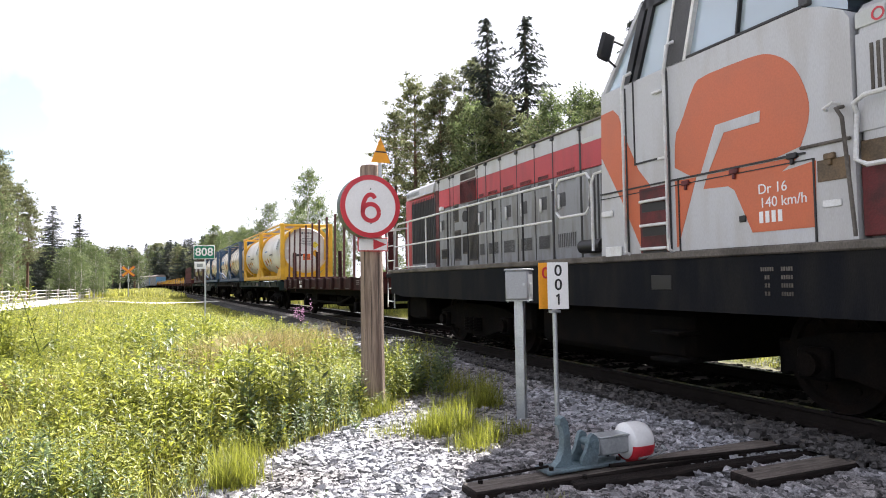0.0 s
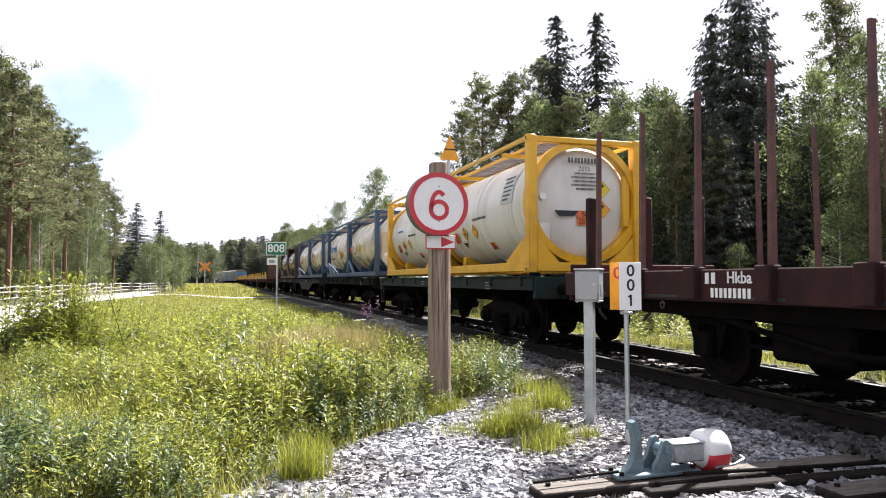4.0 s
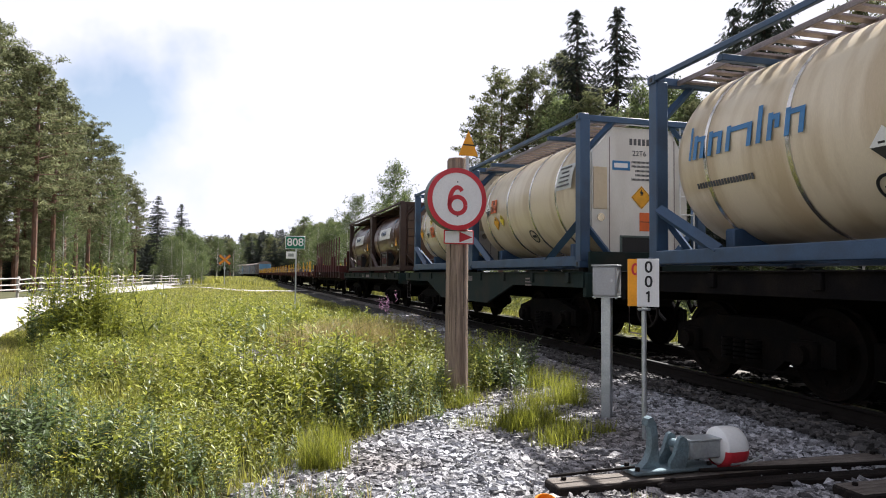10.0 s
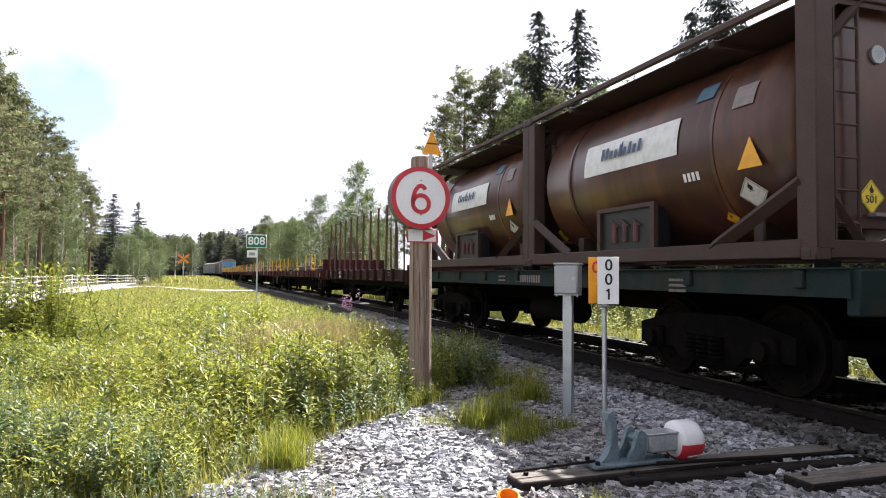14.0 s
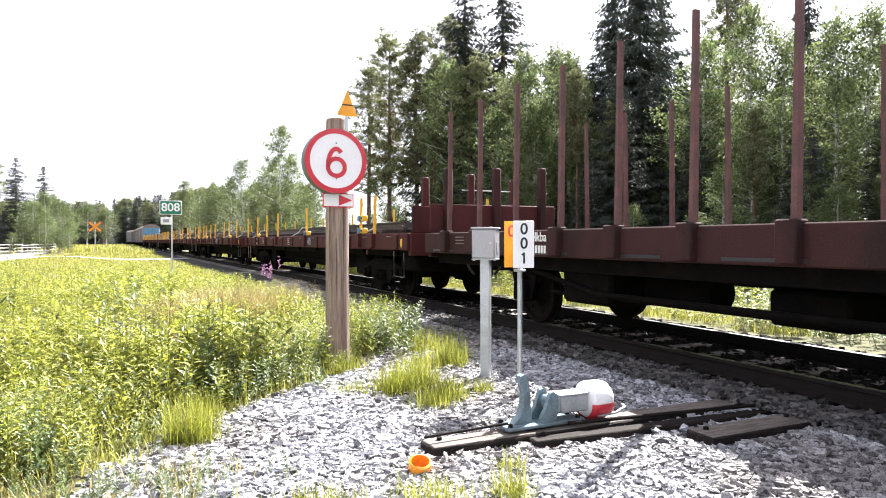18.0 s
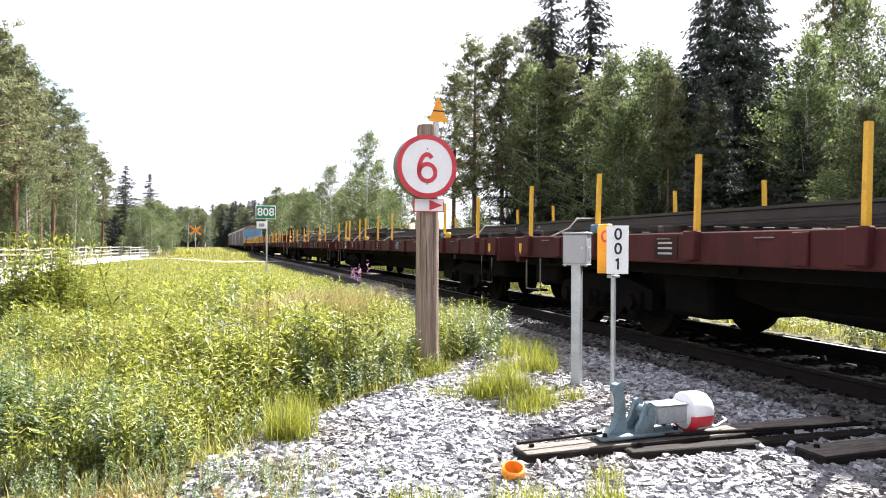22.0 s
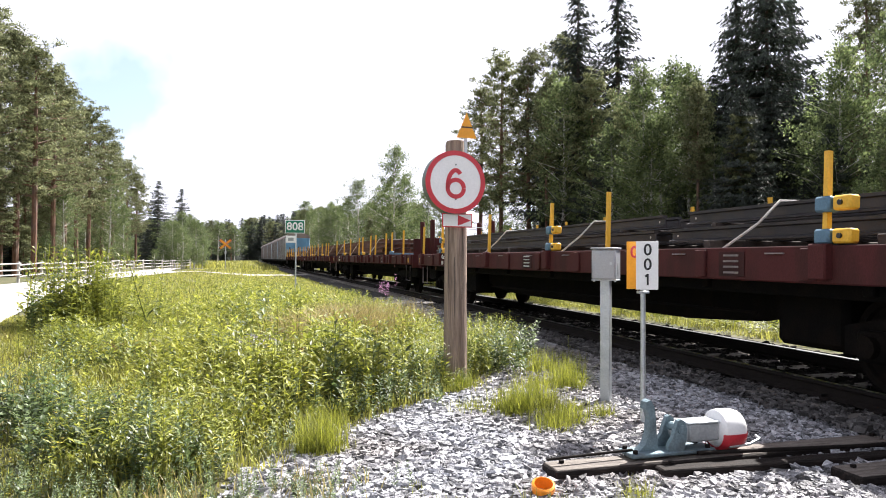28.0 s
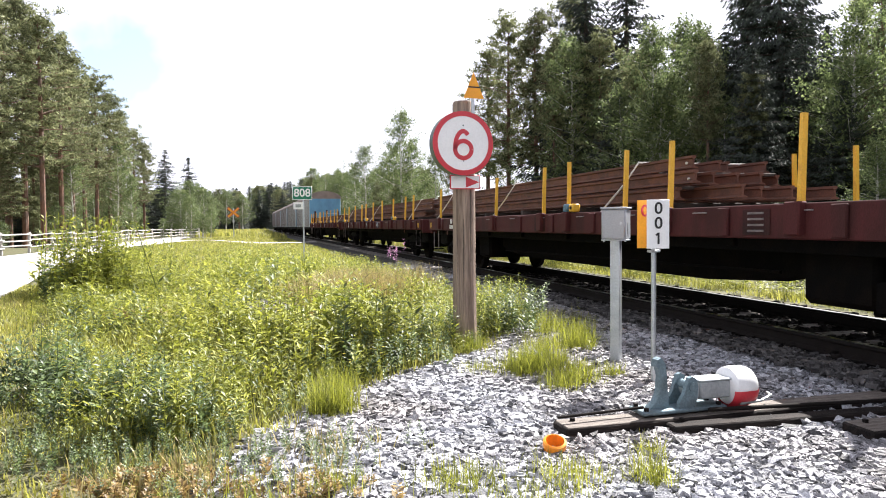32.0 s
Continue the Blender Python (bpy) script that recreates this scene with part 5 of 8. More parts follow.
def platform(q0, q1, mat, deep):
    """Four-axle container flat with a deep-bellied side sill."""
    L, half = q1 - q0, (q1 - q0) / 2
    colour = "dull green" if mat == "green_wagon" else "sooty black"
    t = thing("container_wagon", colour + " four-axle container flat wagon", "wagon", "container flats")
    for s in (-1, 1):
        d = 0.60 if deep else 1.03
        poly = [(-half, 1.27), (half, 1.27), (half, 1.03), (half - 3.0, 1.03), (half - 4.6, d), (-half + 4.6, d), (-half + 3.0, 1.03), (-half, 1.03)]
        sill = part("side_sill", Geo().prism(poly, "x", s * 1.38 - 0.03, s * 1.38 + 0.03), mat, t, colour + " side sill")
        part("top_flange", Geo().box(s * 1.36 - 0.10, s * 1.36 + 0.10, -half, half, 1.27, 1.285, 0.004), mat, sill)
        for k in range(9):
            y = -half + 0.5 + (L - 1) * k / 8
            part("bracket", Geo().box(s * 1.42 - 0.03, s * 1.42 + 0.03, y - 0.06, y + 0.06, 1.10, 1.265, 0.01), mat, sill)
    part("floor", Geo().box(-1.33, 1.33, -half, half, 1.19, 1.262, 0.01), "deck_wood", t)
    part("centre_sill", Geo().box(-0.28, 0.28, -half + 0.1, half - 0.1, 0.72, 1.19, 0.02), "bogie", t)
    for e in (-1, 1):
        part("end_beam", Geo().box(-1.38, 1.38, e * half - 0.07, e * half + 0.07, 0.88, 1.27, 0.015), mat, t)
        bogie(t, e * (half - 2.1), 1.8)
        if deep:
            part("fold_board", Geo().box(-1.15, 1.15, e * (half - 0.30) - 0.025, e * (half - 0.30) + 0.025, 1.27, 1.62, 0.01), mat, t, "low folding end board")
    for y in (-6.05, -0.1, 0.1, 6.05):
        for s in (-1, 1):
            part("twist_lock", Geo().box(s * 1.15 - 0.08, s * 1.15 + 0.08, y - 0.08, y + 0.08, 1.262, 1.355, 0.01), "bogie", t)
    wh = part("brake_wheel", Geo().ring([(0.22, -0.012), (0.245, -0.012), (0.245, 0.012), (0.22, 0.012)], 24, "x"), "rail_rust", t, "spoked brake wheel", at=pose(-1.44, half - 0.7, 0.80))
    for a in (0, 60, 120):
        part("spoke", Geo().cyl((0, -0.22 * math.cos(radians(a)), -0.22 * math.sin(radians(a))), (0, 0.22 * math.cos(radians(a)), 0.22 * math.sin(radians(a))), 0.010, n=6), "rail_rust", wh)
    part("step", Geo().tube([(-1.38, half - 0.15, 1.0), (-1.38, half - 0.15, 0.45), (-1.38, half - 0.55, 0.45), (-1.38, half - 0.55, 0.95)], 0.014), "walk_mesh", t)
    if mat == "green_wagon":
        bars(t, -1.414, -0.4, 1.14, [0.95], "walk_mesh", 0.12, 0.2, name="number_bar")
        bars(t, -1.414, 0.7, 1.14, [0.3, 0.3], "walk_mesh", 0.03, 0.07)
    bars(t, -1.414, -half + 2.2, 1.10, [0.3, 0.3, 0.3], "walk_mesh", 0.03, 0.06)
    part("air_tank", Geo().cyl((-0.75, -1.0, 0.62), (-0.75, 0.5, 0.62), 0.2, n=16), "bogie", t)
    buffers(t, half)
    MOVING.append((t, (q0 + q1) / 2, 0.0, 0.0))


def diamond(parent, x, y, z, size, mat, mark="", rz=-90, tilt=0.0):
    d = part("hazard_diamond", Geo().prism([(-size, 0), (0, -size), (size, 0), (0, size)], "y", -0.004, 0.002), mat, parent, at=pose(x, y, z, 0, 0, rz) @ pose(0, 0, 0, tilt, 0, 0))
    part("flame_mark", Geo().prism([(-size * k, size * h) for k, h in ((-0.06, 0.24), (-0.15, 0.30), (-0.16, 0.42), (-0.08, 0.52), (-0.06, 0.42), (0.0, 0.74), (0.07, 0.50), (0.12, 0.56), (0.15, 0.40), (0.07, 0.24))], "y", -0.0075, -0.0045)
         .box(-size * 0.17, size * 0.17, -0.0075, -0.0045, size * 0.16, size * 0.19), "black", d)
    rim = Geo()
    for sx in (-1, 1):
        for sz in (-1, 1):
            rim.add([(sx * size * u, yy, sz * size * w) for yy in (-0.0045, -0.0065) for u, w in ((0.0, 0.93), (0.93, 0.0), (0.90, 0.0), (0.0, 0.90))],
                    [(0, 1, 2, 3), (4, 7, 6, 5), (0, 4, 5, 1), (2, 6, 7, 3)])
    part("border_line", rim, "black", d)
    if mark:
        part("lettering", lettering(mark, size * 0.62, "black"), "", d, at=pose(0, -0.0055, -size * 0.14))
    return d


def corrosive(parent, x, y, z, size, rz=-90, tilt=0.0):
    d = part("hazard_diamond", Geo().prism([(-size, 0), (0, -size), (size, 0), (0, size)], "y", -0.004, 0.002), "white", parent, "white and black hazard diamond", at=pose(x, y, z, 0, 0, rz) @ pose(0, 0, 0, tilt, 0, 0))
    part("black_half", Geo().prism([(-size * 0.96, -0.01), (0, -size * 0.97), (size * 0.96, -0.01)], "y", -0.0075, -0.0045), "black", d)
    part("hand_mark", Geo().box(-size * 0.45, -size * 0.05, -0.007, -0.0045, size * 0.10, size * 0.22).box(size * 0.08, size * 0.4, -0.007, -0.0045, size * 0.14, size * 0.24), "black", d)


def hazard_plate(parent, x, y, z, w, h, rz=-90, tilt=0.0, words_=True):
    p = part("hazard_plate", Geo().box(-w / 2, w / 2, -0.005, 0.002, -h / 2, h / 2, 0.002), "plac_orange", parent, "orange hazard number plate", at=pose(x, y, z, 0, 0, rz) @ pose(0, 0, 0, tilt, 0, 0))
    part("rule", Geo().box(-w / 2, w / 2, -0.0075, -0.005, -0.006, 0.006), "black", p)
    if words_:
        part("lettering", lettering("58", h * 0.5, "black"), "", p, at=pose(0, -0.0065, h * 0.25))
        part("lettering", lettering("2014", h * 0.5, "black"), "", p, at=pose(0, -0.0065, -h * 0.25))


def tank_container(q0, style, mark=None, number=0):
    """Twenty-foot tank container: frame 6.06 x 2.44 x 2.59 m round a barrel."""
    label = {"yellow": "white tank container in a yellow steel frame with hazard signs", "blue": "cream tank container in a blue steel frame with hazard signs",
             "brown": "dark brown tank container with a pale name board"}[style]
    fr, tk = {"yellow": ("yellow", "tank_white"), "blue": ("blue", "tank_cream"), "brown": ("frame_brown", "tank_brown")}[style]
    t = thing("tank_container", label, "container", style + " tank containers")
    hx, hy, H, R, zc = 1.219, 3.029, 2.591, 1.13, 1.36
    if style == "brown":
        R, zc = 1.16, 1.34
    pw = 0.10 if style != "brown" else 0.12
    for sx in (-1, 1):
        for sy in (-1, 1):
            x, y = sx * (hx - pw), sy * (hy - pw)
            post = part("corner_post", Geo().box(min(x - pw * 0.8, x + pw), max(x - pw, x + pw), y - pw, y + pw, 0.10, H - 0.10, 0.015), fr, t)
            for z in (0.0, H - 0.118):
                part("corner_casting", Geo().box(sx * hx - (0.18 if sx > 0 else 0), sx * hx + (0.18 if sx < 0 else 0), sy * hy - (0.18 if sy > 0 else 0), sy * hy + (0.18 if sy < 0 else 0), z, z + 0.118, 0.01), fr, post)
                part("slot", Geo().box(sx * (hx + 0.001) - 0.004, sx * (hx + 0.001) + 0.004, sy * (hy - 0.09) - 0.03, sy * (hy - 0.09) + 0.03, z + 0.03, z + 0.09, 0.003), "black", post)
        part("bottom_rail", Geo().box(sx * 1.17 - 0.04, sx * 1.17 + 0.04, -hy + 0.18, hy - 0.18, 0.02, 0.20, 0.012), fr, t)
        part("top_rail", Geo().box(sx * 1.18 - 0.035, sx * 1.18 + 0.035, -hy + 0.18, hy - 0.18, H - 0.09, H - 0.015, 0.01), fr, t)
        for sy in (-1, 1):
            e = sy * (hy - 0.2)
            poly = [(e, 0.20), (e, 0.66), (e - sy * 0.10, 0.66), (e - sy * 0.95, 0.24), (e - sy * 0.95, 0.20)]
            part("gusset", Geo().prism(poly, "x", sx * 1.16 - 0.02, sx * 1.16 + 0.02), fr, t) if style == "yellow" else part("brace", Geo().tube([(sx * 1.15, e, 0.74), (sx * 1.14, e - sy * 1.2, 0.16)], 0.085, 4), fr, t)
    for sy in (-1, 1):
        y = sy * (hy - 0.08)
        part("end_sill", Geo().box(-1.04, 1.04, y - 0.07, y + 0.07, 0.02, 0.19, 0.012), fr, t)
        part("end_header", Geo().box(-1.04, 1.04, y - 0.06, y + 0.06, H - 0.13, H - 0.02, 0.012), fr, t)
        if style == "yellow":
            part("end_ring", Geo().ring([(1.20, y - sy * 0.22), (1.20, y), (1.06, y + sy * 0.02), (1.06, y - sy * 0.20)], 40, "y", (0, 0, zc)), fr, t, "yellow ring round the tank end")
            part("ring_web", Geo().prism([(-1.04, 0.19), (-0.55, 0.19), (-1.04, 0.70)], "y", y - 0.03, y + 0.03).prism([(1.04, 0.19), (0.55, 0.19), (1.04, 0.70)], "y", y - 0.03, y + 0.03), fr, t)
        else:
            for sx in (-1, 1):
                part("corner_brace", Geo().tube([(sx * 1.06, y, 0.72), (sx * 0.55, y, 0.14)], 0.055, 4), fr, t)
                part("corner_brace", Geo().tube([(sx * 1.06, y, H - 0.62), (sx * 0.55, y, H - 0.09)], 0.055, 4), fr, t)
    e = 2.90 if style == "yellow" else 2.80
    dish = [(0.25, 0.0), (0.62, 0.03), (0.90, 0.075), (1.03, 0.14), (1.09, 0.21), (R, 0.34)] if style == "yellow" else [(0.25, 0.0), (0.62, 0.045), (0.90, 0.13), (1.06, 0.25), (R, 0.42)]
    prof = [(r, -e + d) for r, d in dish] + [(r, e - d) for r, d in reversed(dish)]
    barrel = part("tank_barrel", Geo().lathe(prof, 48, "y", (0, 0, zc)), tk, t, "smooth clad tank barrel")
    bands = {"yellow": (-2.0, 0.0, 2.0), "blue": (-1.9, -0.68, 0.58, 1.9), "brown": (-1.6, 1.6)}[style]
    for y in bands:
        part("band", Geo().ring([(R, y - 0.03), (R + 0.012, y - 0.028), (R + 0.012, y + 0.028), (R, y + 0.03)], 48, "y", (0, 0, zc)), "band" if style == "blue" else tk, barrel, "bright metal cladding band" if style == "blue" else "")
    for y in (-1.9, 1.9):
        part("saddle", Geo().box(-0.8, 0.8, y - 0.08, y + 0.08, 0.03, 0.45, 0.02), fr, t)
    part("manhole", Geo().cyl((0, -0.4, zc + R - 0.05), (0, -0.4, H - 0.10), 0.28, n=20), "weight_grey" if style != "brown" else "frame_brown", t)
    part("valve_hood", Geo().box(-0.25, 0.25, 0.5, 1.1, zc + R - 0.08, H - 0.12, 0.03), "weight_grey" if style != "brown" else "frame_brown", t)
    wk = part("walkway", Geo().box(-0.84, -0.80, -2.9, 2.9, H - 0.12, H - 0.05, 0.006).box(-0.24, -0.20, -2.9, 2.9, H - 0.12, H - 0.05, 0.006), fr if style != "blue" else "walk_mesh", t)
    for k in range(24):
        y = -2.85 + 5.7 * k / 23
        part("walk_slat", Geo().box(-0.80, -0.24, y - 0.06, y + 0.06, H - 0.085, H - 0.06), "walk_mesh", wk)
    for y in (-1.6, 1.6):
        part("walk_bracket", Geo().box(-1.15, -0.15, y - 0.05, y + 0.05, H - 0.20, H - 0.12, 0.01), fr, t)
    fy = -hy + 0.03                                  # front end plane
    if style == "blue":
        oct_ = [(-0.92, 0.62), (-0.50, 0.17), (0.55, 0.17), (0.92, 0.55), (0.92, H - 0.75), (0.60, H - 0.17), (-0.52, H - 0.17), (-0.92, H - 0.62)]
        p = part("end_panel", Geo().prism(oct_, "y", fy + 0.10, fy + 0.24), "tank_white", t, "flat cream cladding end with cut corners")
        part("panel_seam", Geo().box(-0.60, -0.585, fy + 0.094, fy + 0.10, 0.30, H - 0.35), "walk_mesh", p)
        part("panel_seam", Geo().box(0.66, 0.675, fy + 0.094, fy + 0.10, 0.30, H - 0.35), "walk_mesh", p)
        part("valve_door", Geo().box(-0.90, -0.64, fy + 0.085, fy + 0.102, 1.0, 1.72, 0.01), "tank_cream", p)
        part("drain_cap", Geo().cyl((-0.76, fy + 0.08, 0.86), (-0.76, fy + 0.10, 0.86), 0.07, n=16), "band", p)
        # solid black block paints the unlit hollow of the outlet
        o = part("outlet", Geo().box(-0.36, 0.24, fy + 0.09, fy + 0.102, 0.18, 0.52, 0.01), "black", p, "black block standing for the shaded outlet opening")
        part("outlet_frame", Geo().box(-0.40, 0.28, fy + 0.075, fy + 0.103, 0.52, 0.56, 0.006).box(-0.40, -0.36, fy + 0.075, fy + 0.103, 0.18, 0.52, 0.006).box(0.24, 0.28, fy + 0.075, fy + 0.103, 0.18, 0.52, 0.006), "sign_edge", o)
        bars(p, 0.12, fy + 0.096, 2.18, [0.66], "print_grey", 0.11, 0.1, 0, "number_bar")
        words("22T6", 0.13, "print_grey", p, -0.02, fy + 0.096, 1.98, 0)
        bars(p, 0.18, fy + 0.096, 1.68, [0.7, 0.7, 0.55, 0.55, 0.7], "print_grey", 0.035, 0.075, 0)
        part("maker_plate", Geo().box(-0.54, -0.20, fy + 0.092, fy + 0.10, 1.68, 1.84, 0.002), "print_blue", p)
        part("maker_field", Geo().box(-0.51, -0.25, fy + 0.088, fy + 0.0925, 1.72, 1.80, 0.001), "white", p)
        if number == 0:
            hazard_plate(p, 0.15, fy + 0.095, 1.32, 0.36, 0.30, 0)
            corrosive(p, -0.12, fy + 0.095, 0.98, 0.16, 0)
            diamond(p, 0.12, fy + 0.094, 0.75, 0.20, "plac_amber", "", 0)
            diamond(p, 0.42, fy + 0.095, 0.98, 0.17, "plac_yellow", "505", 0)
        else:
            diamond(p, 0.02, fy + 0.094, 1.22, 0.20, "plac_amber", "", 0)
            corrosive(p, 0.36, fy + 0.095, 1.25, 0.17, 0)
            hazard_plate(p, 0.16, fy + 0.095, 0.80, 0.36, 0.32, 0, words_=False)
            diamond(p, 0.52, fy + 0.095, 0.86, 0.17, "plac_yellow", "505", 0)
        lad = part("ladder", Geo().cyl((0.74, fy + 0.03, 0.1), (0.74, fy + 0.03, H - 0.1), 0.016, n=6).cyl((1.02, fy + 0.03, 0.1), (1.02, fy + 0.03, H - 0.1), 0.016, n=6), "handrail", t, "white end ladder")
        for k in range(7):
            part("rung", Geo().cyl((0.74, fy + 0.03, 0.30 + 0.32 * k), (1.02, fy + 0.03, 0.30 + 0.32 * k), 0.013, n=6), "handrail", lad)
    elif style == "yellow":
        part("round_hatch", Geo().cyl((-0.84, -e + 0.06, 1.45), (-0.84, -e + 0.02, 1.45), 0.07, n=16), "white", t)
        part("drain_shield", Geo().box(-0.96, -0.70, -e + 0.02, -e + 0.10, 0.45, 0.95, 0.02), "tank_white", t)
        bars(t, 0.02, -e - 0.014, 2.16, [0.7], "print_grey", 0.10, 0.1, 0, "number_bar")
        words("22T5", 0.12, "print_grey", t, 0.02, -e - 0.012, 2.00, 0)
        bars(t, 0.04, -e - 0.014, 1.76, [0.46, 0.6, 0.5, 0.6, 0.4], "print_grey", 0.035, 0.075, 0)
        hazard_plate(t, 0.02, -e - 0.012, 1.05, 0.34, 0.28, 0)
        part("tool_tray", Geo().prism([(-0.62, 1.18), (-0.14, 1.18), (-0.22, 1.08), (-0.52, 1.08)], "y", -e - 0.06, -e - 0.01), "black", t)
        diamond(t, 0.42, -e + 0.005, 1.62, 0.17, "plac_yellow", "", 0)
        diamond(t, 0.42, -e + 0.005, 1.22, 0.17, "plac_amber", "", 0)
        part("document_box", Geo().box(0.86, 1.0, -hy + 0.1, -hy + 0.2, 0.9, 1.9, 0.01), fr, t)
    else:
        lad = part("ladder", Geo().cyl((-0.90, fy + 0.05, 0.15), (-0.90, fy + 0.05, H - 0.1), 0.018, n=6).cyl((-0.60, fy + 0.05, 0.15), (-0.60, fy + 0.05, H - 0.1), 0.018, n=6), "frame_brown", t)
        for k in range(7):
            part("rung", Geo().cyl((-0.90, fy + 0.05, 0.35 + 0.31 * k), (-0.60, fy + 0.05, 0.35 + 0.31 * k), 0.013, n=6), "frame_brown", lad)
        part("top_plate", Geo().box(-1.10, -0.16, -2.9, 2.9, H - 0.135, H - 0.122, 0.004), "frame_brown", t, "dark solid top walkway plate")
        part("end_plate", Geo().box(-1.03, 1.03, fy + 0.14, fy + 0.20, 0.30, H - 0.10, 0.02), "tank_brown", t, "flat rusty brown end plate")
        part("end_step", Geo().box(-0.45, 1.0, fy + 0.0, fy + 0.10, 0.42, 0.46, 0.006), "walk_mesh", t, "pale step bar")
        part("header_plate", Geo().prism([(-1.04, H - 0.02), (1.04, H - 0.02), (1.04, H - 0.40), (0.85, H - 0.18), (-0.85, H - 0.18), (-1.04, H - 0.30)], "y", fy + 0.02, fy + 0.05), "frame_brown", t)
        part("round_cap", Geo().cyl((-0.25, fy + 0.11, 2.02), (-0.25, fy + 0.15, 2.02), 0.09, n=16), "weight_grey", t)
        part("warning_triangle", Geo().prism([(-0.16, 1.86), (0.16, 1.86), (0.0, 2.14)], "y", fy + 0.132, fy + 0.142), "frame_brown", t, at=pose(0.05, 0, 0))
        diamond(t, -0.35, fy + 0.134, 0.62, 0.17, "plac_yellow", "501", 0)
        diamond(t, 0.68, fy + 0.134, 1.28, 0.17, "white", "", 0)
        part("white_bar", Geo().box(-0.10, 0.30, fy + 0.130, fy + 0.142, 0.84, 0.93, 0.002), "white", t)

    # side of the barrel towards the meadow: x = -R at height zc
    def side(yy, zz):
        return -math.sqrt(max(R * R - (zz - zc) ** 2, 0.01)) - 0.012, math.degrees(math.asin(max(-1, min(1, (zz - zc) / R))))

    def put_diamond(yy, zz, s, m, text=""):
        x, a = side(yy, zz)
        diamond(t, x - 0.006, yy, zz, s, m, text, -90, -a)

    def put_plate(yy, zz, w, h):
        x, a = side(yy, zz)
        hazard_plate(t, x - 0.006, yy, zz, w, h, -90, -a)

    def put_corr(yy, zz, s):
        x, a = side(yy, zz)
        corrosive(t, x - 0.006, yy, zz, s, -90, -a)

    def put_bars(yy, zz, rows, m, h, gap):
        x, a = side(yy, zz)
        b = bars(t, x, yy, zz, rows, m, h, gap)
        b.matrix_basis = pose(x, yy, zz, 0, 0, -90) @ pose(0, 0, 0, -a, 0, 0)

    def put_words(text, yy, zz, size):
        x, a = side(yy, zz)
        w = words(text, size, "print_grey", t, x, yy, zz)
        w.matrix_basis = pose(x - 0.002, yy, zz, 0, 0, -90) @ pose(0, 0, 0, -a, 0, 0)

    def put_panel(yy, zz, w, h, rows, mt="sticker"):
        """A pale stuck-on panel of small print that follows the barrel."""
        x, a = side(yy, zz)
        m = pose(x - 0.004, yy, zz, 0, 0, -90) @ pose(0, 0, 0, -a, 0, 0)
        n, c = 8, []
        for k in range(n + 1):
            b = (k / n - 0.5) * h / R
            c.append((R * math.sin(b), R * (1 - math.cos(b))))
        g = Geo().add([(u, d + o, z) for o in (0.0, 0.004) for z, d in c for u in (-w / 2, w / 2)],
                      [f for i in range(n) for f in ((2 * i, 2 * i + 1, 2 * i + 3, 2 * i + 2), (2 * n + 2 + 2 * i, 2 * n + 4 + 2 * i, 2 * n + 5 + 2 * i, 2 * n + 3 + 2 * i))])
        pn = part("print_panel", g, mt, t, "pale panel of small print" if rows else "pale stuck-on panel", at=m)
        if rows:
            bars(pn, 0, -0.004, 0, rows, "print_grey", 0.032, h / (len(rows) + 0.6), 0, "print")

    if style == "yellow":
        put_plate(1.68, 0.90, 0.32, 0.28)
        put_corr(1.22, 0.78, 0.16)
        put_diamond(1.0, 0.98, 0.18, "plac_amber", "505")
        put_diamond(0.30, 0.98, 0.18, "plac_amber")
        put_words("HYDROGEN PEROXIDE", -0.12, 1.25, 0.085)
        put_bars(1.34, 1.46, [0.72], "print_blue", 0.055, 0.1)
        put_panel(-1.75, 1.72, 0.62, 0.62, [0.5, 0.4, 0.52, 0.4, 0.36, 0.3])
        put_plate(-0.42, 0.62, 0.24, 0.20)
    elif style == "blue":
        if mark == "name":
            x, a = side(1.2, 1.50)
            # bold brand shapes: stems, bowls and arcs of plain bars
            o, board = 0.0, part("name_bars", Geo().box(-0.04, 0.0, -0.004, 0.003, -0.2, 0.22, 0.01), "print_blue", t, "bold blue brand shapes", at=pose(x, 2.15, 1.50, 0, 0, -90) @ pose(0, 0, 0, -a, 0, 0))
            for w, h in ((0.20, 0.30), (0.24, 0.30), (0.42, 0.30), (0.08, 0.42), (0.17, 0.30), (0.26, 0.30)):
                o += 0.04
                g = Geo().box(o, o + 0.07, -0.004, 0.003, -0.2, -0.2 + h, 0.01)
                if w > 0.15:
                    g.box(o + w - 0.07, o + w, -0.004, 0.003, -0.2 + (0.12 if w < 0.19 else 0), -0.2 + h * 0.92, 0.01).box(o + 0.06, o + w - 0.06, -0.004, 0.003, -0.2 + h * 0.72, -0.2 + h * 0.92, 0.01)
                part("name_bar", g, "print_blue", board)
                o += w + 0.04
            put_bars(1.62, 0.98, [1.0], "print_grey", 0.07, 0.1)
            put_corr(-0.52, 1.02, 0.17)
            put_plate(-0.95, 1.10, 0.34, 0.30)
            put_diamond(-1.35, 1.12, 0.18, "plac_amber")
        else:
            if number:
                put_corr(1.78, 1.37, 0.16)
                put_plate(1.40, 1.43, 0.34, 0.30)
                put_diamond(1.32, 1.05, 0.17, "plac_amber")
                put_diamond(0.95, 1.08, 0.13, "plac_yellow")
            elif q0 < 50:
                put_plate(2.45, 1.20, 0.34, 0.30)
                put_corr(1.55, 1.15, 0.18)
                put_diamond(1.0, 1.25, 0.20, "plac_amber")
                put_diamond(0.32, 1.24, 0.20, "plac_yellow", "505")
            else:
                put_plate(0.92, 1.17, 0.36, 0.32)
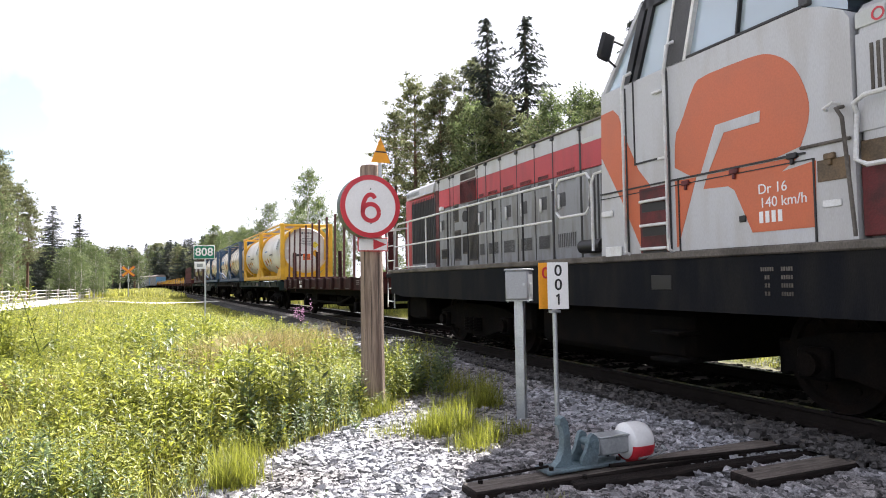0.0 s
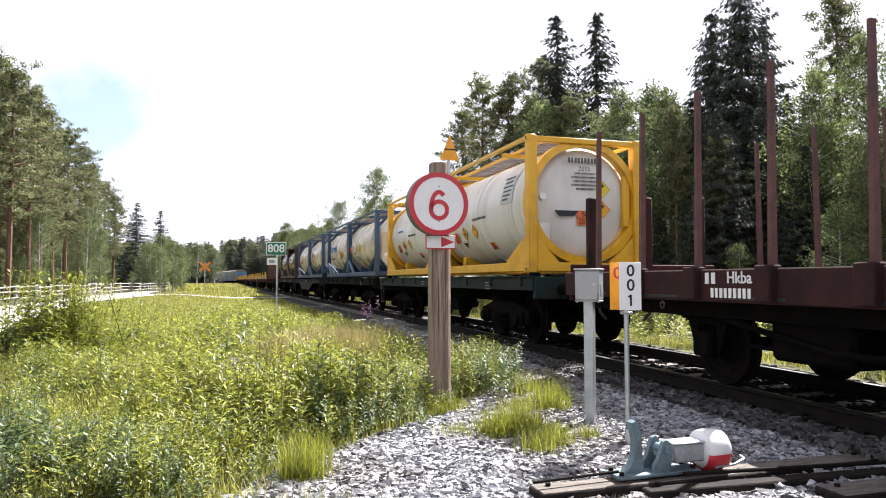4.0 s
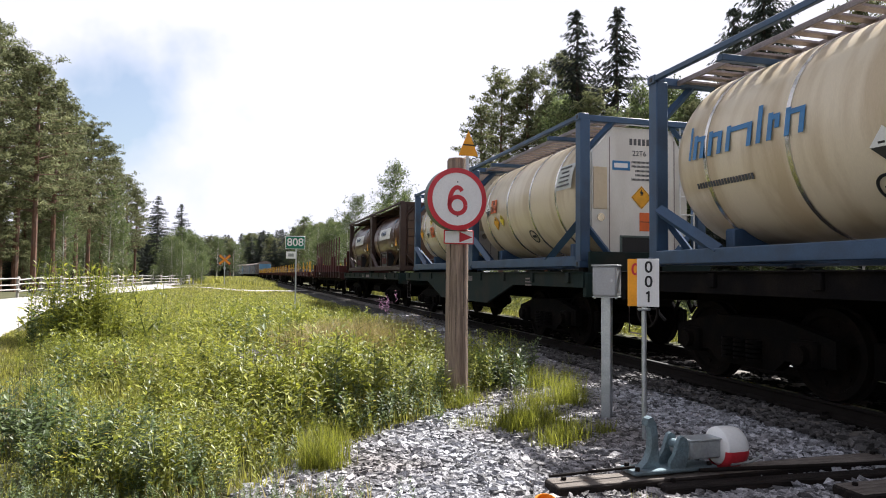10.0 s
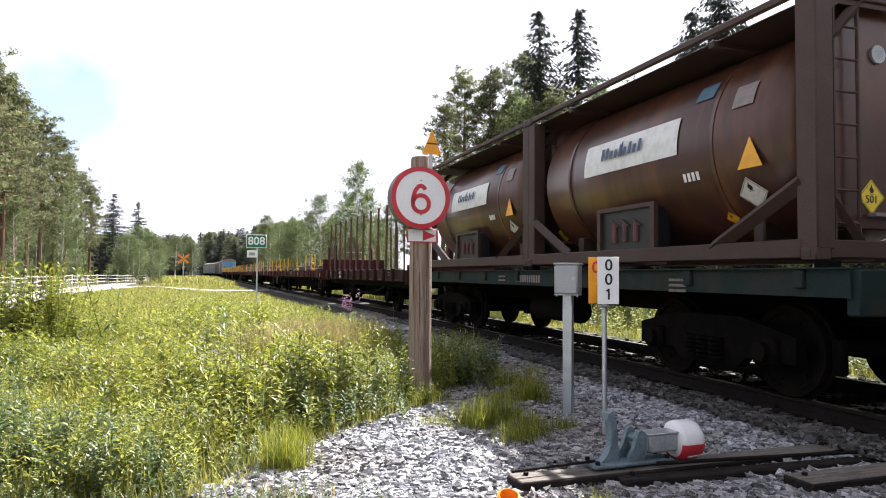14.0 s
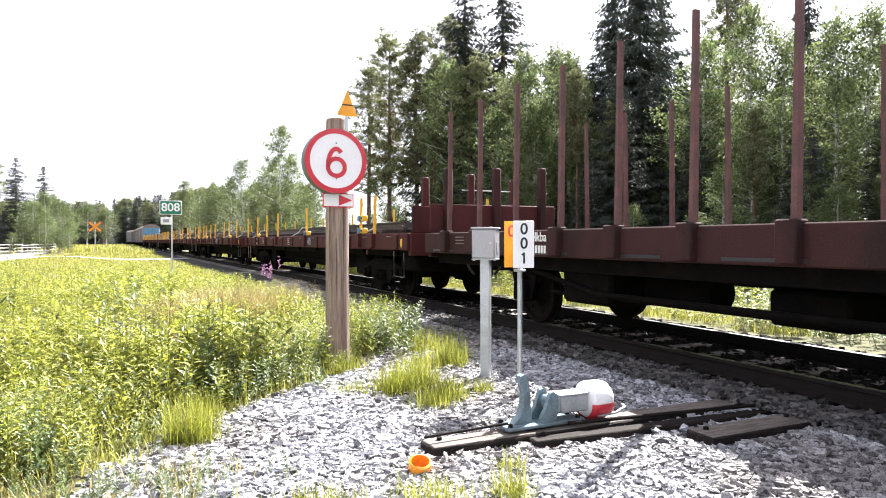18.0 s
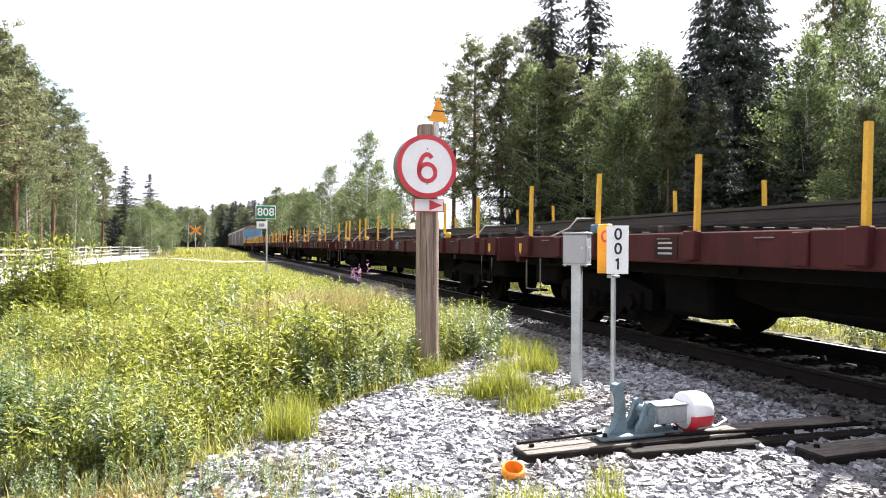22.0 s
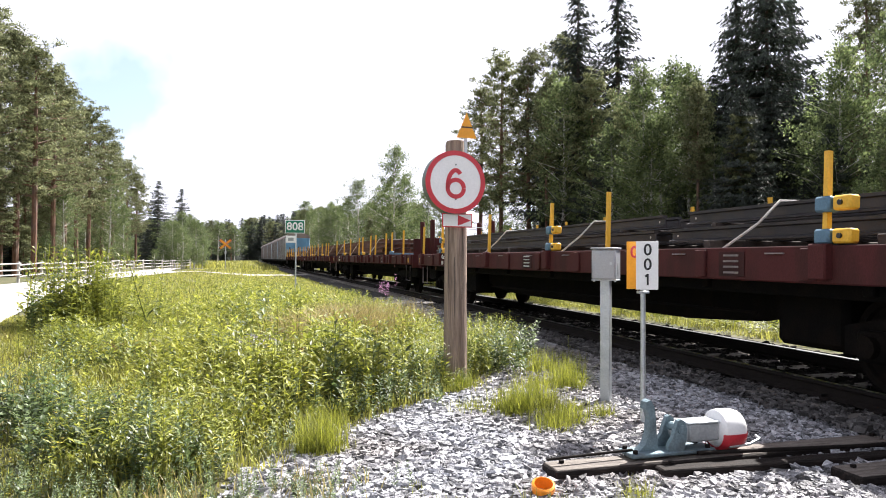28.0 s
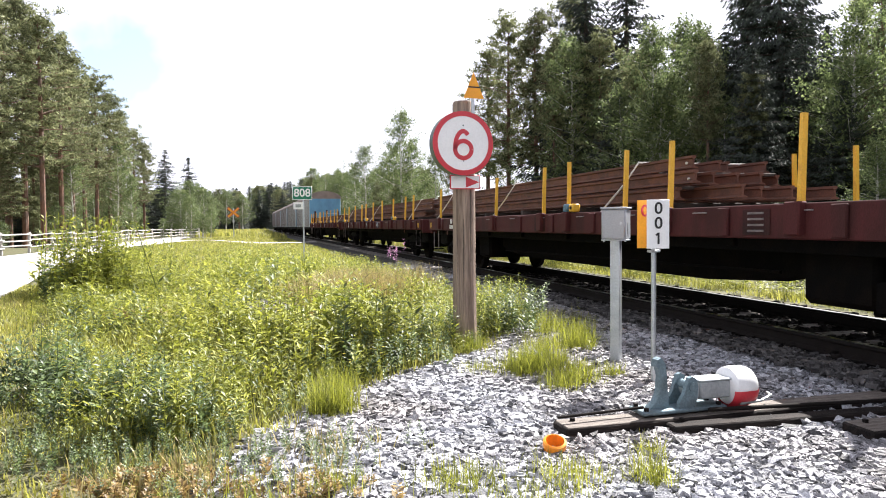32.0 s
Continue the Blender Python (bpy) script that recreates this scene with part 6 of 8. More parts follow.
                put_diamond(1.0, 1.53, 0.17, "plac_yellow", "505")
                put_corr(1.42, 1.18, 0.18)
                put_diamond(2.22, 1.19, 0.20, "plac_amber")
        put_panel(-2.25, 1.62, 0.62, 0.46, [0.46, 0.30, 0.40, 0.40, 0.5])
        if q0 < 50:
            put_words("HYDROGEN PEROXIDE", 1.18, 0.87, 0.072)
            put_words("AQUEOUS SOLUTION", 1.18, 0.76, 0.072)
        x, a = side(-0.1, 0.66)
        part("ring_mark", Geo().ring([(0.13, -0.003), (0.16, -0.003), (0.16, 0.003), (0.13, 0.003)], 28, "y").box(-0.08, 0.08, -0.004, 0.004, -0.03, 0.03, 0.01), "black", t, "round black mark", at=pose(x - 0.006, -0.42, 0.66, 0, 0, -90) @ pose(0, 0, 0, -a, 0, 0))
    else:
        x, a = side(0.5, 1.56)
        put_panel(0.05, 1.52, 2.15, 0.46, [], "handrail")
        n = part("brand_shape", Geo().box(-0.02, 0.02, -0.004, 0.002, -0.10, 0.10, 0.004), "plate_blue", t, "grey-blue brand shapes", at=pose(x - 0.035, 0.12, 1.56, 0, 0, -90) @ pose(0, 0, 0, -a, 0, 0))
        for k, h in enumerate((0.17, 0.17, 0.12, 0.12, 0.17, 0.12, 0.17, 0.12, 0.17)):
            part("brand_bar", Geo().box(-0.5 + k * 0.11, -0.44 + k * 0.11, -0.004, 0.002, -0.10, -0.10 + h, 0.01), "plate_blue", n)
        part("recess_frame", Geo().box(-0.55, 0.55, -0.03, 0.03, 0.30, 0.36).box(-0.55, 0.55, -0.03, 0.03, -0.36, -0.30).box(-0.55, -0.48, -0.03, 0.03, -0.30, 0.30).box(0.48, 0.55, -0.03, 0.03, -0.30, 0.30), "frame_brown", t, "brown frame of the valve recess", at=pose(-1.16, 0.08, 0.44, 0, 0, -90) @ Matrix.Diagonal((1.22, 1, 0.95, 1)))
        # black fill takes the place of shade inside the valve recess
        part("recess", Geo().box(-0.48, 0.48, -0.005, 0.25, -0.30, 0.30), "black", t, "black block standing for the shaded valve recess", at=pose(-1.14, 0.08, 0.44, 0, 0, -90) @ Matrix.Diagonal((1.22, 1, 0.95, 1)))
        for o in (-0.35, -0.1, 0.15):
            part("valve", Geo().cyl((-1.155, 0.18 + o, 0.30), (-1.155, 0.18 + o, 0.55), 0.04, n=10).tube([(-1.165, 0.18 + o - 0.1, 0.50), (-1.165, 0.18 + o + 0.12, 0.62)], 0.010), "stake_brown", t)
        put_panel(-1.36, 1.97, 0.30, 0.22, [], "clamp_blue")
        put_panel(-2.05, 1.76, 0.30, 0.26, [], "walk_mesh")
        put_diamond(-2.05, 0.72, 0.20, "strap")
        put_diamond(-1.55, 0.50, 0.10, "plac_amber")
        part("warning_triangle", Geo().prism([(-0.17, -0.14), (0.17, -0.14), (0.0, 0.18)], "y", -0.006, 0.0), "plac_amber", t, at=pose(side(0, 1.35)[0] - 0.01, -2.2, 1.10, 0, 0, -90))
        put_bars(-1.23, 1.0, [0.30], "white", 0.10, 0.1)
    MOVING.append((t, q0 + hy, 1.357, 0.0))


def covered_van(q0, q1):
    L, half = q1 - q0, (q1 - q0) / 2
    t = thing("covered_wagon", "long pale covered wagon with blue end and rusty roof", "wagon", "covered wagons")
    part("body", Geo().box(-1.42, 1.42, -half + 0.05, half - 0.05, 1.02, 3.62, 0.03), "van_side", t, "pale grey body")
    roof = [(1.50 * math.cos(a), 3.60 + 0.70 * math.sin(a)) for a in [math.pi * k / 12 for k in range(13)]]
    part("roof", Geo().prism(roof, "y", -half - 0.02, half + 0.02), "van_roof", t, "curved rusty roof")
    for e in (-1, 1):
        w = part("end_wall", Geo().box(-1.40, 1.40, e * half - 0.05, e * half + 0.02, 1.05, 3.60, 0.02), "van_blue", t, "blue end wall")
        for x in (-0.95, -0.32, 0.32, 0.95):
            part("end_post", Geo().box(x - 0.05, x + 0.05, e * (half + 0.045) - 0.03, e * (half + 0.045) + 0.03, 1.05, 3.6, 0.01), "van_blue", w)
    for s in (-1, 1):
        for k in range(int(L // 1.2)):
            y = -half + 0.6 + 1.2 * k
            part("side_rib", Geo().box(s * 1.45 - 0.025, s * 1.45 + 0.025, y - 0.04, y + 0.04, 1.05, 3.58, 0.01), "walk_mesh", t)
        part("sole_bar", Geo().box(s * 1.36 - 0.05, s * 1.36 + 0.05, -half, half, 0.80, 1.02, 0.01), "black_wagon", t)
    for e in (-1, 1):
        bogie(t, e * (half - 2.4), 2.0)
    buffers(t, half)
    MOVING.append((t, (q0 + q1) / 2, 0.0, 0.0))


def locomotive():
    """Diesel engine; Q(q) turns a place along the train into its own y."""
    mid = 6.7

    def Q(q):
        return q - mid

    t = thing("diesel_locomotive", "grey, red and orange diesel locomotive with dirty dark frame", "locomotive")
    part("frame_skirt", Geo().prism([(Q(-1.4), 1.40), (Q(15.05), 1.40), (Q(15.05), 0.95), (Q(14.2), 0.88), (Q(-0.6), 0.88), (Q(-1.4), 0.95)], "x", -1.50, 1.50), "loco_skirt", t, "dark dirty frame skirt")
    part("walkway_sill", Geo().box(-1.53, 1.53, Q(-1.5), Q(15.15), 1.402, 1.48, 0.015), "loco_sill", t, "dirty walkway edge")
    part("rear_platform", Geo().box(-1.45, 1.45, Q(15.05), Q(15.62), 1.30, 1.40, 0.02).box(-1.4, 1.4, Q(15.05), Q(15.3), 0.75, 1.30, 0.02), "loco_skirt", t)
    part("skirt_slot", Geo().box(-1.506, -1.499, Q(5.62), Q(5.93), 1.09, 1.24, 0.02), "black", t)
    # long hood
    h = part("long_hood", Geo().box(-1.0, 1.0, Q(6.6), Q(15.35), 1.48, 2.71, 0.02), "loco_hood", t, "grey engine hood with access doors")
    part("red_band", Geo().box(-1.003, 1.003, Q(6.6), Q(14.93), 2.71, 3.09, 0.006), "loco_red", h, "red hood band")
    part("hood_top", Geo().prism([(-1.002, 3.09), (1.002, 3.09), (1.002, 3.33), (0.93, 3.38), (-0.93, 3.38), (-1.002, 3.33)], "y", Q(6.6), Q(13.42)), "loco_grey", h, "pale hood roof")
    part("roof_edge", Geo().box(-1.03, -0.99, Q(6.7), Q(13.4), 3.315, 3.345, 0.01), "loco_sill", h)
    part("roof_number_plate", Geo().box(-1.006, -0.999, Q(7.40), Q(7.90), 3.06, 3.13, 0.003), "sticker", h)
    part("end_corner", Geo().box(-1.006, 1.006, Q(14.95), Q(15.36), 1.5, 3.12, 0.02), "loco_red", h, "faded red rear corner")
    part("radiator_jamb", Geo().box(-1.012, -0.95, Q(13.22), Q(13.44), 1.50, 3.12, 0.008), "red_and_shade", h, "dark red radiator jamb")
    g = part("radiator", Geo().box(-1.008, -0.95, Q(13.42), Q(14.90), 1.60, 3.06, 0.01), "grille", h, "dark radiator opening")
    part("radiator_hood", Geo().box(-1.02, -0.95, Q(13.40), Q(13.46), 1.55, 3.09, 0.008), "black", h)
    for k in range(14):
        y = Q(13.52) + 0.104 * k
        part("radiator_bar", Geo().box(-1.022, -1.006, y - 0.007, y + 0.007, 1.62, 3.04), "grille_bar", g)
    part("radiator_lintel", Geo().box(-1.012, -0.95, Q(13.46), Q(14.95), 2.98, 3.10, 0.01), "loco_red", h, "red strip over the radiator")
    part("radiator_cap", Geo().prism([(-1.06, 3.10), (0.95, 3.10), (0.95, 3.34), (-0.98, 3.34), (-1.04, 3.28)], "y", Q(13.42), Q(15.15)), "loco_grey", h)
    bars(h, -1.054, Q(14.70), 3.19, [0.85], "weight_grey", 0.09, 0.1, name="maker_bar")
    part("louvre_panel", Geo().box(-1.012, -1.0, Q(11.36), Q(12.10), 2.70, 3.12, 0.004), "red_and_shade", h, "dark red louvre panel")
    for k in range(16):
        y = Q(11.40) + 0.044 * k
        part("louvre", Geo().box(-1.024, -1.010, y - 0.008, y + 0.008, 2.72, 3.08), "red_and_shade", h)
        part("louvre", Geo().box(-1.012, -0.999, y - 0.012, y + 0.012, 3.14, 3.27), "loco_sill", h)
    for q, w in ((7.95, 0.022), (8.67, 0.009), (9.21, 0.009), (9.79, 0.009), (10.38, 0.009), (10.95, 0.009), (11.31, 0.016), (12.45, 0.007), (12.62, 0.008), (13.22, 0.012)):
        part("door_seam", Geo().box(-1.006, -0.999, Q(q) - w, Q(q) + w, 1.50, 3.30), "black", h)
        part("seam_hook", Geo().box(-1.035, -1.0, Q(q) - 0.05, Q(q) + 0.03, 3.26, 3.31, 0.008), "black", h)
    for q in (8.45, 8.97, 9.57, 10.12, 10.68, 11.18, 13.05):
        # dark plate colours in the shade of the hollow behind the handle
        k = part("door_latch", Geo().box(-1.006, -0.999, Q(q) - 0.10, Q(q) + 0.08, 2.26, 2.46, 0.03), "grille_bar", h, "latch with its hollow painted as a dark plate")
        part("latch_handle", Geo().box(-1.04, -1.004, Q(q) + 0.02, Q(q) + 0.06, 2.22, 2.44, 0.012), "handrail", k)
    for q0, q1 in ((8.05, 8.60), (8.75, 9.15), (9.28, 9.72), (9.86, 10.32), (10.45, 10.90), (11.0, 11.27)):
        for z0, z1, n, mt in ((1.66, 1.88, 10, "loco_sill"), (2.60, 2.70, 10, "loco_sill"), (2.715, 2.79, 10, "red_and_shade")):
            v = part("vent", Geo().box(-1.007, -0.999, Q(q0) + 0.03, Q(q1) - 0.03, z0, z1, 0.003), "loco_hood" if mt == "loco_sill" else "loco_red", h)
            for i in range(n):
                y = Q(q0) + 0.06 + (q1 - q0 - 0.12) * i / (n - 1)
                part("vent_slit", Geo().box(-1.012, -1.006, y - 0.011, y + 0.011, z0 + 0.012, z1 - 0.012), "grille_bar" if mt == "loco_sill" else "red_and_shade", v)
    for q0, q1, z0, z1 in ((11.34, 11.72, 1.58, 2.68), (11.76, 12.02, 1.72, 2.12), (12.10, 12.40, 1.60, 2.20), (12.20, 12.40, 2.36, 2.72), (12.72, 13.12, 1.66, 1.86)):
        v = part("vent", Geo().box(-1.008, -0.999, Q(q0), Q(q1), z0, z1, 0.003), "loco_sill", h)
        n = int((q1 - q0) / 0.05)
        for i in range(n):
            y = Q(q0) + 0.03 + 0.05 * i
            part("vent_slit", Geo().box(-1.014, -1.007, y - 0.012, y + 0.012, z0 + 0.03, z1 - 0.03), "grille", v)
    for k in range(4):
        part("air_slot", Geo().box(-1.008, -0.999, Q(7.36 + 0.085 * k), Q(7.40 + 0.085 * k), 1.60, 2.62, 0.004), "black", h, "tall black air slot")
    part("air_receiver", Geo().cyl((-1.10, Q(7.32), 1.64), (-1.10, Q(7.80), 1.64), 0.09, n=16), "black", h, "small black air tank")
    part("round_vent", Geo().cyl((-1.0, Q(11.88), 2.44), (-1.02, Q(11.88), 2.44), 0.11, n=24), "grille", h)
    part("fresh_red_panel", Geo().box(-1.009, -1.0, Q(12.66), Q(13.2), 2.72, 3.08, 0.004), "red", h, "fresher red panel")
    part("hood_lamp", Geo().box(-1.06, -1.0, Q(12.95), Q(13.10), 2.66, 2.74, 0.01), "white", h)
    # short hood and cab
    sh = part("short_hood", Geo().box(-1.47, 1.47, Q(-1.0), Q(3.57), 1.48, 3.25, 0.05), "loco_grey", t, "pale short hood")
    part("dirt_band", Geo().box(-1.474, 1.474, Q(-1.0), Q(3.56), 2.02, 2.22, 0.01), "loco_brown", sh, "oily brown ledge")
    part("short_hood_band", Geo().box(-1.474, 1.474, Q(-1.0), Q(3.56), 1.50, 2.02, 0.01), "red_and_shade", sh, "dark red lower band")
    part("hood_door", Geo().box(-1.478, -1.468, Q(2.6), Q(3.56), 2.28, 3.02, 0.01), "loco_grey", sh)
    for k in range(6):
        part("vent_slit", Geo().box(-1.486, -1.474, Q(3.43) - 0.05 * k - 0.012, Q(3.43) - 0.05 * k + 0.012, 2.56, 2.92), "loco_sill", sh)
    part("print_plate", Geo().box(-1.482, -1.472, Q(3.32), Q(3.55), 3.06, 3.18, 0.003), "sticker", sh)
    part("round_mark", Geo().ring([(0.035, -1.480), (0.05, -1.480), (0.05, -1.486), (0.035, -1.486)], 18, "x", (0, Q(3.37), 3.12)), "red", sh)
    body = [(Q(3.58), 1.42), (Q(6.81), 1.42), (Q(6.73), 3.39), (Q(3.98), 3.39), (Q(3.82), 3.34), (Q(3.63), 3.24), (Q(3.58), 3.16)]
    c = part("cab", Geo().prism(body, "x", -1.50, 1.50), "loco_grey", t, "pale grey cab with big orange painted shapes")
    part("cab_roof", Geo().prism([(Q(3.1), 4.22), (Q(5.92), 4.22), (Q(5.86), 4.32), (Q(5.5), 4.40), (Q(3.5), 4.40), (Q(3.1), 4.32)], "x", -1.46, 1.46), "loco_hood", c, "cab roof")
    for s in (-1, 1):
        x0, x1 = (s * 1.47 - 0.03, s * 1.47 + 0.03)
        part("window_post", Geo().prism([(Q(6.73), 3.38), (Q(6.66), 3.38), (Q(5.90), 4.22), (Q(5.97), 4.22)], "x", x0, x1), "loco_grey", c)
        for q, w in ((6.26, 0.05), (6.12, 0.04)):
            part("window_post", Geo().prism([(Q(q + w), 3.38), (Q(q - w), 3.38), (Q(q - 0.36 - w), 4.22), (Q(q - 0.36 + w), 4.22)], "x", x0, x1), "black", c, "dark window post")
        part("window_post", Geo().prism([(Q(5.62), 3.38), (Q(5.34), 3.38), (Q(5.10), 4.22), (Q(5.40), 4.22)], "x", x0, x1), "grille_bar", c, "wide dark door pillar")
        part("window_trim", Geo().prism([(Q(5.35), 3.38), (Q(5.31), 3.38), (Q(5.07), 4.22), (Q(5.11), 4.22)], "x", x0 - 0.012, x1 + 0.012), "handrail", c)
        part("window_trim", Geo().prism([(Q(5.64), 3.38), (Q(5.61), 3.38), (Q(5.38), 4.22), (Q(5.41), 4.22)], "x", x0 - 0.012, x1 + 0.012), "handrail", c)
        part("window_divider", Geo().prism([(Q(4.69), 3.38), (Q(4.67), 3.38), (Q(4.53), 4.22), (Q(4.55), 4.22)], "x", x0, x1), "black", c)
        part("window_gasket", Geo().box(x0 - 0.006, x1 + 0.006, Q(3.98), Q(5.34), 3.385, 3.415, 0.006), "black", c)
        part("window_post", Geo().box(x0, x1, Q(3.92), Q(4.02), 3.40, 4.22, 0.01), "grille_bar", c)
        part("window_head", Geo().box(x0, x1, Q(3.5), Q(5.95), 4.10, 4.22, 0.01), "black", c)
        part("side_glass", Geo().prism([(Q(6.66), 3.40), (Q(3.98), 3.395), (Q(3.82), 3.345), (Q(3.62), 3.245), (Q(3.60), 4.20), (Q(5.90), 4.20)], "x", s * 1.455 - 0.004, s * 1.455 + 0.004), "glass", c, "cab side glass, sky reflection in its colour")
    part("windscreen", Geo().prism([(Q(6.64), 3.40), (Q(6.62), 3.40), (Q(5.86), 4.21), (Q(5.88), 4.21)], "x", -1.4, 1.4), "glass", c)
    part("cab_back", Geo().box(-1.4, 1.4, Q(3.40), Q(3.48), 3.38, 4.22, 0.01), "loco_hood", c)
    part("console", Geo().box(-1.2, 1.2, Q(5.6), Q(6.3), 3.38, 3.55, 0.04), "black", c)
    part("driver_seat", Geo().box(-0.9, -0.4, Q(4.6), Q(4.7), 3.38, 3.95, 0.05), "black", c)

    def paint(poly, mat, name, dx=0.0, soft=0):
        for k in range(soft):        # round the corners
            poly = [((1 - w) * p[0] + w * q[0], (1 - w) * p[1] + w * q[1]) for p, q in zip(poly, poly[1:] + poly[:1]) for w in ((0.15, 0.85) if math.dist(p, q) > 0.6 else (0.25, 0.75))]
        part(name, Geo().prism([(Q(a), b) for a, b in poly], "x", -1.5035 - dx, -1.5005 - dx), mat, c)

    paint([(5.52, 2.215), (5.50, 2.66), (5.41, 2.75), (5.23, 3.08), (5.13, 3.15), (4.63, 3.155), (4.41, 3.145), (4.29, 3.11), (4.15, 3.02), (4.05, 2.90), (3.97, 2.71), (3.945, 2.57), (3.97, 2.42), (4.07, 2.215)], "loco_orange", "orange_shape", 0.0, 1)
    paint([(5.52, 2.19), (5.22, 2.19), (5.50, 1.52), (5.52, 1.52)], "loco_orange", "orange_shape")
    paint([(5.07, 2.19), (5.13, 2.06), (4.82, 2.045), (4.75, 2.0), (4.56, 1.60), (3.93, 1.60), (3.91, 2.13), (4.23, 2.09), (4.06, 2.19)], "loco_orange", "orange_shape")
    paint([(6.74, 3.15), (6.51, 3.16), (6.41, 3.07), (6.32, 2.83), (6.09, 2.40), (5.90, 2.20), (6.00, 1.54), (6.08, 1.54), (6.40, 2.10), (6.76, 2.65)], "loco_orange", "orange_shape")
    paint([(4.95, 2.64), (4.43, 2.655), (4.44, 2.555), (4.85, 2.55), (5.06, 2.205), (5.16, 2.205)], "loco_grey", "pale_stroke", 0.004)
    part("body_seam", Geo().box(-1.512, -1.499, Q(4.0), Q(6.79), 2.196, 2.214), "black", c)
    part("body_seam", Geo().box(-1.509, -1.499, Q(3.93), Q(6.79), 2.142, 2.152), "black", c)
    part("body_seam", Geo().box(-1.520, -1.499, Q(3.60), Q(4.05), 2.235, 2.262, 0.008), "loco_sill", c)
    for q, z0, z1 in ((3.93, 1.47, 2.15), (5.47, 1.45, 2.2), (5.60, 2.2, 3.38), (6.14, 2.45, 3.38)):
        part("panel_seam", Geo().box(-1.510, -1.499, Q(q) - 0.008, Q(q) + 0.008, z0, z1), "black", c)
    part("panel_seam", Geo().box(-1.508, -1.499, Q(3.93), Q(5.47), 1.468, 1.480), "black", c)
    part("door_sill", Geo().box(-1.51, -1.499, Q(5.6), Q(6.14), 2.455, 2.475), "black", c)
    part("oil_patch", Geo().box(-1.5065, -1.5, Q(3.62), Q(3.90), 1.95, 2.12, 0.003), "loco_brown", c)
    # flat dark panel and black strips paint the shade of a step recess
    st = part("step_recess", Geo().box(-1.509, -1.499, Q(5.62), Q(6.08), 1.48, 2.18, 0.01), "red_and_shade", c, "dark red panel standing for the shaded step recess")
    for z in (1.51, 1.76, 2.02):
        part("step_tread", Geo().box(-1.545, -1.505, Q(5.64), Q(6.06), z, z + 0.03, 0.008), "handrail", st)
        part("step_shade", Geo().box(-1.512, -1.505, Q(5.66), Q(6.04), z - 0.10, z - 0.005), "black", st)
    for q, top in ((5.56, 3.62), (6.25, 3.5)):
        part("handrail", Geo().tube([(-1.50, Q(q) - 0.08, top), (-1.57, Q(q) - 0.05, top - 0.04), (-1.575, Q(q), 3.3), (-1.575, Q(q), 1.6), (-1.57, Q(q), 1.5), (-1.5, Q(q), 1.47)], 0.018, 8), "handrail", t, "long vertical handrail")
        part("handrail_shank", Geo().cyl((-1.50, Q(q) + 0.035, 3.35), (-1.51, Q(q) + 0.035, 1.5), 0.012, n=6), "black", t)
    part("handrail", Geo().tube([(-1.50, Q(3.66), 2.50), (-1.58, Q(3.66), 2.48), (-1.585, Q(3.61), 2.40), (-1.585, Q(3.54), 1.50)], 0.015, 8), "loco_sill", t, "dirty grab rail")
    part("grab_iron", Geo().tube([(-1.50, Q(3.80), 2.50), (-1.55, Q(3.79), 2.51), (-1.55, Q(3.71), 2.54), (-1.50, Q(3.69), 2.53)], 0.012, 6), "handrail", t)
    part("loop_rail", Geo().tube([(-1.50, Q(3.55), 2.42), (-1.55, Q(3.54), 2.49), (-1.55, Q(3.45), 2.535), (-1.55, Q(2.2), 2.535), (-1.55, Q(2.1), 2.45), (-1.55, Q(2.1), 2.1), (-1.55, Q(2.2), 2.02), (-1.55, Q(3.45), 2.02), (-1.55, Q(3.54), 2.07), (-1.50, Q(3.55), 2.42)], 0.019, 8), "handrail", t)
    for q, z, mt in ((4.74, 2.17, "red_and_shade"), (5.36, 2.15, "red_and_shade"), (4.12, 2.20, "black"), (3.78, 2.14, "loco_brown")):
        part("hinge", Geo().box(-1.53, -1.50, Q(q) - 0.05, Q(q) + 0.05, z - 0.025, z + 0.025, 0.008).box(-1.525, -1.50, Q(q) - 0.015, Q(q) + 0.02, z - 0.07, z - 0.02, 0.006), mt, c)
    part("door_handle", Geo().box(-1.54, -1.50, Q(5.66), Q(5.80), 3.15, 3.18, 0.008), "handrail", c)
    part("door_handle", Geo().box(-1.54, -1.50, Q(5.62), Q(5.74), 2.44, 2.47, 0.008), "handrail", c)
    part("socket", Geo().box(-1.52, -1.50, Q(4.62), Q(4.70), 1.70, 1.76, 0.01), "black", c)
    part("tread_mark", Geo().box(-1.512, -1.50, Q(3.70), Q(3.86), 1.745, 1.80, 0.004), "handrail", c)
    part("corner_box", Geo().box(-1.53, -1.50, Q(6.55), Q(6.76), 1.93, 2.0, 0.01).box(-1.53, -1.50, Q(6.40), Q(6.70), 1.46, 1.58, 0.01), "handrail", c)
    mr = part("mirror", Geo().box(-0.09, 0.09, -0.035, 0.035, -0.17, 0.17, 0.034), "black", t, "black cab mirror", at=pose(-1.70, Q(6.34), 3.83, 0, 18, 0))
    part("mirror_arm", Geo().tube([(0.02, 0.0, 0.10), (0.20, -0.05, 0.08)], 0.014).tube([(0.02, 0.0, -0.12), (0.20, 0.02, -0.16)], 0.014), "black", mr)
    words("Dr 16", 0.125, "white", t, -1.5045, Q(4.335), 1.965)
    words("140 km/h", 0.125, "white", t, -1.5045, Q(4.235), 1.845)
    bars(t, -1.5045, Q(4.35), 1.725, [0.26], "white", 0.10, 0.1, name="number_bar")
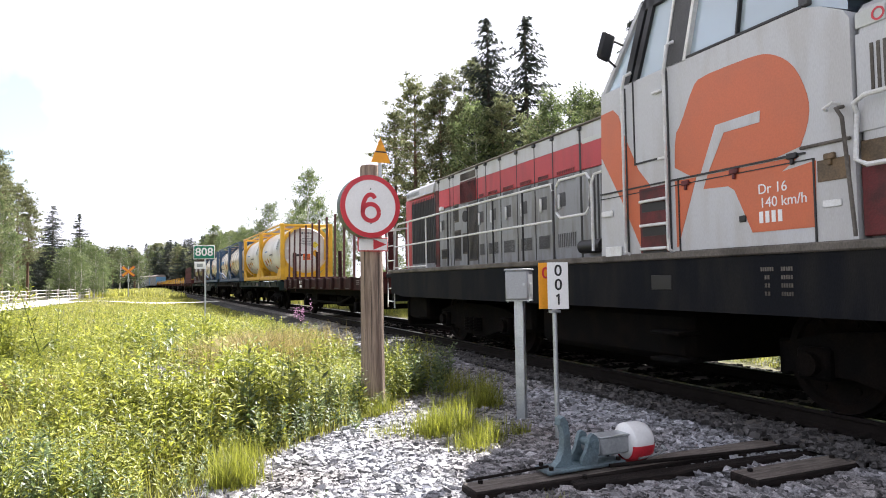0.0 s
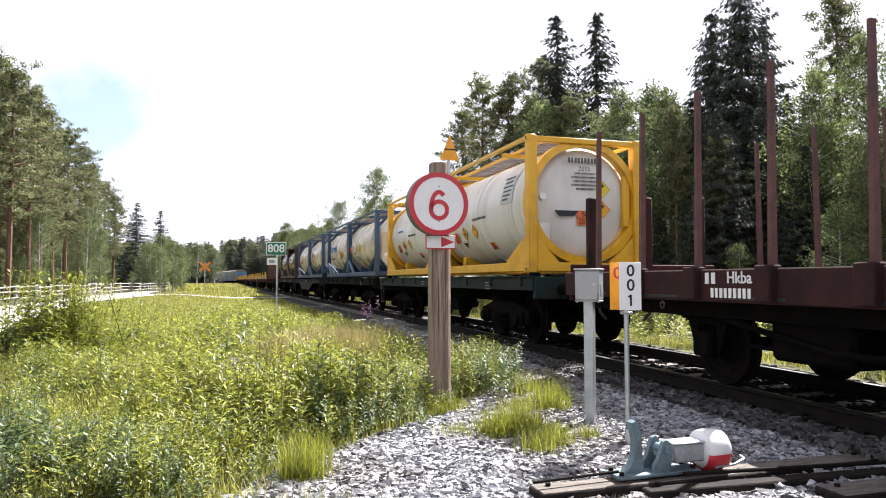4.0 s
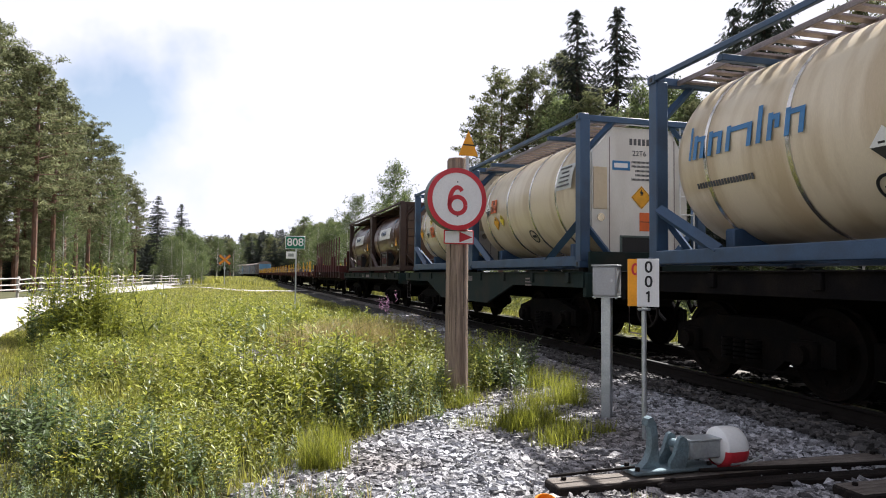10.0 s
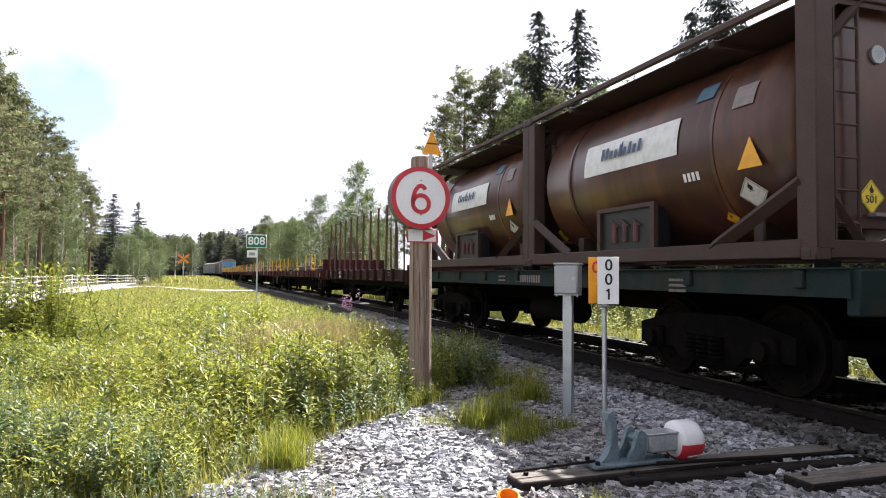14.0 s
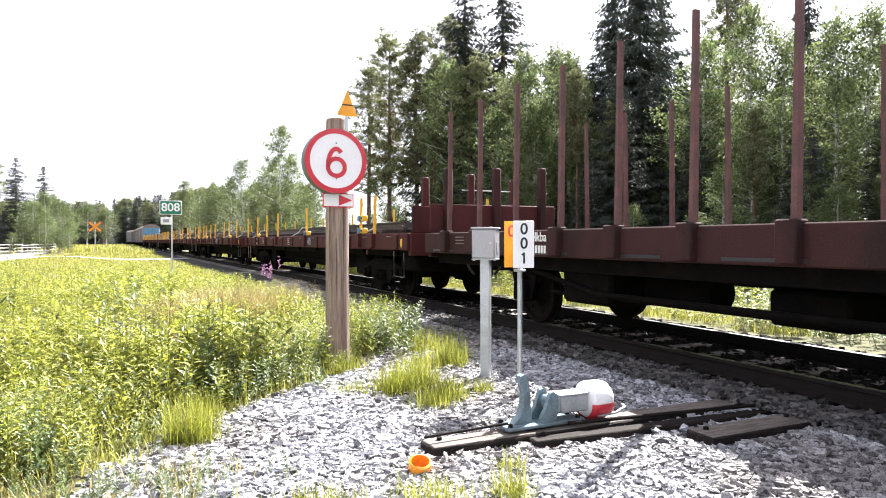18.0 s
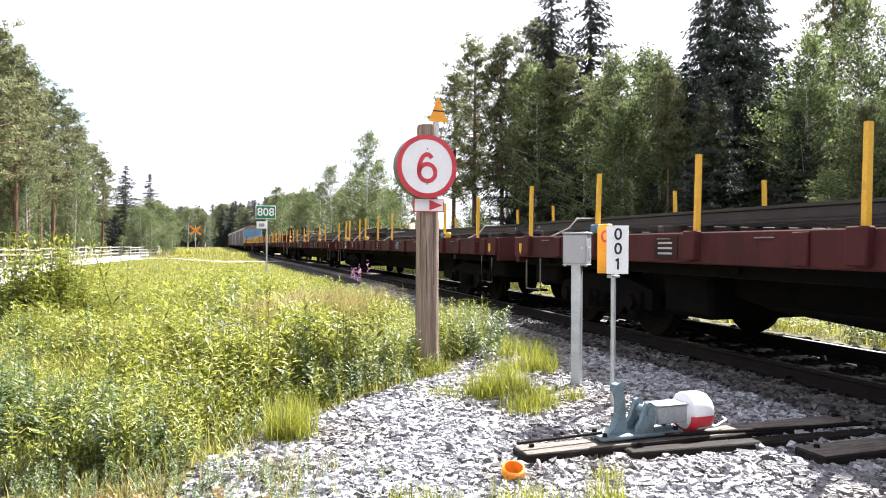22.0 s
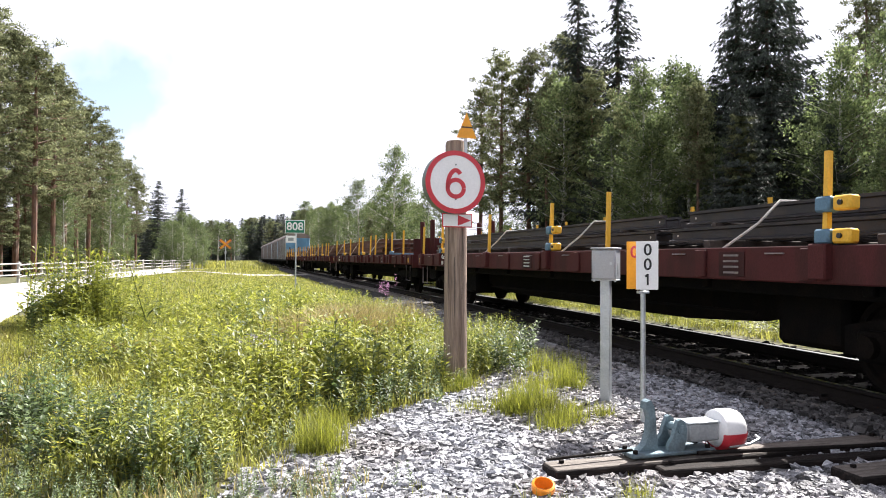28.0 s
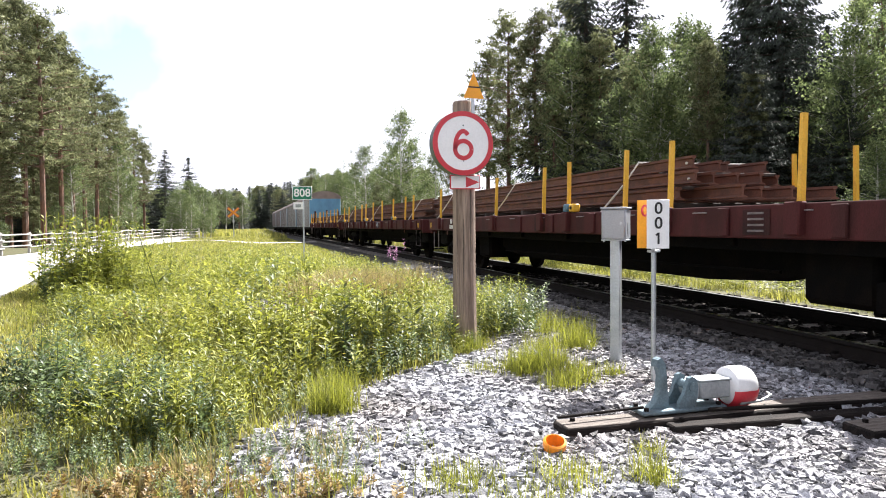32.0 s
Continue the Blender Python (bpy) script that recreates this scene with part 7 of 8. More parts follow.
    bars(t, -1.502, Q(4.42), 1.17, [0.14, 0.06, 0.06, 0.06], "loco_sill", 0.035, 0.07)
    bars(t, -1.502, Q(4.22), 1.17, [0.12, 0.12, 0.12, 0.12], "loco_sill", 0.035, 0.07)
    # railings
    part("railing", Geo().tube([(-1.47, Q(7.93), 2.40), (-1.47, Q(7.97), 2.50), (-1.47, Q(14.6), 2.50), (-1.47, Q(14.75), 2.42), (-1.47, Q(14.9), 1.48)], 0.019, 8), "handrail", t, "white walkway handrail")
    part("railing", Geo().tube([(-1.47, Q(7.95), 2.0), (-1.47, Q(14.78), 2.0)], 0.016, 8), "handrail", t, "white middle rail")
    for q, mt in ((7.93, "grille_bar"), (8.78, "black"), (9.76, "black"), (10.74, "black"), (11.65, "black"), (12.80, "handrail"), (13.89, "handrail")):
        part("railing_post", Geo().cyl((-1.47, Q(q), 1.47), (-1.47, Q(q), 2.5), 0.016, n=7), mt, t)
    part("toe_rail", Geo().tube([(-1.47, Q(12.8), 1.52), (-1.47, Q(14.85), 1.52)], 0.014, 7), "handrail", t)
    part("railing_gate", Geo().tube([(-1.48, Q(7.06), 2.2), (-1.48, Q(7.05), 2.44), (-1.48, Q(7.12), 2.52), (-1.48, Q(7.74), 2.52), (-1.48, Q(7.83), 2.44), (-1.48, Q(7.83), 2.10), (-1.48, Q(7.74), 2.02), (-1.48, Q(7.14), 2.02), (-1.48, Q(7.06), 2.10), (-1.48, Q(7.06), 2.2)], 0.018, 8), "handrail", t, "looped gate rail")
    part("door_rail", Geo().tube([(-1.45, Q(6.84), 2.50), (-1.50, Q(6.92), 2.48), (-1.50, Q(6.98), 2.38), (-1.50, Q(6.98), 1.55)], 0.018, 8), "handrail", t)
    for q in (15.05, 15.55):
        part("end_rail", Geo().tube([(-1.42, Q(q), 0.6), (-1.42, Q(q), 2.3), (-1.42, Q(q) - 0.05, 2.42), (-1.1, Q(q) - 0.08, 2.45)], 0.019, 8), "handrail", t, "white end step rail")
    for z in (0.75, 1.05, 1.7, 2.05):
        part("end_rung", Geo().cyl((-1.42, Q(15.05), z), (-1.42, Q(15.55), z), 0.014, n=7), "handrail", t)
    part("end_rail", Geo().tube([(-1.42, Q(15.05), 2.44), (-1.42, Q(15.55), 2.44)], 0.018, 8), "handrail", t)
    part("sand_box", Geo().box(-1.25, 1.25, Q(13.35), Q(14.5), 0.40, 0.90, 0.06), "bogie", t)
    part("sand_box", Geo().box(-1.2, 1.2, Q(9.0), Q(9.6), 0.40, 0.90, 0.06), "bogie", t)
    part("rail_guard", Geo().box(-1.1, 1.1, Q(14.95), Q(15.1), 0.20, 0.78, 0.03), "bogie", t)
    part("fuel_tank", Geo().box(-1.30, 1.30, Q(5.6), Q(8.6), 0.32, 0.88, 0.08), "bogie", t, "oily fuel tank")
    for z in (0.34, 0.62):
        part("side_step", Geo().box(-1.50, -1.2, Q(5.55), Q(6.0), z, z + 0.04, 0.01), "bogie", t)
    for q in (3.0, 11.3):
        bogie(t, Q(q), 2.6, 0.5)
    buffers(t, 8.45, 1.05)
    MOVING.append((t, mid, 0.0, 0.0))


# ---- the train as it comes, front to rear ----
locomotive()
hkba(16.6, 29.5, False)
platform(30.9, 43.95, "green_wagon", False)
tank_container(31.45, "yellow")
tank_container(37.52, "yellow")
platform(45.2, 58.1, "black_wagon", False)
tank_container(45.62, "blue", None, 0)
tank_container(51.69, "blue", "name", 1)
platform(59.35, 72.3, "green_wagon", True)
tank_container(59.80, "blue", None, 1)
tank_container(65.87, "blue", None, 0)
platform(73.6, 86.6, "green_wagon", False)
tank_container(74.10, "brown")
tank_container(80.17, "brown")
hkba(87.75, 100.55, True)
occ(101.6, 120.9, [(1.95, 0), (2.9, 2), (4.95, 0), (8.1, 1), (12.35, 0), (14.4, 0), (16.5, 1), (18.65, 0)], True, False)
occ(122.0, 141.2, [(1.0, 0), (3.15, 1), (5.2, 0), (8.4, 0), (10.5, 0), (12.5, 1), (13.55, 0), (15.7, 0), (16.75, 1), (18.4, 0)], False, False)
occ(142.4, 161.9, [(1.25, 0), (3.5, 2), (7.4, 0), (9.45, 2), (12.7, 0), (14.75, 0), (16.7, 2), (18.85, 0)], False, True)
occ(163.0, 182.3, [(1.05, 0), (3.05, 3), (4.15, 0), (6.3, 0), (7.4, 0), (9.2, 1), (10.3, 0), (13.0, 0), (15.1, 1), (17.9, 0)], True, False)
occ(183.5, 202.8, [(1.2, 0), (2.4, 0), (4.5, 1), (6.6, 0), (8.8, 0), (10.9, 1), (12.0, 0), (14.4, 0), (16.6, 0), (18.5, 1)], False, False)
occ(203.9, 222.8, [(1.2, 0), (2.4, 0), (4.5, 1), (6.6, 0), (8.8, 0), (10.9, 1), (12.0, 0), (14.4, 0), (16.6, 0), (18.2, 1)], False, True)
rail_stack(102.5, 121.4, [(6, 0.95, 0, 0)], "cargo_rail", 1)
rail_stack(121.5, 133.8, [(6, 0.95, 0, 0.5)], "cargo_rail", 2)
rail_stack(135.0, 149.0, [(6, 1.0, 0.3, 0), (5, 0.85, 0, 0)], "cargo_rail", 3)
rail_stack(149.2, 161.4, [(6, 1.0, 0, 0.2), (5, 0.85, 0, 0.4)], "cargo_rail", 4)
rail_stack(168.9, 183.2, [(7, 1.05, 0, 0), (6, 0.95, 0.4, 0), (5, 0.85, 0.8, 0)], "cargo_rust", 5)
rail_stack(183.4, 203.2, [(7, 1.05, 0, 0), (6, 0.95, 0, 0), (5, 0.85, 0, 0)], "cargo_rust", 6)
rail_stack(203.4, 222.0, [(7, 1.05, 0, 0), (6, 0.95, 0, 0)], "cargo_rust", 7)
for q in (224.0, 241.2, 258.4, 275.6, 292.8):
    covered_van(q, q + 16.0)


# ---- trees ----
def strip_trunk(prof, n=9, bend=None):
    """A tapered, slightly crooked trunk. prof: (height, radius)."""
    g, pts = Geo(), []
    for h, r in prof:
        bx, by = bend(h) if bend else (0, 0)
        pts.append((bx, by, h, r))
    vs, fs = [], []
    for bx, by, h, r in pts:
        vs += [(bx + r * math.cos(2 * math.pi * k / n), by + r * math.sin(2 * math.pi * k / n), h) for k in range(n)]
    for i in range(len(pts) - 1):
        fs += [(i * n + k, i * n + (k + 1) % n, (i + 1) * n + (k + 1) % n, (i + 1) * n + k) for k in range(n)]
    fs += [tuple(range(n - 1, -1, -1)), tuple(range((len(pts) - 1) * n, len(pts) * n))]
    return g.add(vs, fs)


def quads(centre, along, across, rng):
    """Leaf cards: centres, half-length and half-width vectors -> corners and faces."""
    n = len(centre)
    v = np.stack([centre - along - across * 0.5, centre - along * 0.2 - across, centre + along, centre - along * 0.2 + across], 1).reshape(-1, 3)
    return v, np.arange(n * 4).reshape(-1, 4)


def unit(a):
    return a / np.maximum(np.linalg.norm(a, axis=-1, keepdims=True), 1e-9)


def leaf_cloud(centres, radius, per, size, rng, droop=0.0, flat=1.0, wide=0.55):
    """Leaf cards round many twig centres."""
    c = np.repeat(centres, per, 0)
    r = np.repeat(radius, per)[:, None]
    d = unit(rng.normal(size=c.shape)) * (rng.random((len(c), 1)) ** 0.45) * r
    d[:, 2] *= flat
    p = c + d
    p[:, 2] -= droop * rng.random(len(c)) * r[:, 0]
    a = unit(rng.normal(size=c.shape) + np.array([0, 0, -droop]))
    b = unit(np.cross(a, rng.normal(size=c.shape)))
    s = size * rng.uniform(0.6, 1.4, (len(c), 1))
    return quads(p, a * s, b * s * wide, rng)


def tree_spruce(H, R, seed, dense=1.0):
    """Tiers of boughs that droop and lift at the tip, fringed with hanging twigs."""
    rng = np.random.default_rng(seed)
    t = strip_trunk([(-0.4, 0.20 * H / 15), (0.3, 0.17 * H / 15), (H * 0.5, 0.10 * H / 15), (H * 0.98, 0.012)], 8)
    cen, alo, acr = [], [], []
    z = H * 0.04
    up = np.array([0, 0, 1.0])
    while z < H * 0.985:
        f = z / H
        rr = R * (1 - f) ** 0.82 * rng.uniform(0.72, 1.12) + 0.08
        for k in range(max(4, int((7 + 5 * (1 - f)) * dense))):
            a = rng.uniform(0, 6.283)
            ln = rr * rng.uniform(0.55, 1.08)
            n = max(3, int(ln / 0.13))
            s = np.linspace(0.10, 1, n)[:, None]
            way, side = np.array([math.cos(a), math.sin(a), 0]), np.array([-math.sin(a), math.cos(a), 0])
            p = way * ln * s + up * (z - 0.32 * ln * s + 0.22 * ln * s ** 3)
            if ln > 0.8 and k % 2 == 0:
                t.cyl((0, 0, z), tuple(p[-1] * 0.9 + np.array([0, 0, 0.1 * z])), 0.022 * H / 15, 0.005, n=4, cap=False)
            for sg in (-1, -0.5, 0, 0.5, 1):
                w = 0.26 * ln * (1.05 - s) * sg * rng.uniform(0.6, 1.2, (n, 1))
                q = p + side * w - up * (0.10 * np.abs(w) + 0.05) + rng.normal(0, 0.035, p.shape)
                cen.append(q)
                alo.append((way * 0.55 + side * sg * 0.55 - up * rng.uniform(0.3, 1.1, (n, 1))) * 0.115 * rng.uniform(0.6, 1.4, (n, 1)))
                acr.append(unit(np.cross(np.broadcast_to(way - up * 0.4, p.shape), rng.normal(size=p.shape))) * 0.032)
        z += rng.uniform(0.16, 0.30) * H / 13
    v, f = quads(np.concatenate(cen), np.concatenate(alo), np.concatenate(acr), rng)
    return t, v, f


def tree_pine(H, R, seed, low=0.34):
    rng = np.random.default_rng(seed)
    bx = rng.uniform(-0.2, 0.2, 4)

    def bend(h):
        return bx[0] * math.sin(h / H * 3 + bx[1]) * h / H, bx[2] * math.sin(h / H * 2.4 + bx[3]) * h / H

    t = strip_trunk([(-0.4, 0.17), (0.4, 0.145), (H * 0.35, 0.125), (H * 0.7, 0.085), (H * 0.95, 0.02)], 8, bend)
    cen, rad = [], []
    n = int(58 + H * 4)
    for k in range(n):
        f = low + (0.98 - low) * (k + rng.random()) / n
        a = rng.uniform(0, 6.283)
        wide = R * (1.15 - abs(f - max(0.58, low + 0.15)) * 1.5) * rng.uniform(0.25, 1.05)
        b = bend(f * H)
        tip = np.array([b[0] + math.cos(a) * wide, b[1] + math.sin(a) * wide, f * H + wide * rng.uniform(-0.05, 0.35)])
        root = Vector((b[0], b[1], f * H - 0.1))
        t.cyl(root, Vector(tip), 0.035 * (1.3 - f), 0.008, n=4, cap=False)
        for j in range(3):
            cen.append(tip * (1 - 0.28 * j) + np.array([b[0], b[1], f * H]) * 0.28 * j + rng.normal(0, 0.13, 3))
            rad.append(rng.uniform(0.20, 0.36))
    for k in range(6):
        b = bend(H * 0.95)
        cen.append(np.array([b[0], b[1], H * (0.93 + 0.012 * k)]) + rng.normal(0, 0.15, 3))
        rad.append(0.3)
    v, f = leaf_cloud(np.array(cen), np.array(rad), 36, 0.105, rng, 0.0, 0.7, 0.24)
    return t, v, f


def tree_birch(H, R, seed, low=0.18):
    rng = np.random.default_rng(seed)
    bx = rng.uniform(-0.35, 0.35, 4)

    def bend(h):
        return bx[0] * math.sin(h / H * 3 + bx[1]), bx[2] * math.sin(h / H * 2.6 + bx[3])

    t = strip_trunk([(-0.4, 0.12), (0.4, 0.10), (H * 0.45, 0.07), (H * 0.8, 0.035), (H * 0.97, 0.008)], 8, bend)
    cen, rad = [], []
    n = int(60 + H * 6)
    for k in range(n):
        f = low + (0.99 - low) * ((k + rng.random()) / n) ** 0.9
        a = rng.uniform(0, 6.283)
        prof = math.sin(math.pi * min(1, (f - low) / (1.02 - low)) ** 0.75) ** 0.8
        wide = R * (0.15 + prof) * rng.uniform(0.3, 1.08)
        b = bend(f * H)
        tip = np.array([b[0] + math.cos(a) * wide, b[1] + math.sin(a) * wide, f * H + wide * rng.uniform(0.1, 0.5)])
        if k % 2 == 0:
            t.cyl(Vector((b[0], b[1], f * H - 0.35)), Vector(tip), 0.024 * (1.4 - f), 0.005, n=4, cap=False)
        for j in range(3):
            cen.append(tip * (1 - 0.25 * j) + np.array([b[0], b[1], f * H]) * 0.25 * j + rng.normal(0, 0.15, 3) - np.array([0, 0, 0.12 * j]))
            rad.append(rng.uniform(0.20, 0.42))
    v, f = leaf_cloud(np.array(cen), np.array(rad), 26, 0.062, rng, 0.9, 1.0)
    return t, v, f


TREE = {}
for kind, make, leaf, bark, what in (("spruce_tree", [lambda: tree_spruce(15, 3.3, 1, 0.9), lambda: tree_spruce(15, 3.0, 2, 0.9), lambda: tree_spruce(15, 4.4, 3, 1.3)], "spruce", "bark_dark", "dark green spruce with drooping branches"),
                                     ("pine_tree", [lambda: tree_pine(13, 2.0, 11), lambda: tree_pine(13, 1.7, 12), lambda: tree_pine(13, 2.2, 13), lambda: tree_pine(13, 1.4, 14, 0.55)], "pine", "bark_pine", "tall pine with bare reddish trunk and open crown"),
                                     ("birch_tree", [lambda: tree_birch(11, 1.9, 21), lambda: tree_birch(11, 1.6, 22), lambda: tree_birch(11, 2.2, 23)], "birch", "bark_birch", "leafy green birch with pale trunk")):
    TREE[kind] = []
    for i, mk in enumerate(make):
        t, v, f = mk()
        TREE[kind].append((t.mesh("trunk", M[bark]), big_mesh("", v, f, leaf), what, {"spruce_tree": 15, "pine_tree": 13, "birch_tree": 11}[kind]))


def plant(kind, i, x, y, H, wide=1.0, group="wood beside the line"):
    tr, cr, what, h0 = TREE[kind][i]
    s = H / h0
    z = float(land(x, y)) if abs(x) < 300 and abs(y) < 400 else 0.5
    t = thing(kind, what, "tree", group, at=pose(x, y, z - 0.05, 0, 0, (x * 57 + y * 31) % 360) @ Matrix.Diagonal((s * wide, s * wide, s, 1)))
    part("trunk", tr, None, t)
    part("crown", cr, None, t)


EYE = 1.46


def grove(rows, group):
    """rows: kind, variant, x, y, height, spread."""
    for kind, i, x, y, height, wide in rows:
        plant(kind, i, x, y, height, wide, group)


# right-hand wood
grove([
    ("pine_tree", 0, 13.4, 42, 14.9, 1.0),
    ("pine_tree", 1, 14.6, 40, 14.6, 1.0),
    ("pine_tree", 2, 12.8, 45, 13.6, 1.1),
    ("pine_tree", 1, 15.2, 38, 12.5, 1.1),
    ("spruce_tree", 0, 17.0, 38, 18.2, 1.45),
    ("spruce_tree", 1, 18.6, 36, 17.7, 1.45),
    ("pine_tree", 0, 15.5, 33, 11.4, 1.2),
    ("pine_tree", 2, 17.6, 41, 16.2, 1.0),
    ("birch_tree", 0, 15.0, 27, 10.1, 1.1),
    ("birch_tree", 1, 16.4, 25, 9.6, 1.0),
    ("birch_tree", 2, 15.6, 26, 7.7, 1.1),
    ("birch_tree", 0, 14.5, 29, 7.8, 1.2),
    ("spruce_tree", 2, 19.9, 25, 15.5, 1.15),
    ("spruce_tree", 2, 19.5, 26.5, 13.9, 1.1),
    ("spruce_tree", 1, 22.7, 27, 14.1, 1.1),
    ("birch_tree", 0, 18.0, 19, 8.8, 1.0),
], "wood beside the line")
grove([
    ("birch_tree", 1, 17.9, 17, 9.3, 0.9),
    ("birch_tree", 2, 18.4, 16, 8.2, 1.0),
    ("pine_tree", 1, 22.0, 22, 12.9, 0.9),
    ("birch_tree", 1, 18.6, 14.5, 8.1, 1.0),
    ("birch_tree", 2, 18.9, 21, 6.9, 1.2),
    ("birch_tree", 0, 19.2, 13.5, 8.2, 1.1),
    ("spruce_tree", 0, 24.4, 20, 12.7, 1.0),
    ("birch_tree", 2, 15.2, 41, 8.4, 1.2),
    ("birch_tree", 1, 13.8, 43, 8.3, 1.2),
    ("birch_tree", 0, 15.8, 36, 8.7, 1.2),
    ("birch_tree", 2, 16.8, 24, 6.3, 1.2),
    ("birch_tree", 0, 9.0, 58, 11.4, 1.1),
    ("birch_tree", 1, 10.3, 60, 9.0, 1.2),
    ("birch_tree", 2, 9.0, 66, 9.4, 1.1),
    ("birch_tree", 0, 11.3, 55, 8.1, 1.2),
    ("pine_tree", 1, 12.7, 54, 9.0, 1.2),
], "wood beside the line")
grove([
    ("birch_tree", 2, 7.6, 78, 10.7, 1.3),
    ("birch_tree", 1, 6.8, 85, 9.1, 1.3),
    ("birch_tree", 0, 9.3, 82, 8.4, 1.3),
    ("birch_tree", 0, 5.8, 100, 9.8, 1.3),
    ("birch_tree", 2, 4.9, 115, 10.1, 1.3),
    ("birch_tree", 1, 3.9, 130, 10.6, 1.3),
    ("pine_tree", 0, 3.0, 150, 12.3, 1.2),
    ("birch_tree", 2, 1.9, 160, 11.9, 1.4),
    ("spruce_tree", 1, 0.7, 170, 13.4, 1.2),
], "wood beside the line")
rng_t = random.Random(8)
for k in range(60):                                   # the wood goes on behind and past the edge of view
    y = rng_t.uniform(-14, 80)
    x = float(line_x(y)) + rng_t.uniform(17, 36) + (6 if y > 30 else 0)
    kind = rng_t.choice(["pine_tree", "pine_tree", "spruce_tree", "birch_tree"])
    plant(kind, rng_t.randrange(3), x, y, rng_t.uniform(7.5, 11), 1.1)
for k in range(34):                                   # bushes close to the track
    y = 1 + 34 * (k + rng_t.random()) / 34
    x = float(line_x(y)) + rng_t.uniform(5.0, 8.0)
    plant("birch_tree", rng_t.randrange(3), x, y, rng_t.uniform(0.7, 1.5), 1.6, "undergrowth at the wood's edge")
for k in range(46):                                   # undergrowth along its edge
    y = -6 + 84 * (k + rng_t.random()) / 46
    x = float(line_x(y)) + rng_t.uniform(8.5, 13.5) + 0.06 * max(0, y - 20)
    plant("birch_tree", rng_t.randrange(3), x, y, rng_t.uniform(1.6, 4.2), 1.5, "undergrowth at the wood's edge")
for k in range(40):
    y = rng_t.uniform(62, 175)
    lo = float(line_x(y)) + 6
    x = lo + rng_t.uniform(0, 1) ** 1.3 * (0.20 * y - lo)
    plant(rng_t.choice(["birch_tree", "birch_tree", "pine_tree"]), rng_t.randrange(3), x, y, EYE + y * rng_t.uniform(0.055, 0.085), 1.4)
for k in range(44):                                   # dark young spruces fill the wood's edge
    y = rng_t.uniform(3, 48)
    x = float(line_x(y)) + rng_t.uniform(10, 17)
    plant("spruce_tree", rng_t.randrange(3), x, y, rng_t.uniform(3.0, 6.5), 1.2, "undergrowth at the wood's edge")
for k in range(64):                                   # close ranks behind the verge; those below y 9 are unseen, added to shade it
    y = rng_t.uniform(-8, 34)
    x = float(line_x(y)) + rng_t.uniform(9.5, 16)
    top = 8.5 if y < 9 else EYE + 0.34 * y
    kind = rng_t.choice(["pine_tree", "birch_tree", "birch_tree", "spruce_tree"])
    if y > 0 and 0.64 < x / y < 0.92:
        kind = "spruce_tree"
    plant(kind, rng_t.randrange(3), x, y, top * rng_t.uniform(0.7, 1.0), 1.2)
for k in range(13):                                   # tall bare-stemmed pines among them
    y = 8 + 28 * (k + rng_t.random()) / 13
    x = float(line_x(y)) + rng_t.uniform(9.0, 13.5)
    plant("pine_tree", 3, x, y, (8.5 if y < 9 else EYE + 0.33 * y) * rng_t.uniform(0.5, 0.92), 0.8)
# pines behind the road fence and the trees beyond them
grove([
    ("pine_tree", 0, -14.1, 42, 13.4, 1.1),
    ("pine_tree", 1, -16.1, 45, 15.0, 1.1),
    ("pine_tree", 2, -14.7, 47, 13.4, 1.1),
    ("pine_tree", 1, -15.5, 52, 13.2, 1.1),
    ("pine_tree", 0, -15.6, 58, 13.3, 1.1),
    ("pine_tree", 2, -15.6, 55, 12.5, 1.1),
    ("pine_tree", 2, -15.9, 63, 12.8, 1.1),
    ("pine_tree", 1, -16.2, 68, 12.0, 1.1),
    ("pine_tree", 0, -16.7, 76, 11.3, 1.2),
    ("pine_tree", 1, -17.1, 82, 10.9, 1.2),
    ("birch_tree", 0, -14.6, 60, 8.7, 1.0),
    ("birch_tree", 1, -12.9, 58, 5.5, 1.0),
    ("birch_tree", 2, -14.3, 48, 6.3, 1.0),
    ("spruce_tree", 0, -17.1, 95, 11.6, 1.6),
    ("spruce_tree", 1, -15.6, 105, 11.6, 1.6),
    ("birch_tree", 0, -12.7, 92, 6.8, 1.3),
], "pines behind the road fence")
grove([
    ("birch_tree", 2, -14.3, 88, 5.9, 1.3),
    ("birch_tree", 1, -11.7, 95, 4.8, 1.4),
    ("birch_tree", 0, -12.1, 82, 6.5, 2.0),
    ("birch_tree", 1, -10.6, 80, 5.5, 2.2),
    ("birch_tree", 2, -12.3, 78, 5.2, 2.2),
    ("pine_tree", 1, -15.9, 40, 14.7, 1.1),
    ("pine_tree", 2, -16.6, 38, 14.8, 1.1),
    ("pine_tree", 0, -18.9, 50, 16.5, 1.1),
    ("pine_tree", 1, -19.7, 60, 15.9, 1.1),
    ("pine_tree", 0, -21.5, 72, 15.1, 1.1),
], "pines behind the road fence")
for k in range(40):
    y = rng_t.uniform(30, 120)
    x = -rng_t.uniform(19, 42) - max(0, (y - 70) * 0.16)
    plant("pine_tree", rng_t.randrange(3), x, y, rng_t.uniform(9.5, 12.5) * (0.9 if y > 70 else 1), 1.1, "pines behind the road fence")
for k in range(26):                                   # bushes and young trees beside the road
    y = rng_t.uniform(62, 112)
    x = -0.118 * y - rng_t.uniform(0, 0.13) * y
    plant("birch_tree", rng_t.randrange(3), x, y, rng_t.uniform(2.0, 4.6), 1.6, "bushes beside the road")
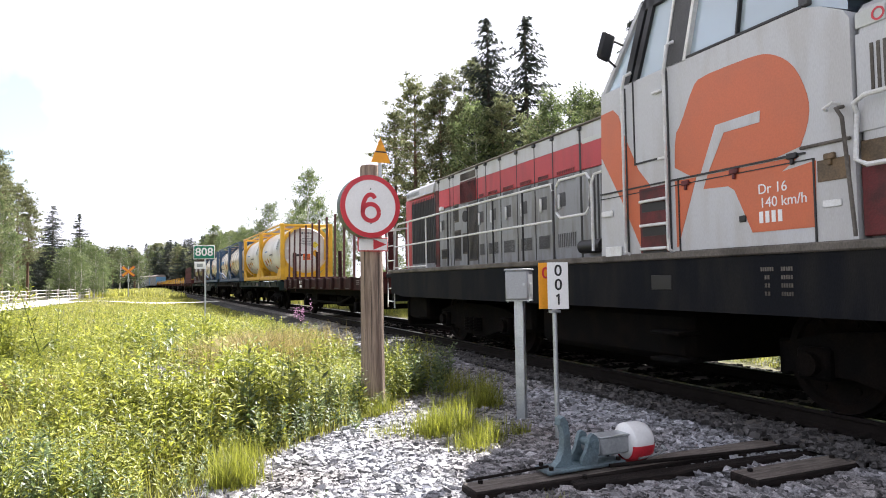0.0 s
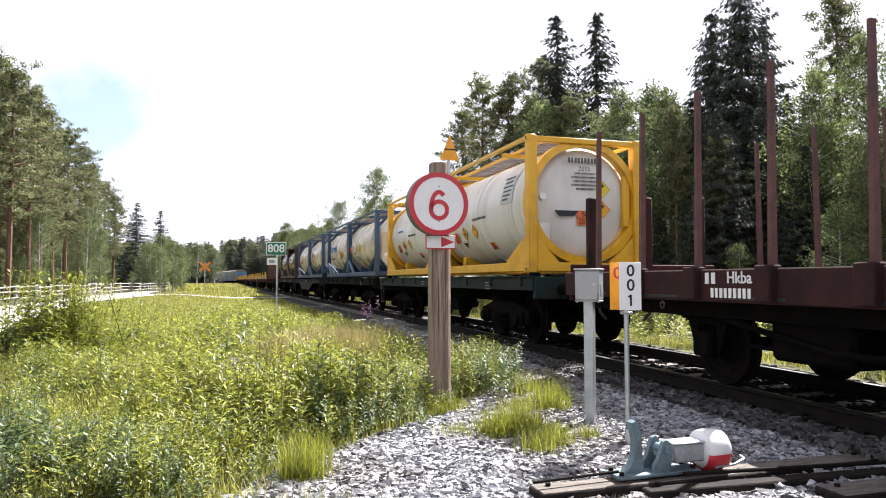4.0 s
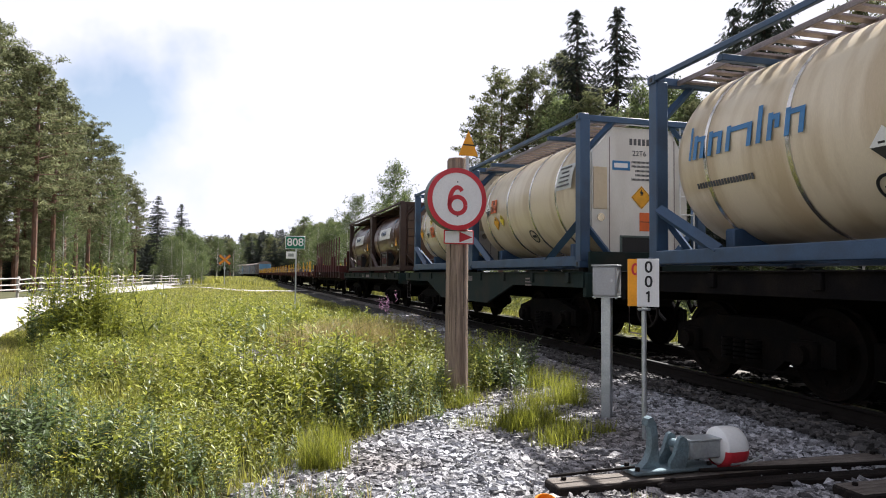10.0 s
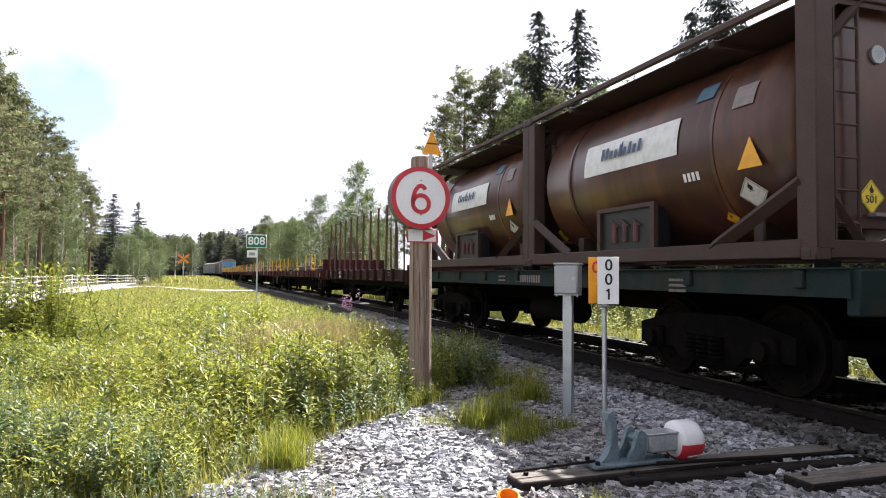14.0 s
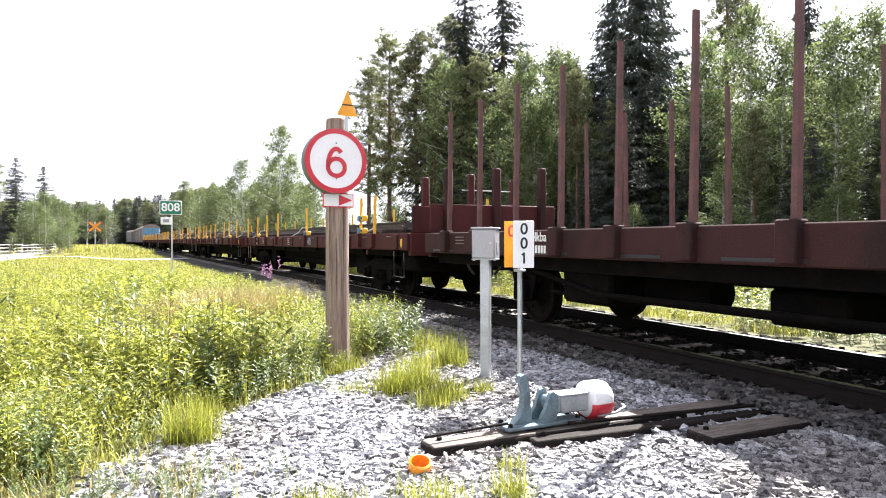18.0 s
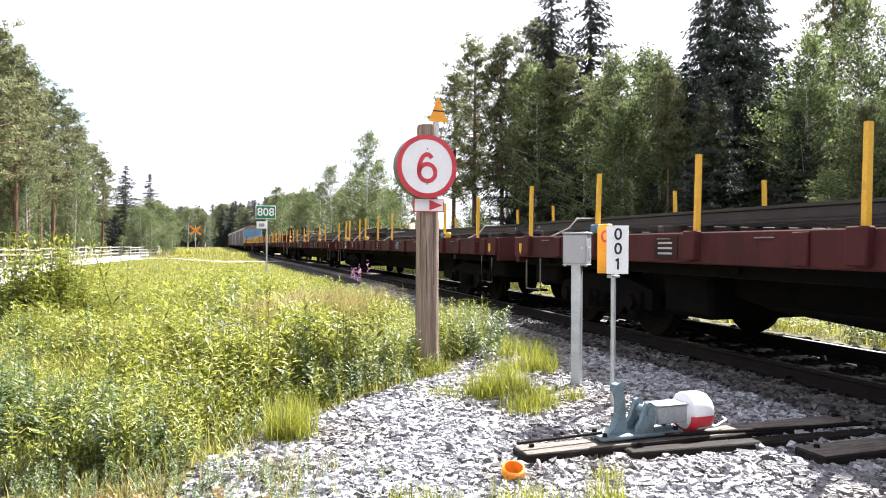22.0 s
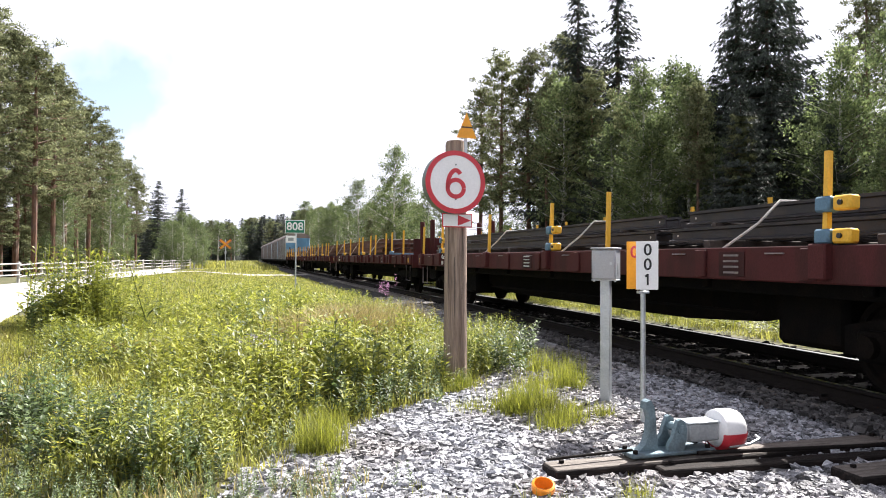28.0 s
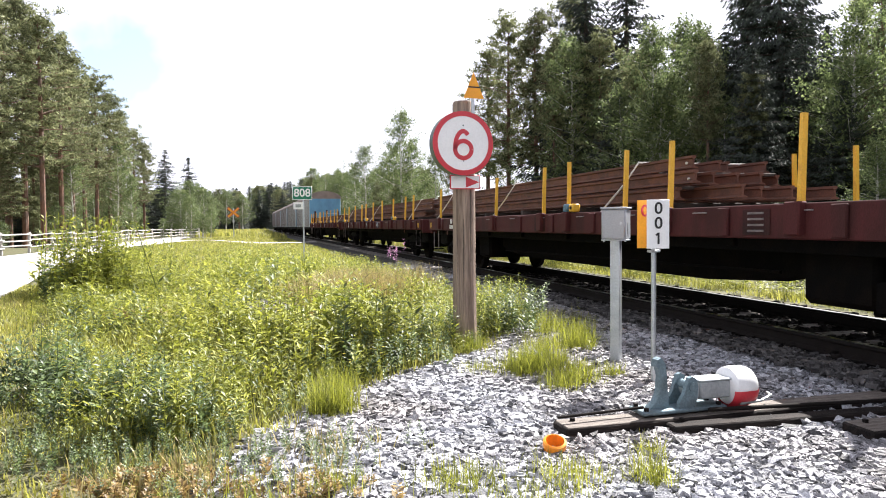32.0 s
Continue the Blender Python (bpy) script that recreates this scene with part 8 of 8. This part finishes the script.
for k in range(300):                                   # far wood that closes the view along the line
    y = rng_t.uniform(175, 330)
    a = rng_t.uniform(-0.34, 0.05)
    r = 0.048 + 0.014 * (a + 0.1) / 0.1 * (a > -0.1) + rng_t.uniform(-0.010, 0.006)
    if abs(a * y - float(line_x(min(y, 440)))) < 7:
        continue
    plant(rng_t.choice(["spruce_tree", "spruce_tree", "pine_tree", "birch_tree"]), rng_t.randrange(3), a * y, y, EYE + r * y, 1.7, "far wood")


for k in range(18):                                   # younger pines along the fence
    y = rng_t.uniform(34, 74)
    x = -rng_t.uniform(15.5, 20) - max(0, (y - 50) * 0.1)
    plant("pine_tree", rng_t.randrange(3), x, y, rng_t.uniform(4.5, 7.5), 1.5, "pines behind the road fence")
for k in range(34):                                   # low dark growth right behind the fence
    y = rng_t.uniform(29, 72)
    x = -rng_t.uniform(14.5, 19) - max(0, (y - 50) * 0.06)
    plant(rng_t.choice(["spruce_tree", "birch_tree", "pine_tree"]), rng_t.randrange(3), x, y, rng_t.uniform(1.3, 3.4), 1.8, "undergrowth in the pines")
for k in range(46):                                   # undergrowth deep in the pines
    y = rng_t.uniform(34, 125)
    x = -rng_t.uniform(17, 34) - max(0, (y - 60) * 0.16)
    plant(rng_t.choice(["birch_tree", "spruce_tree"]), rng_t.randrange(3), x, y, rng_t.uniform(2.5, 5.5), 1.8, "undergrowth in the pines")
for k in range(60):                                   # the wood behind closes off the sky between the trunks
    y = rng_t.uniform(40, 190)
    x = -rng_t.uniform(40, 60) - max(0, (y - 60) * 0.2)
    plant(rng_t.choice(["spruce_tree", "pine_tree", "spruce_tree"]), rng_t.randrange(3), x, y, rng_t.uniform(8, 11), 1.5, "pines behind the road fence")


# ---- meadow ----
def blade(n_seg, w):
    v, f = [], []
    for i in range(n_seg + 1):
        s = i / n_seg
        x = w * (1 - s) ** 0.7 + 0.0005
        v += [(-x, 0.35 * s * s, s * (1 - 0.12 * s)), (x, 0.35 * s * s, s * (1 - 0.12 * s))]
    for i in range(n_seg):
        f.append((2 * i, 2 * i + 1, 2 * i + 3, 2 * i + 2))
    return np.array(v), np.array(f)


def herb(seed, leaves, spread_, ln, wd, top=0.0):
    """A leafy stem one metre high."""
    rng = np.random.default_rng(seed)
    v, f = [], []
    for k in range(2):
        a = k * 1.57
        c, s = math.cos(a) * 0.006, math.sin(a) * 0.006
        b = len(v)
        v += [(-c, -s, 0), (c, s, 0), (c * 0.5, s * 0.5, 1), (-c * 0.5, -s * 0.5, 1)]
        f.append((b, b + 1, b + 2, b + 3))
    for k in range(leaves):
        z = 0.15 + 0.83 * (k + rng.random() * 0.6) / leaves
        a = k * 2.4 + rng.uniform(-0.4, 0.4)
        l = ln * (1.15 - 0.7 * z) * rng.uniform(0.7, 1.2)
        up = rng.uniform(0.0, 0.9)
        way, side = np.array([math.cos(a), math.sin(a), up]), np.array([-math.sin(a), math.cos(a), 0])
        o = np.array([0, 0, z]) + way * 0.02 * spread_
        b = len(v)
        v += [tuple(o), tuple(o + way * l * 0.5 - side * wd * l), tuple(o + way * l + np.array([0, 0, -0.12 * l])), tuple(o + way * l * 0.5 + side * wd * l)]
        f.append((b, b + 1, b + 2, b + 3))
    return np.array(v), np.array(f)


def field_points(rng, n, y0, y1, power=1.0, pad=0.0):
    """Random places in the meadow between the road and the gravel."""
    out = np.zeros((0, 2))
    while len(out) < n:
        y = y0 + (y1 - y0) * rng.random(n * 3) ** power
        a, b = np.interp(y, ROAD_Y, ROAD_A) + 0.15, gravel_edge(y) - pad
        x = -0.62 * y - 2.2 + (b + 0.62 * y + 2.2) * rng.random(n * 3)
        x = np.where(y < 9, -0.9 * y - 1.5 + (b + 0.9 * y + 1.5) * rng.random(n * 3), x)
        ok = (x > a) & (x < b)
        out = np.concatenate([out, np.c_[x, y][ok]])
    return out[:n]


def joined(name, makers, mat, label):
    vs, fs, k = [], [], 0
    for v, f in makers:
        vs.append(v)
        fs.append(f + k)
        k += len(v)
    return big_mesh(name, np.concatenate(vs), np.concatenate(fs), mat, "stuff", label)


rng_g = np.random.default_rng(12)


def weed_edge(y):
    """Where the tall weeds end towards the road; beyond lies short worn grass."""
    return np.interp(y, [2, 4.3, 5.9, 8.3, 10.9, 15.4, 22, 30, 60], [-0.2, -1.5, -2.25, -3.1, -3.85, -5.15, -6.4, -7.6, -9])


def bare(p):
    """True in the bare stony spot."""
    return ((p[:, 0] + 0.45) / 0.55) ** 2 + ((p[:, 1] - 12.4) / 1.0) ** 2 < 1


def tall(p):
    """How high the meadow stands: lower at the gravel and where it is bare."""
    h = 0.43 + 0.20 * np.sin(p[:, 0] * 1.1 + 0.6 * p[:, 1]) * np.sin(p[:, 1] * 0.5 + 1.0)
    h = h * np.clip((gravel_edge(p[:, 1]) - p[:, 0]) / 0.7, 0.5, 1.0)
    h = np.where(bare(p), h * 0.3, h)
    h = np.where((np.abs(p[:, 0] + 0.28) < 0.6) & (np.abs(p[:, 1] - 10.2) < 1.5), h * 0.26, h)
    h = h * np.clip(1 - 0.35 * (p[:, 1] - 14) / 20, 0.55, 1.0)
    h = np.where(p[:, 1] < 4.6, h * 0.3, h)
    h = h * np.clip(0.22 + 2.2 * (p[:, 0] - weed_edge(p[:, 1])), 0.22, 1.0)
    return h


def verge_points(rng, n, d0, d1, y0, y1):
    y = y0 + (y1 - y0) * rng.random(n)
    return np.c_[line_x(y) + d0 + (d1 - d0) * rng.random(n), y]


def strew(rng, tv, tf, p, h, lean=0.25, wide=None):
    n = len(p)
    size = np.c_[np.ones(n) if wide is None else h, h, h]
    return spread(tv, tf, np.c_[p, land(p[:, 0], p[:, 1]) - 0.02], rng.uniform(0, 6.3, n), size, rng.uniform(-lean, lean, n))


bits = []
for n, y0, y1, w, hh in ((20000, 2.4, 9, 0.0055, 0.66), (19000, 8, 20, 0.009, 0.70), (20000, 18, 48, 0.018, 0.7), (12000, 45, 85, 0.04, 0.55)):
    tv, tf = blade(3, w)
    p = field_points(rng_g, n, y0, y1)
    p = p[~bare(p)]
    n = len(p)
    bits.append(strew(rng_g, tv, tf, p, tall(p) * hh * rng_g.uniform(0.5, 1.35, n), 0.35))
tv, tf = blade(3, 0.006)
yy = 3.0 + 13 * rng_g.random(16000) ** 0.8
p = np.c_[weed_edge(yy) + (np.interp(yy, ROAD_Y, ROAD_A) - weed_edge(yy)) * rng_g.random(16000), yy]
bits.append(strew(rng_g, tv, tf, p, rng_g.uniform(0.05, 0.13, len(p)), 0.6))
tv, tf = blade(3, 0.07)
yy = 80 + 110 * rng_g.random(9000)
p = np.c_[-0.16 * yy + (gravel_edge(yy) + 0.16 * yy) * rng_g.random(9000), yy]
bits.append(strew(rng_g, tv, tf, p, rng_g.uniform(0.25, 0.7, len(p)), 0.35))
tv, tf = blade(3, 0.006)
p = verge_points(rng_g, 12000, 2.9, 4.8, 7.5, 30)
bits.append(strew(rng_g, tv, tf, p, rng_g.uniform(0.06, 0.34, len(p)) * (0.6 + 0.4 * np.sin(p[:, 1] * 1.9)), 0.7))
tv, tf = blade(3, 0.03)
p = verge_points(rng_g, 8000, 2.9, 10, 30, 90)
bits.append(strew(rng_g, tv, tf, p, rng_g.uniform(0.3, 0.6, len(p)), 0.35))
joined("meadow_grass", bits, "grass", "tall sunlit yellow-green meadow grass")
SPECIES = (("herb", "meadow_herbs", "leafy light green meadow weeds and willowherb",
            ((31, 2300, 3.6, 9.5, 24, 0.20, 0.17, 1.2), (32, 3200, 8.5, 20, 18, 0.26, 0.20, 1.15), (33, 2800, 18, 46, 12, 0.34, 0.26, 1.0))),
           ("weed", "dark_weeds", "darker green bushy weeds between the grass",
            ((41, 900, 3.6, 9.5, 26, 0.21, 0.22, 1.0), (42, 500, 8.5, 20, 20, 0.25, 0.25, 0.95), (43, 400, 18, 46, 12, 0.28, 0.28, 0.9))))
for mat_, name_, label_, rows_h in SPECIES:
    bits = []
    for seed, n, y0, y1, lv, ln, wd, hh in rows_h:
        tv, tf = herb(seed, lv, 1.0, ln, wd)
        p = field_points(rng_g, n, y0, y1, 1.0, 0.2)
        clump = np.sin(p[:, 0] * 2.3 + seed) * np.sin(p[:, 1] * 1.7 + seed * 0.3) + 0.6 * np.sin(p[:, 0] * 0.9 - p[:, 1] * 0.6 + seed)
        keep = clump + rng_g.normal(0, 0.5, n) > (-0.7 if mat_ == "herb" else 0.1)
        dry = ((p[:, 0] - 0.9) / 1.1) ** 2 + ((p[:, 1] - 12.4) / 1.5) ** 2 < 1
        path = (np.abs(p[:, 0] + 0.28 + 0.02 * (p[:, 1] - 11)) < 0.42) & (np.abs(p[:, 1] - 11.0) < 1.9)
        keep &= ~bare(p) & ~(path & (rng_g.random(n) < 0.75)) & ~(dry & (rng_g.random(n) < 0.85)) & (p[:, 0] > weed_edge(p[:, 1]) - 0.1)
        p = p[keep]
        bits.append(strew(rng_g, tv, tf, p, tall(p) * hh * rng_g.uniform(0.6, 1.35, len(p)), 0.22, 1))
    if mat_ == "herb":
        tv, tf = herb(51, 34, 1.0, 0.13, 0.2)
        for x, y, n, r, h in ((2.55, 8.7, 90, 0.5, 0.62), (2.9, 9.6, 90, 0.55, 0.62), (3.2, 10.6, 40, 0.4, 0.5), (2.2, 8.0, 25, 0.3, 0.5), (3.1, 11.5, 50, 0.5, 0.5), (-3.75, 14.0, 130, 0.75, 1.5), (-3.3, 13.2, 50, 0.6, 0.85), (-3.0, 17.0, 12, 0.3, 1.4), (-3.3, 11.0, 50, 0.5, 0.6)):
            p = np.c_[rng_g.normal(x, r * 0.55, n), rng_g.normal(y, r * 0.55, n)]
            bits.append(strew(rng_g, tv, tf, p, h * rng_g.uniform(0.45, 1.15, n), 0.3, 1))
        tv, tf = herb(52, 16, 1.0, 0.2, 0.25)
        p = verge_points(rng_g, 2000, 3.0, 8.0, 8, 45)
        bits.append(strew(rng_g, tv, tf, p, rng_g.uniform(0.35, 0.8, len(p)), 0.3, 1))
    else:
        # dark leaves on the nearest verge stand in for its shade
        tv, tf = herb(54, 22, 1.0, 0.2, 0.24)
        p = verge_points(rng_g, 700, 3.0, 7.0, 1, 9)
        bits.append(strew(rng_g, tv, tf, p, rng_g.uniform(0.3, 0.8, len(p)), 0.3, 1))
        tv, tf = herb(53, 40, 1.0, 0.16, 0.26)
        for x, y, n, r, h in ((-4.3, 14.5, 36, 0.5, 1.15), (-4.3, 13.6, 24, 0.5, 0.7), (-0.95, 9.6, 26, 0.3, 0.55), (-2.3, 6.3, 60, 0.5, 0.55), (-1.5, 5.4, 60, 0.45, 0.5), (-0.9, 5.0, 30, 0.35, 0.4), (-0.8, 4.3, 90, 0.6, 0.2), (0.0, 4.2, 60, 0.45, 0.18), (-1.6, 4.5, 60, 0.45, 0.22), (-0.3, 3.6, 60, 0.5, 0.14), (2.6, 8.3, 30, 0.4, 0.6), (3.1, 9.2, 34, 0.42, 0.62), (1.0, 7.0, 40, 0.5, 0.42), (0.2, 6.4, 40, 0.5, 0.42), (1.5, 7.9, 30, 0.4, 0.45)):
            p = np.c_[rng_g.normal(x, r * 0.55, n), rng_g.normal(y, r * 0.55, n)]
            bits.append(strew(rng_g, tv, tf, p, h * rng_g.uniform(0.5, 1.15, n), 0.35, 1))
    joined(name_, bits, mat_, label_)
bits = []
tv, tf = blade(3, 0.005)
for x, y, n, r, h in ((1.1, 11.6, 2600, 0.75, 0.72), (0.55, 12.6, 1300, 0.8, 0.62), (2.3, 15, 500, 0.8, 0.6), (-0.6, 3.9, 120, 0.5, 0.15), (-2.9, 5.6, 200, 0.7, 0.12), (-4.3, 9.2, 400, 0.8, 0.12), (-5.0, 12.6, 300, 0.6, 0.12), (0.1, 4.2, 160, 0.35, 0.16), (-0.9, 4.1, 160, 0.45, 0.15)):
    p = np.c_[rng_g.normal(x, r * 0.5, n), rng_g.normal(y, r * 0.6, n)]
    bits.append(strew(rng_g, tv, tf, p, h * rng_g.uniform(0.6, 1.2, n), 0.3))
joined("dry_grass", bits, "dry_grass", "dry brown seeding grass")
tv, tf = herb(61, 26, 1.0, 0.34, 0.30)
bits = []
for x, y, n, r in ((-0.40, 3.6, 70, 0.45), (-0.9, 3.85, 50, 0.35), (0.1, 3.5, 24, 0.3), (-2.2, 10.1, 16, 0.4), (0.35, 9.3, 14, 0.5)):
    p = np.c_[rng_g.normal(x, r * 0.55, n), rng_g.normal(y, r * 0.4, n)]
    bits.append(strew(rng_g, tv, tf, p, rng_g.uniform(0.06, 0.15, n) * (1 if y < 4 else 2.6), 0.5, 1))
joined("russet_leaves", bits, "russet", "low russet and brown leaves at the gravel's edge")
TUFTS_A = ((0.22, 5.75, 420, 0.22, 0.34), (0.2, 5.2, 700, 0.17, 0.36), (1.85, 7.45, 300, 0.26, 0.3), (2.08, 6.1, 620, 0.2, 0.34), (2.36, 6.2, 520, 0.2, 0.38), (2.42, 5.65, 420, 0.2, 0.3), (2.2, 5.45, 260, 0.16, 0.24), (3.1, 7.2, 420, 0.22, 0.4), (3.2, 8.3, 300, 0.25, 0.4), (2.84, 5.75, 140, 0.1, 0.2), (3.35, 7.8, 260, 0.2, 0.32), (2.75, 7.2, 260, 0.3, 0.3))
TUFTS_B = ((1.7, 6.3, 120, 0.2, 0.2), (0.17, 3.55, 130, 0.16, 0.2), (0.8, 3.45, 260, 0.24, 0.2), (1.42, 3.4, 200, 0.2, 0.2), (1.86, 3.3, 160, 0.12, 0.26), (0.75, 4.1, 40, 0.06, 0.1), (2.1, 3.75, 60, 0.08, 0.18), (1.1, 3.1, 200, 0.3, 0.18), (-0.3, 3.4, 300, 0.5, 0.22), (3.9, 9.0, 120, 0.3, 0.2))
bits = []
tv, tf = blade(3, 0.0026)
for x, y, n, r, h in TUFTS_A + TUFTS_B:
    n = int(n * 1.5)
    p = np.c_[rng_g.normal(x, r * 0.5, n), rng_g.normal(y, r * 0.5, n)]
    bits.append(strew(rng_g, tv, tf, p, h * rng_g.uniform(0.25, 1.05, n), 0.7))
joined("grass_tufts", bits, "tuft", "fine green grass tufts in the gravel")
bits = []
for x, y, n in ((2.1, 15.2, 4), (2.4, 16.8, 2)):
    for k in range(n):
        px, py = rng_g.normal(x, 0.28), rng_g.normal(y, 0.4)
        h = rng_g.uniform(0.55, 0.85)
        m = 20
        pts = np.c_[np.full(m, px) + rng_g.normal(0, 0.03, m), np.full(m, py) + rng_g.normal(0, 0.03, m), land(px, py) + h + 0.28 * rng_g.random(m)]
        q = np.array([(-1, 0, 0), (0, -0.2, 1), (1, 0, 0), (0, 0.2, -1)], float)
        bits.append(spread(q, np.array([(0, 1, 2, 3)]), pts, rng_g.uniform(0, 6.3, m), np.full(m, 0.014)))
joined("fireweed", bits, "pink", "pink fireweed spikes in the grass")
p = field_points(rng_g, 2600, 4.5, 26, 1.0, 0.1)
p = p[p[:, 0] > -2.0 + 0.6 * np.sin(p[:, 1])]
q = np.array([(-1, 0, 0), (0, -1, 0.2), (1, 0, 0), (0, 1, 0.2)], float)
joined("meadow_flowers", [spread(q, np.array([(0, 1, 2, 3)]), np.c_[p, land(p[:, 0], p[:, 1]) + tall(p) * rng_g.uniform(0.85, 1.25, len(p))], rng_g.uniform(0, 6.3, len(p)), rng_g.uniform(0.008, 0.018, len(p)))], "yellow_flower", "small yellow meadow flowers")
stones("bare_patch_stones", 1600, lambda rng, n: np.c_[rng.normal(-0.45, 0.24, n), rng.normal(12.4, 0.5, n)], (0.015, 0.032), "stone", "grey stones in a bare spot of the meadow", 7)


# ---- what moves ----
def travelled(t):
    """Metres the train has gone: a steady roll that quickens a little."""
    if t <= 16:
        return 4.95 * t
    if t <= 22:
        return 4.95 * t + 0.25 / 12 * (t - 16) ** 2
    return 4.95 * 22 + 0.25 * 3 + 5.2 * (t - 22)


def motions():
    times = [0, 2, 4, 6, 8, 10, 12, 14, 16, 18, 20, 22, 24, 26, 28, 30, 32]
    for ob, q, z, side in MOVING:
        walk(ob, [(t, on_line(q - travelled(t), z, side)) for t in times])
    steps = [i / 8 for i in range(257)]
    for ob, y, r in TURNING:
        walk(ob, [(t, pose(0, y, r, math.degrees(travelled(t) / r), 0, 0)) for t in steps])


motions()
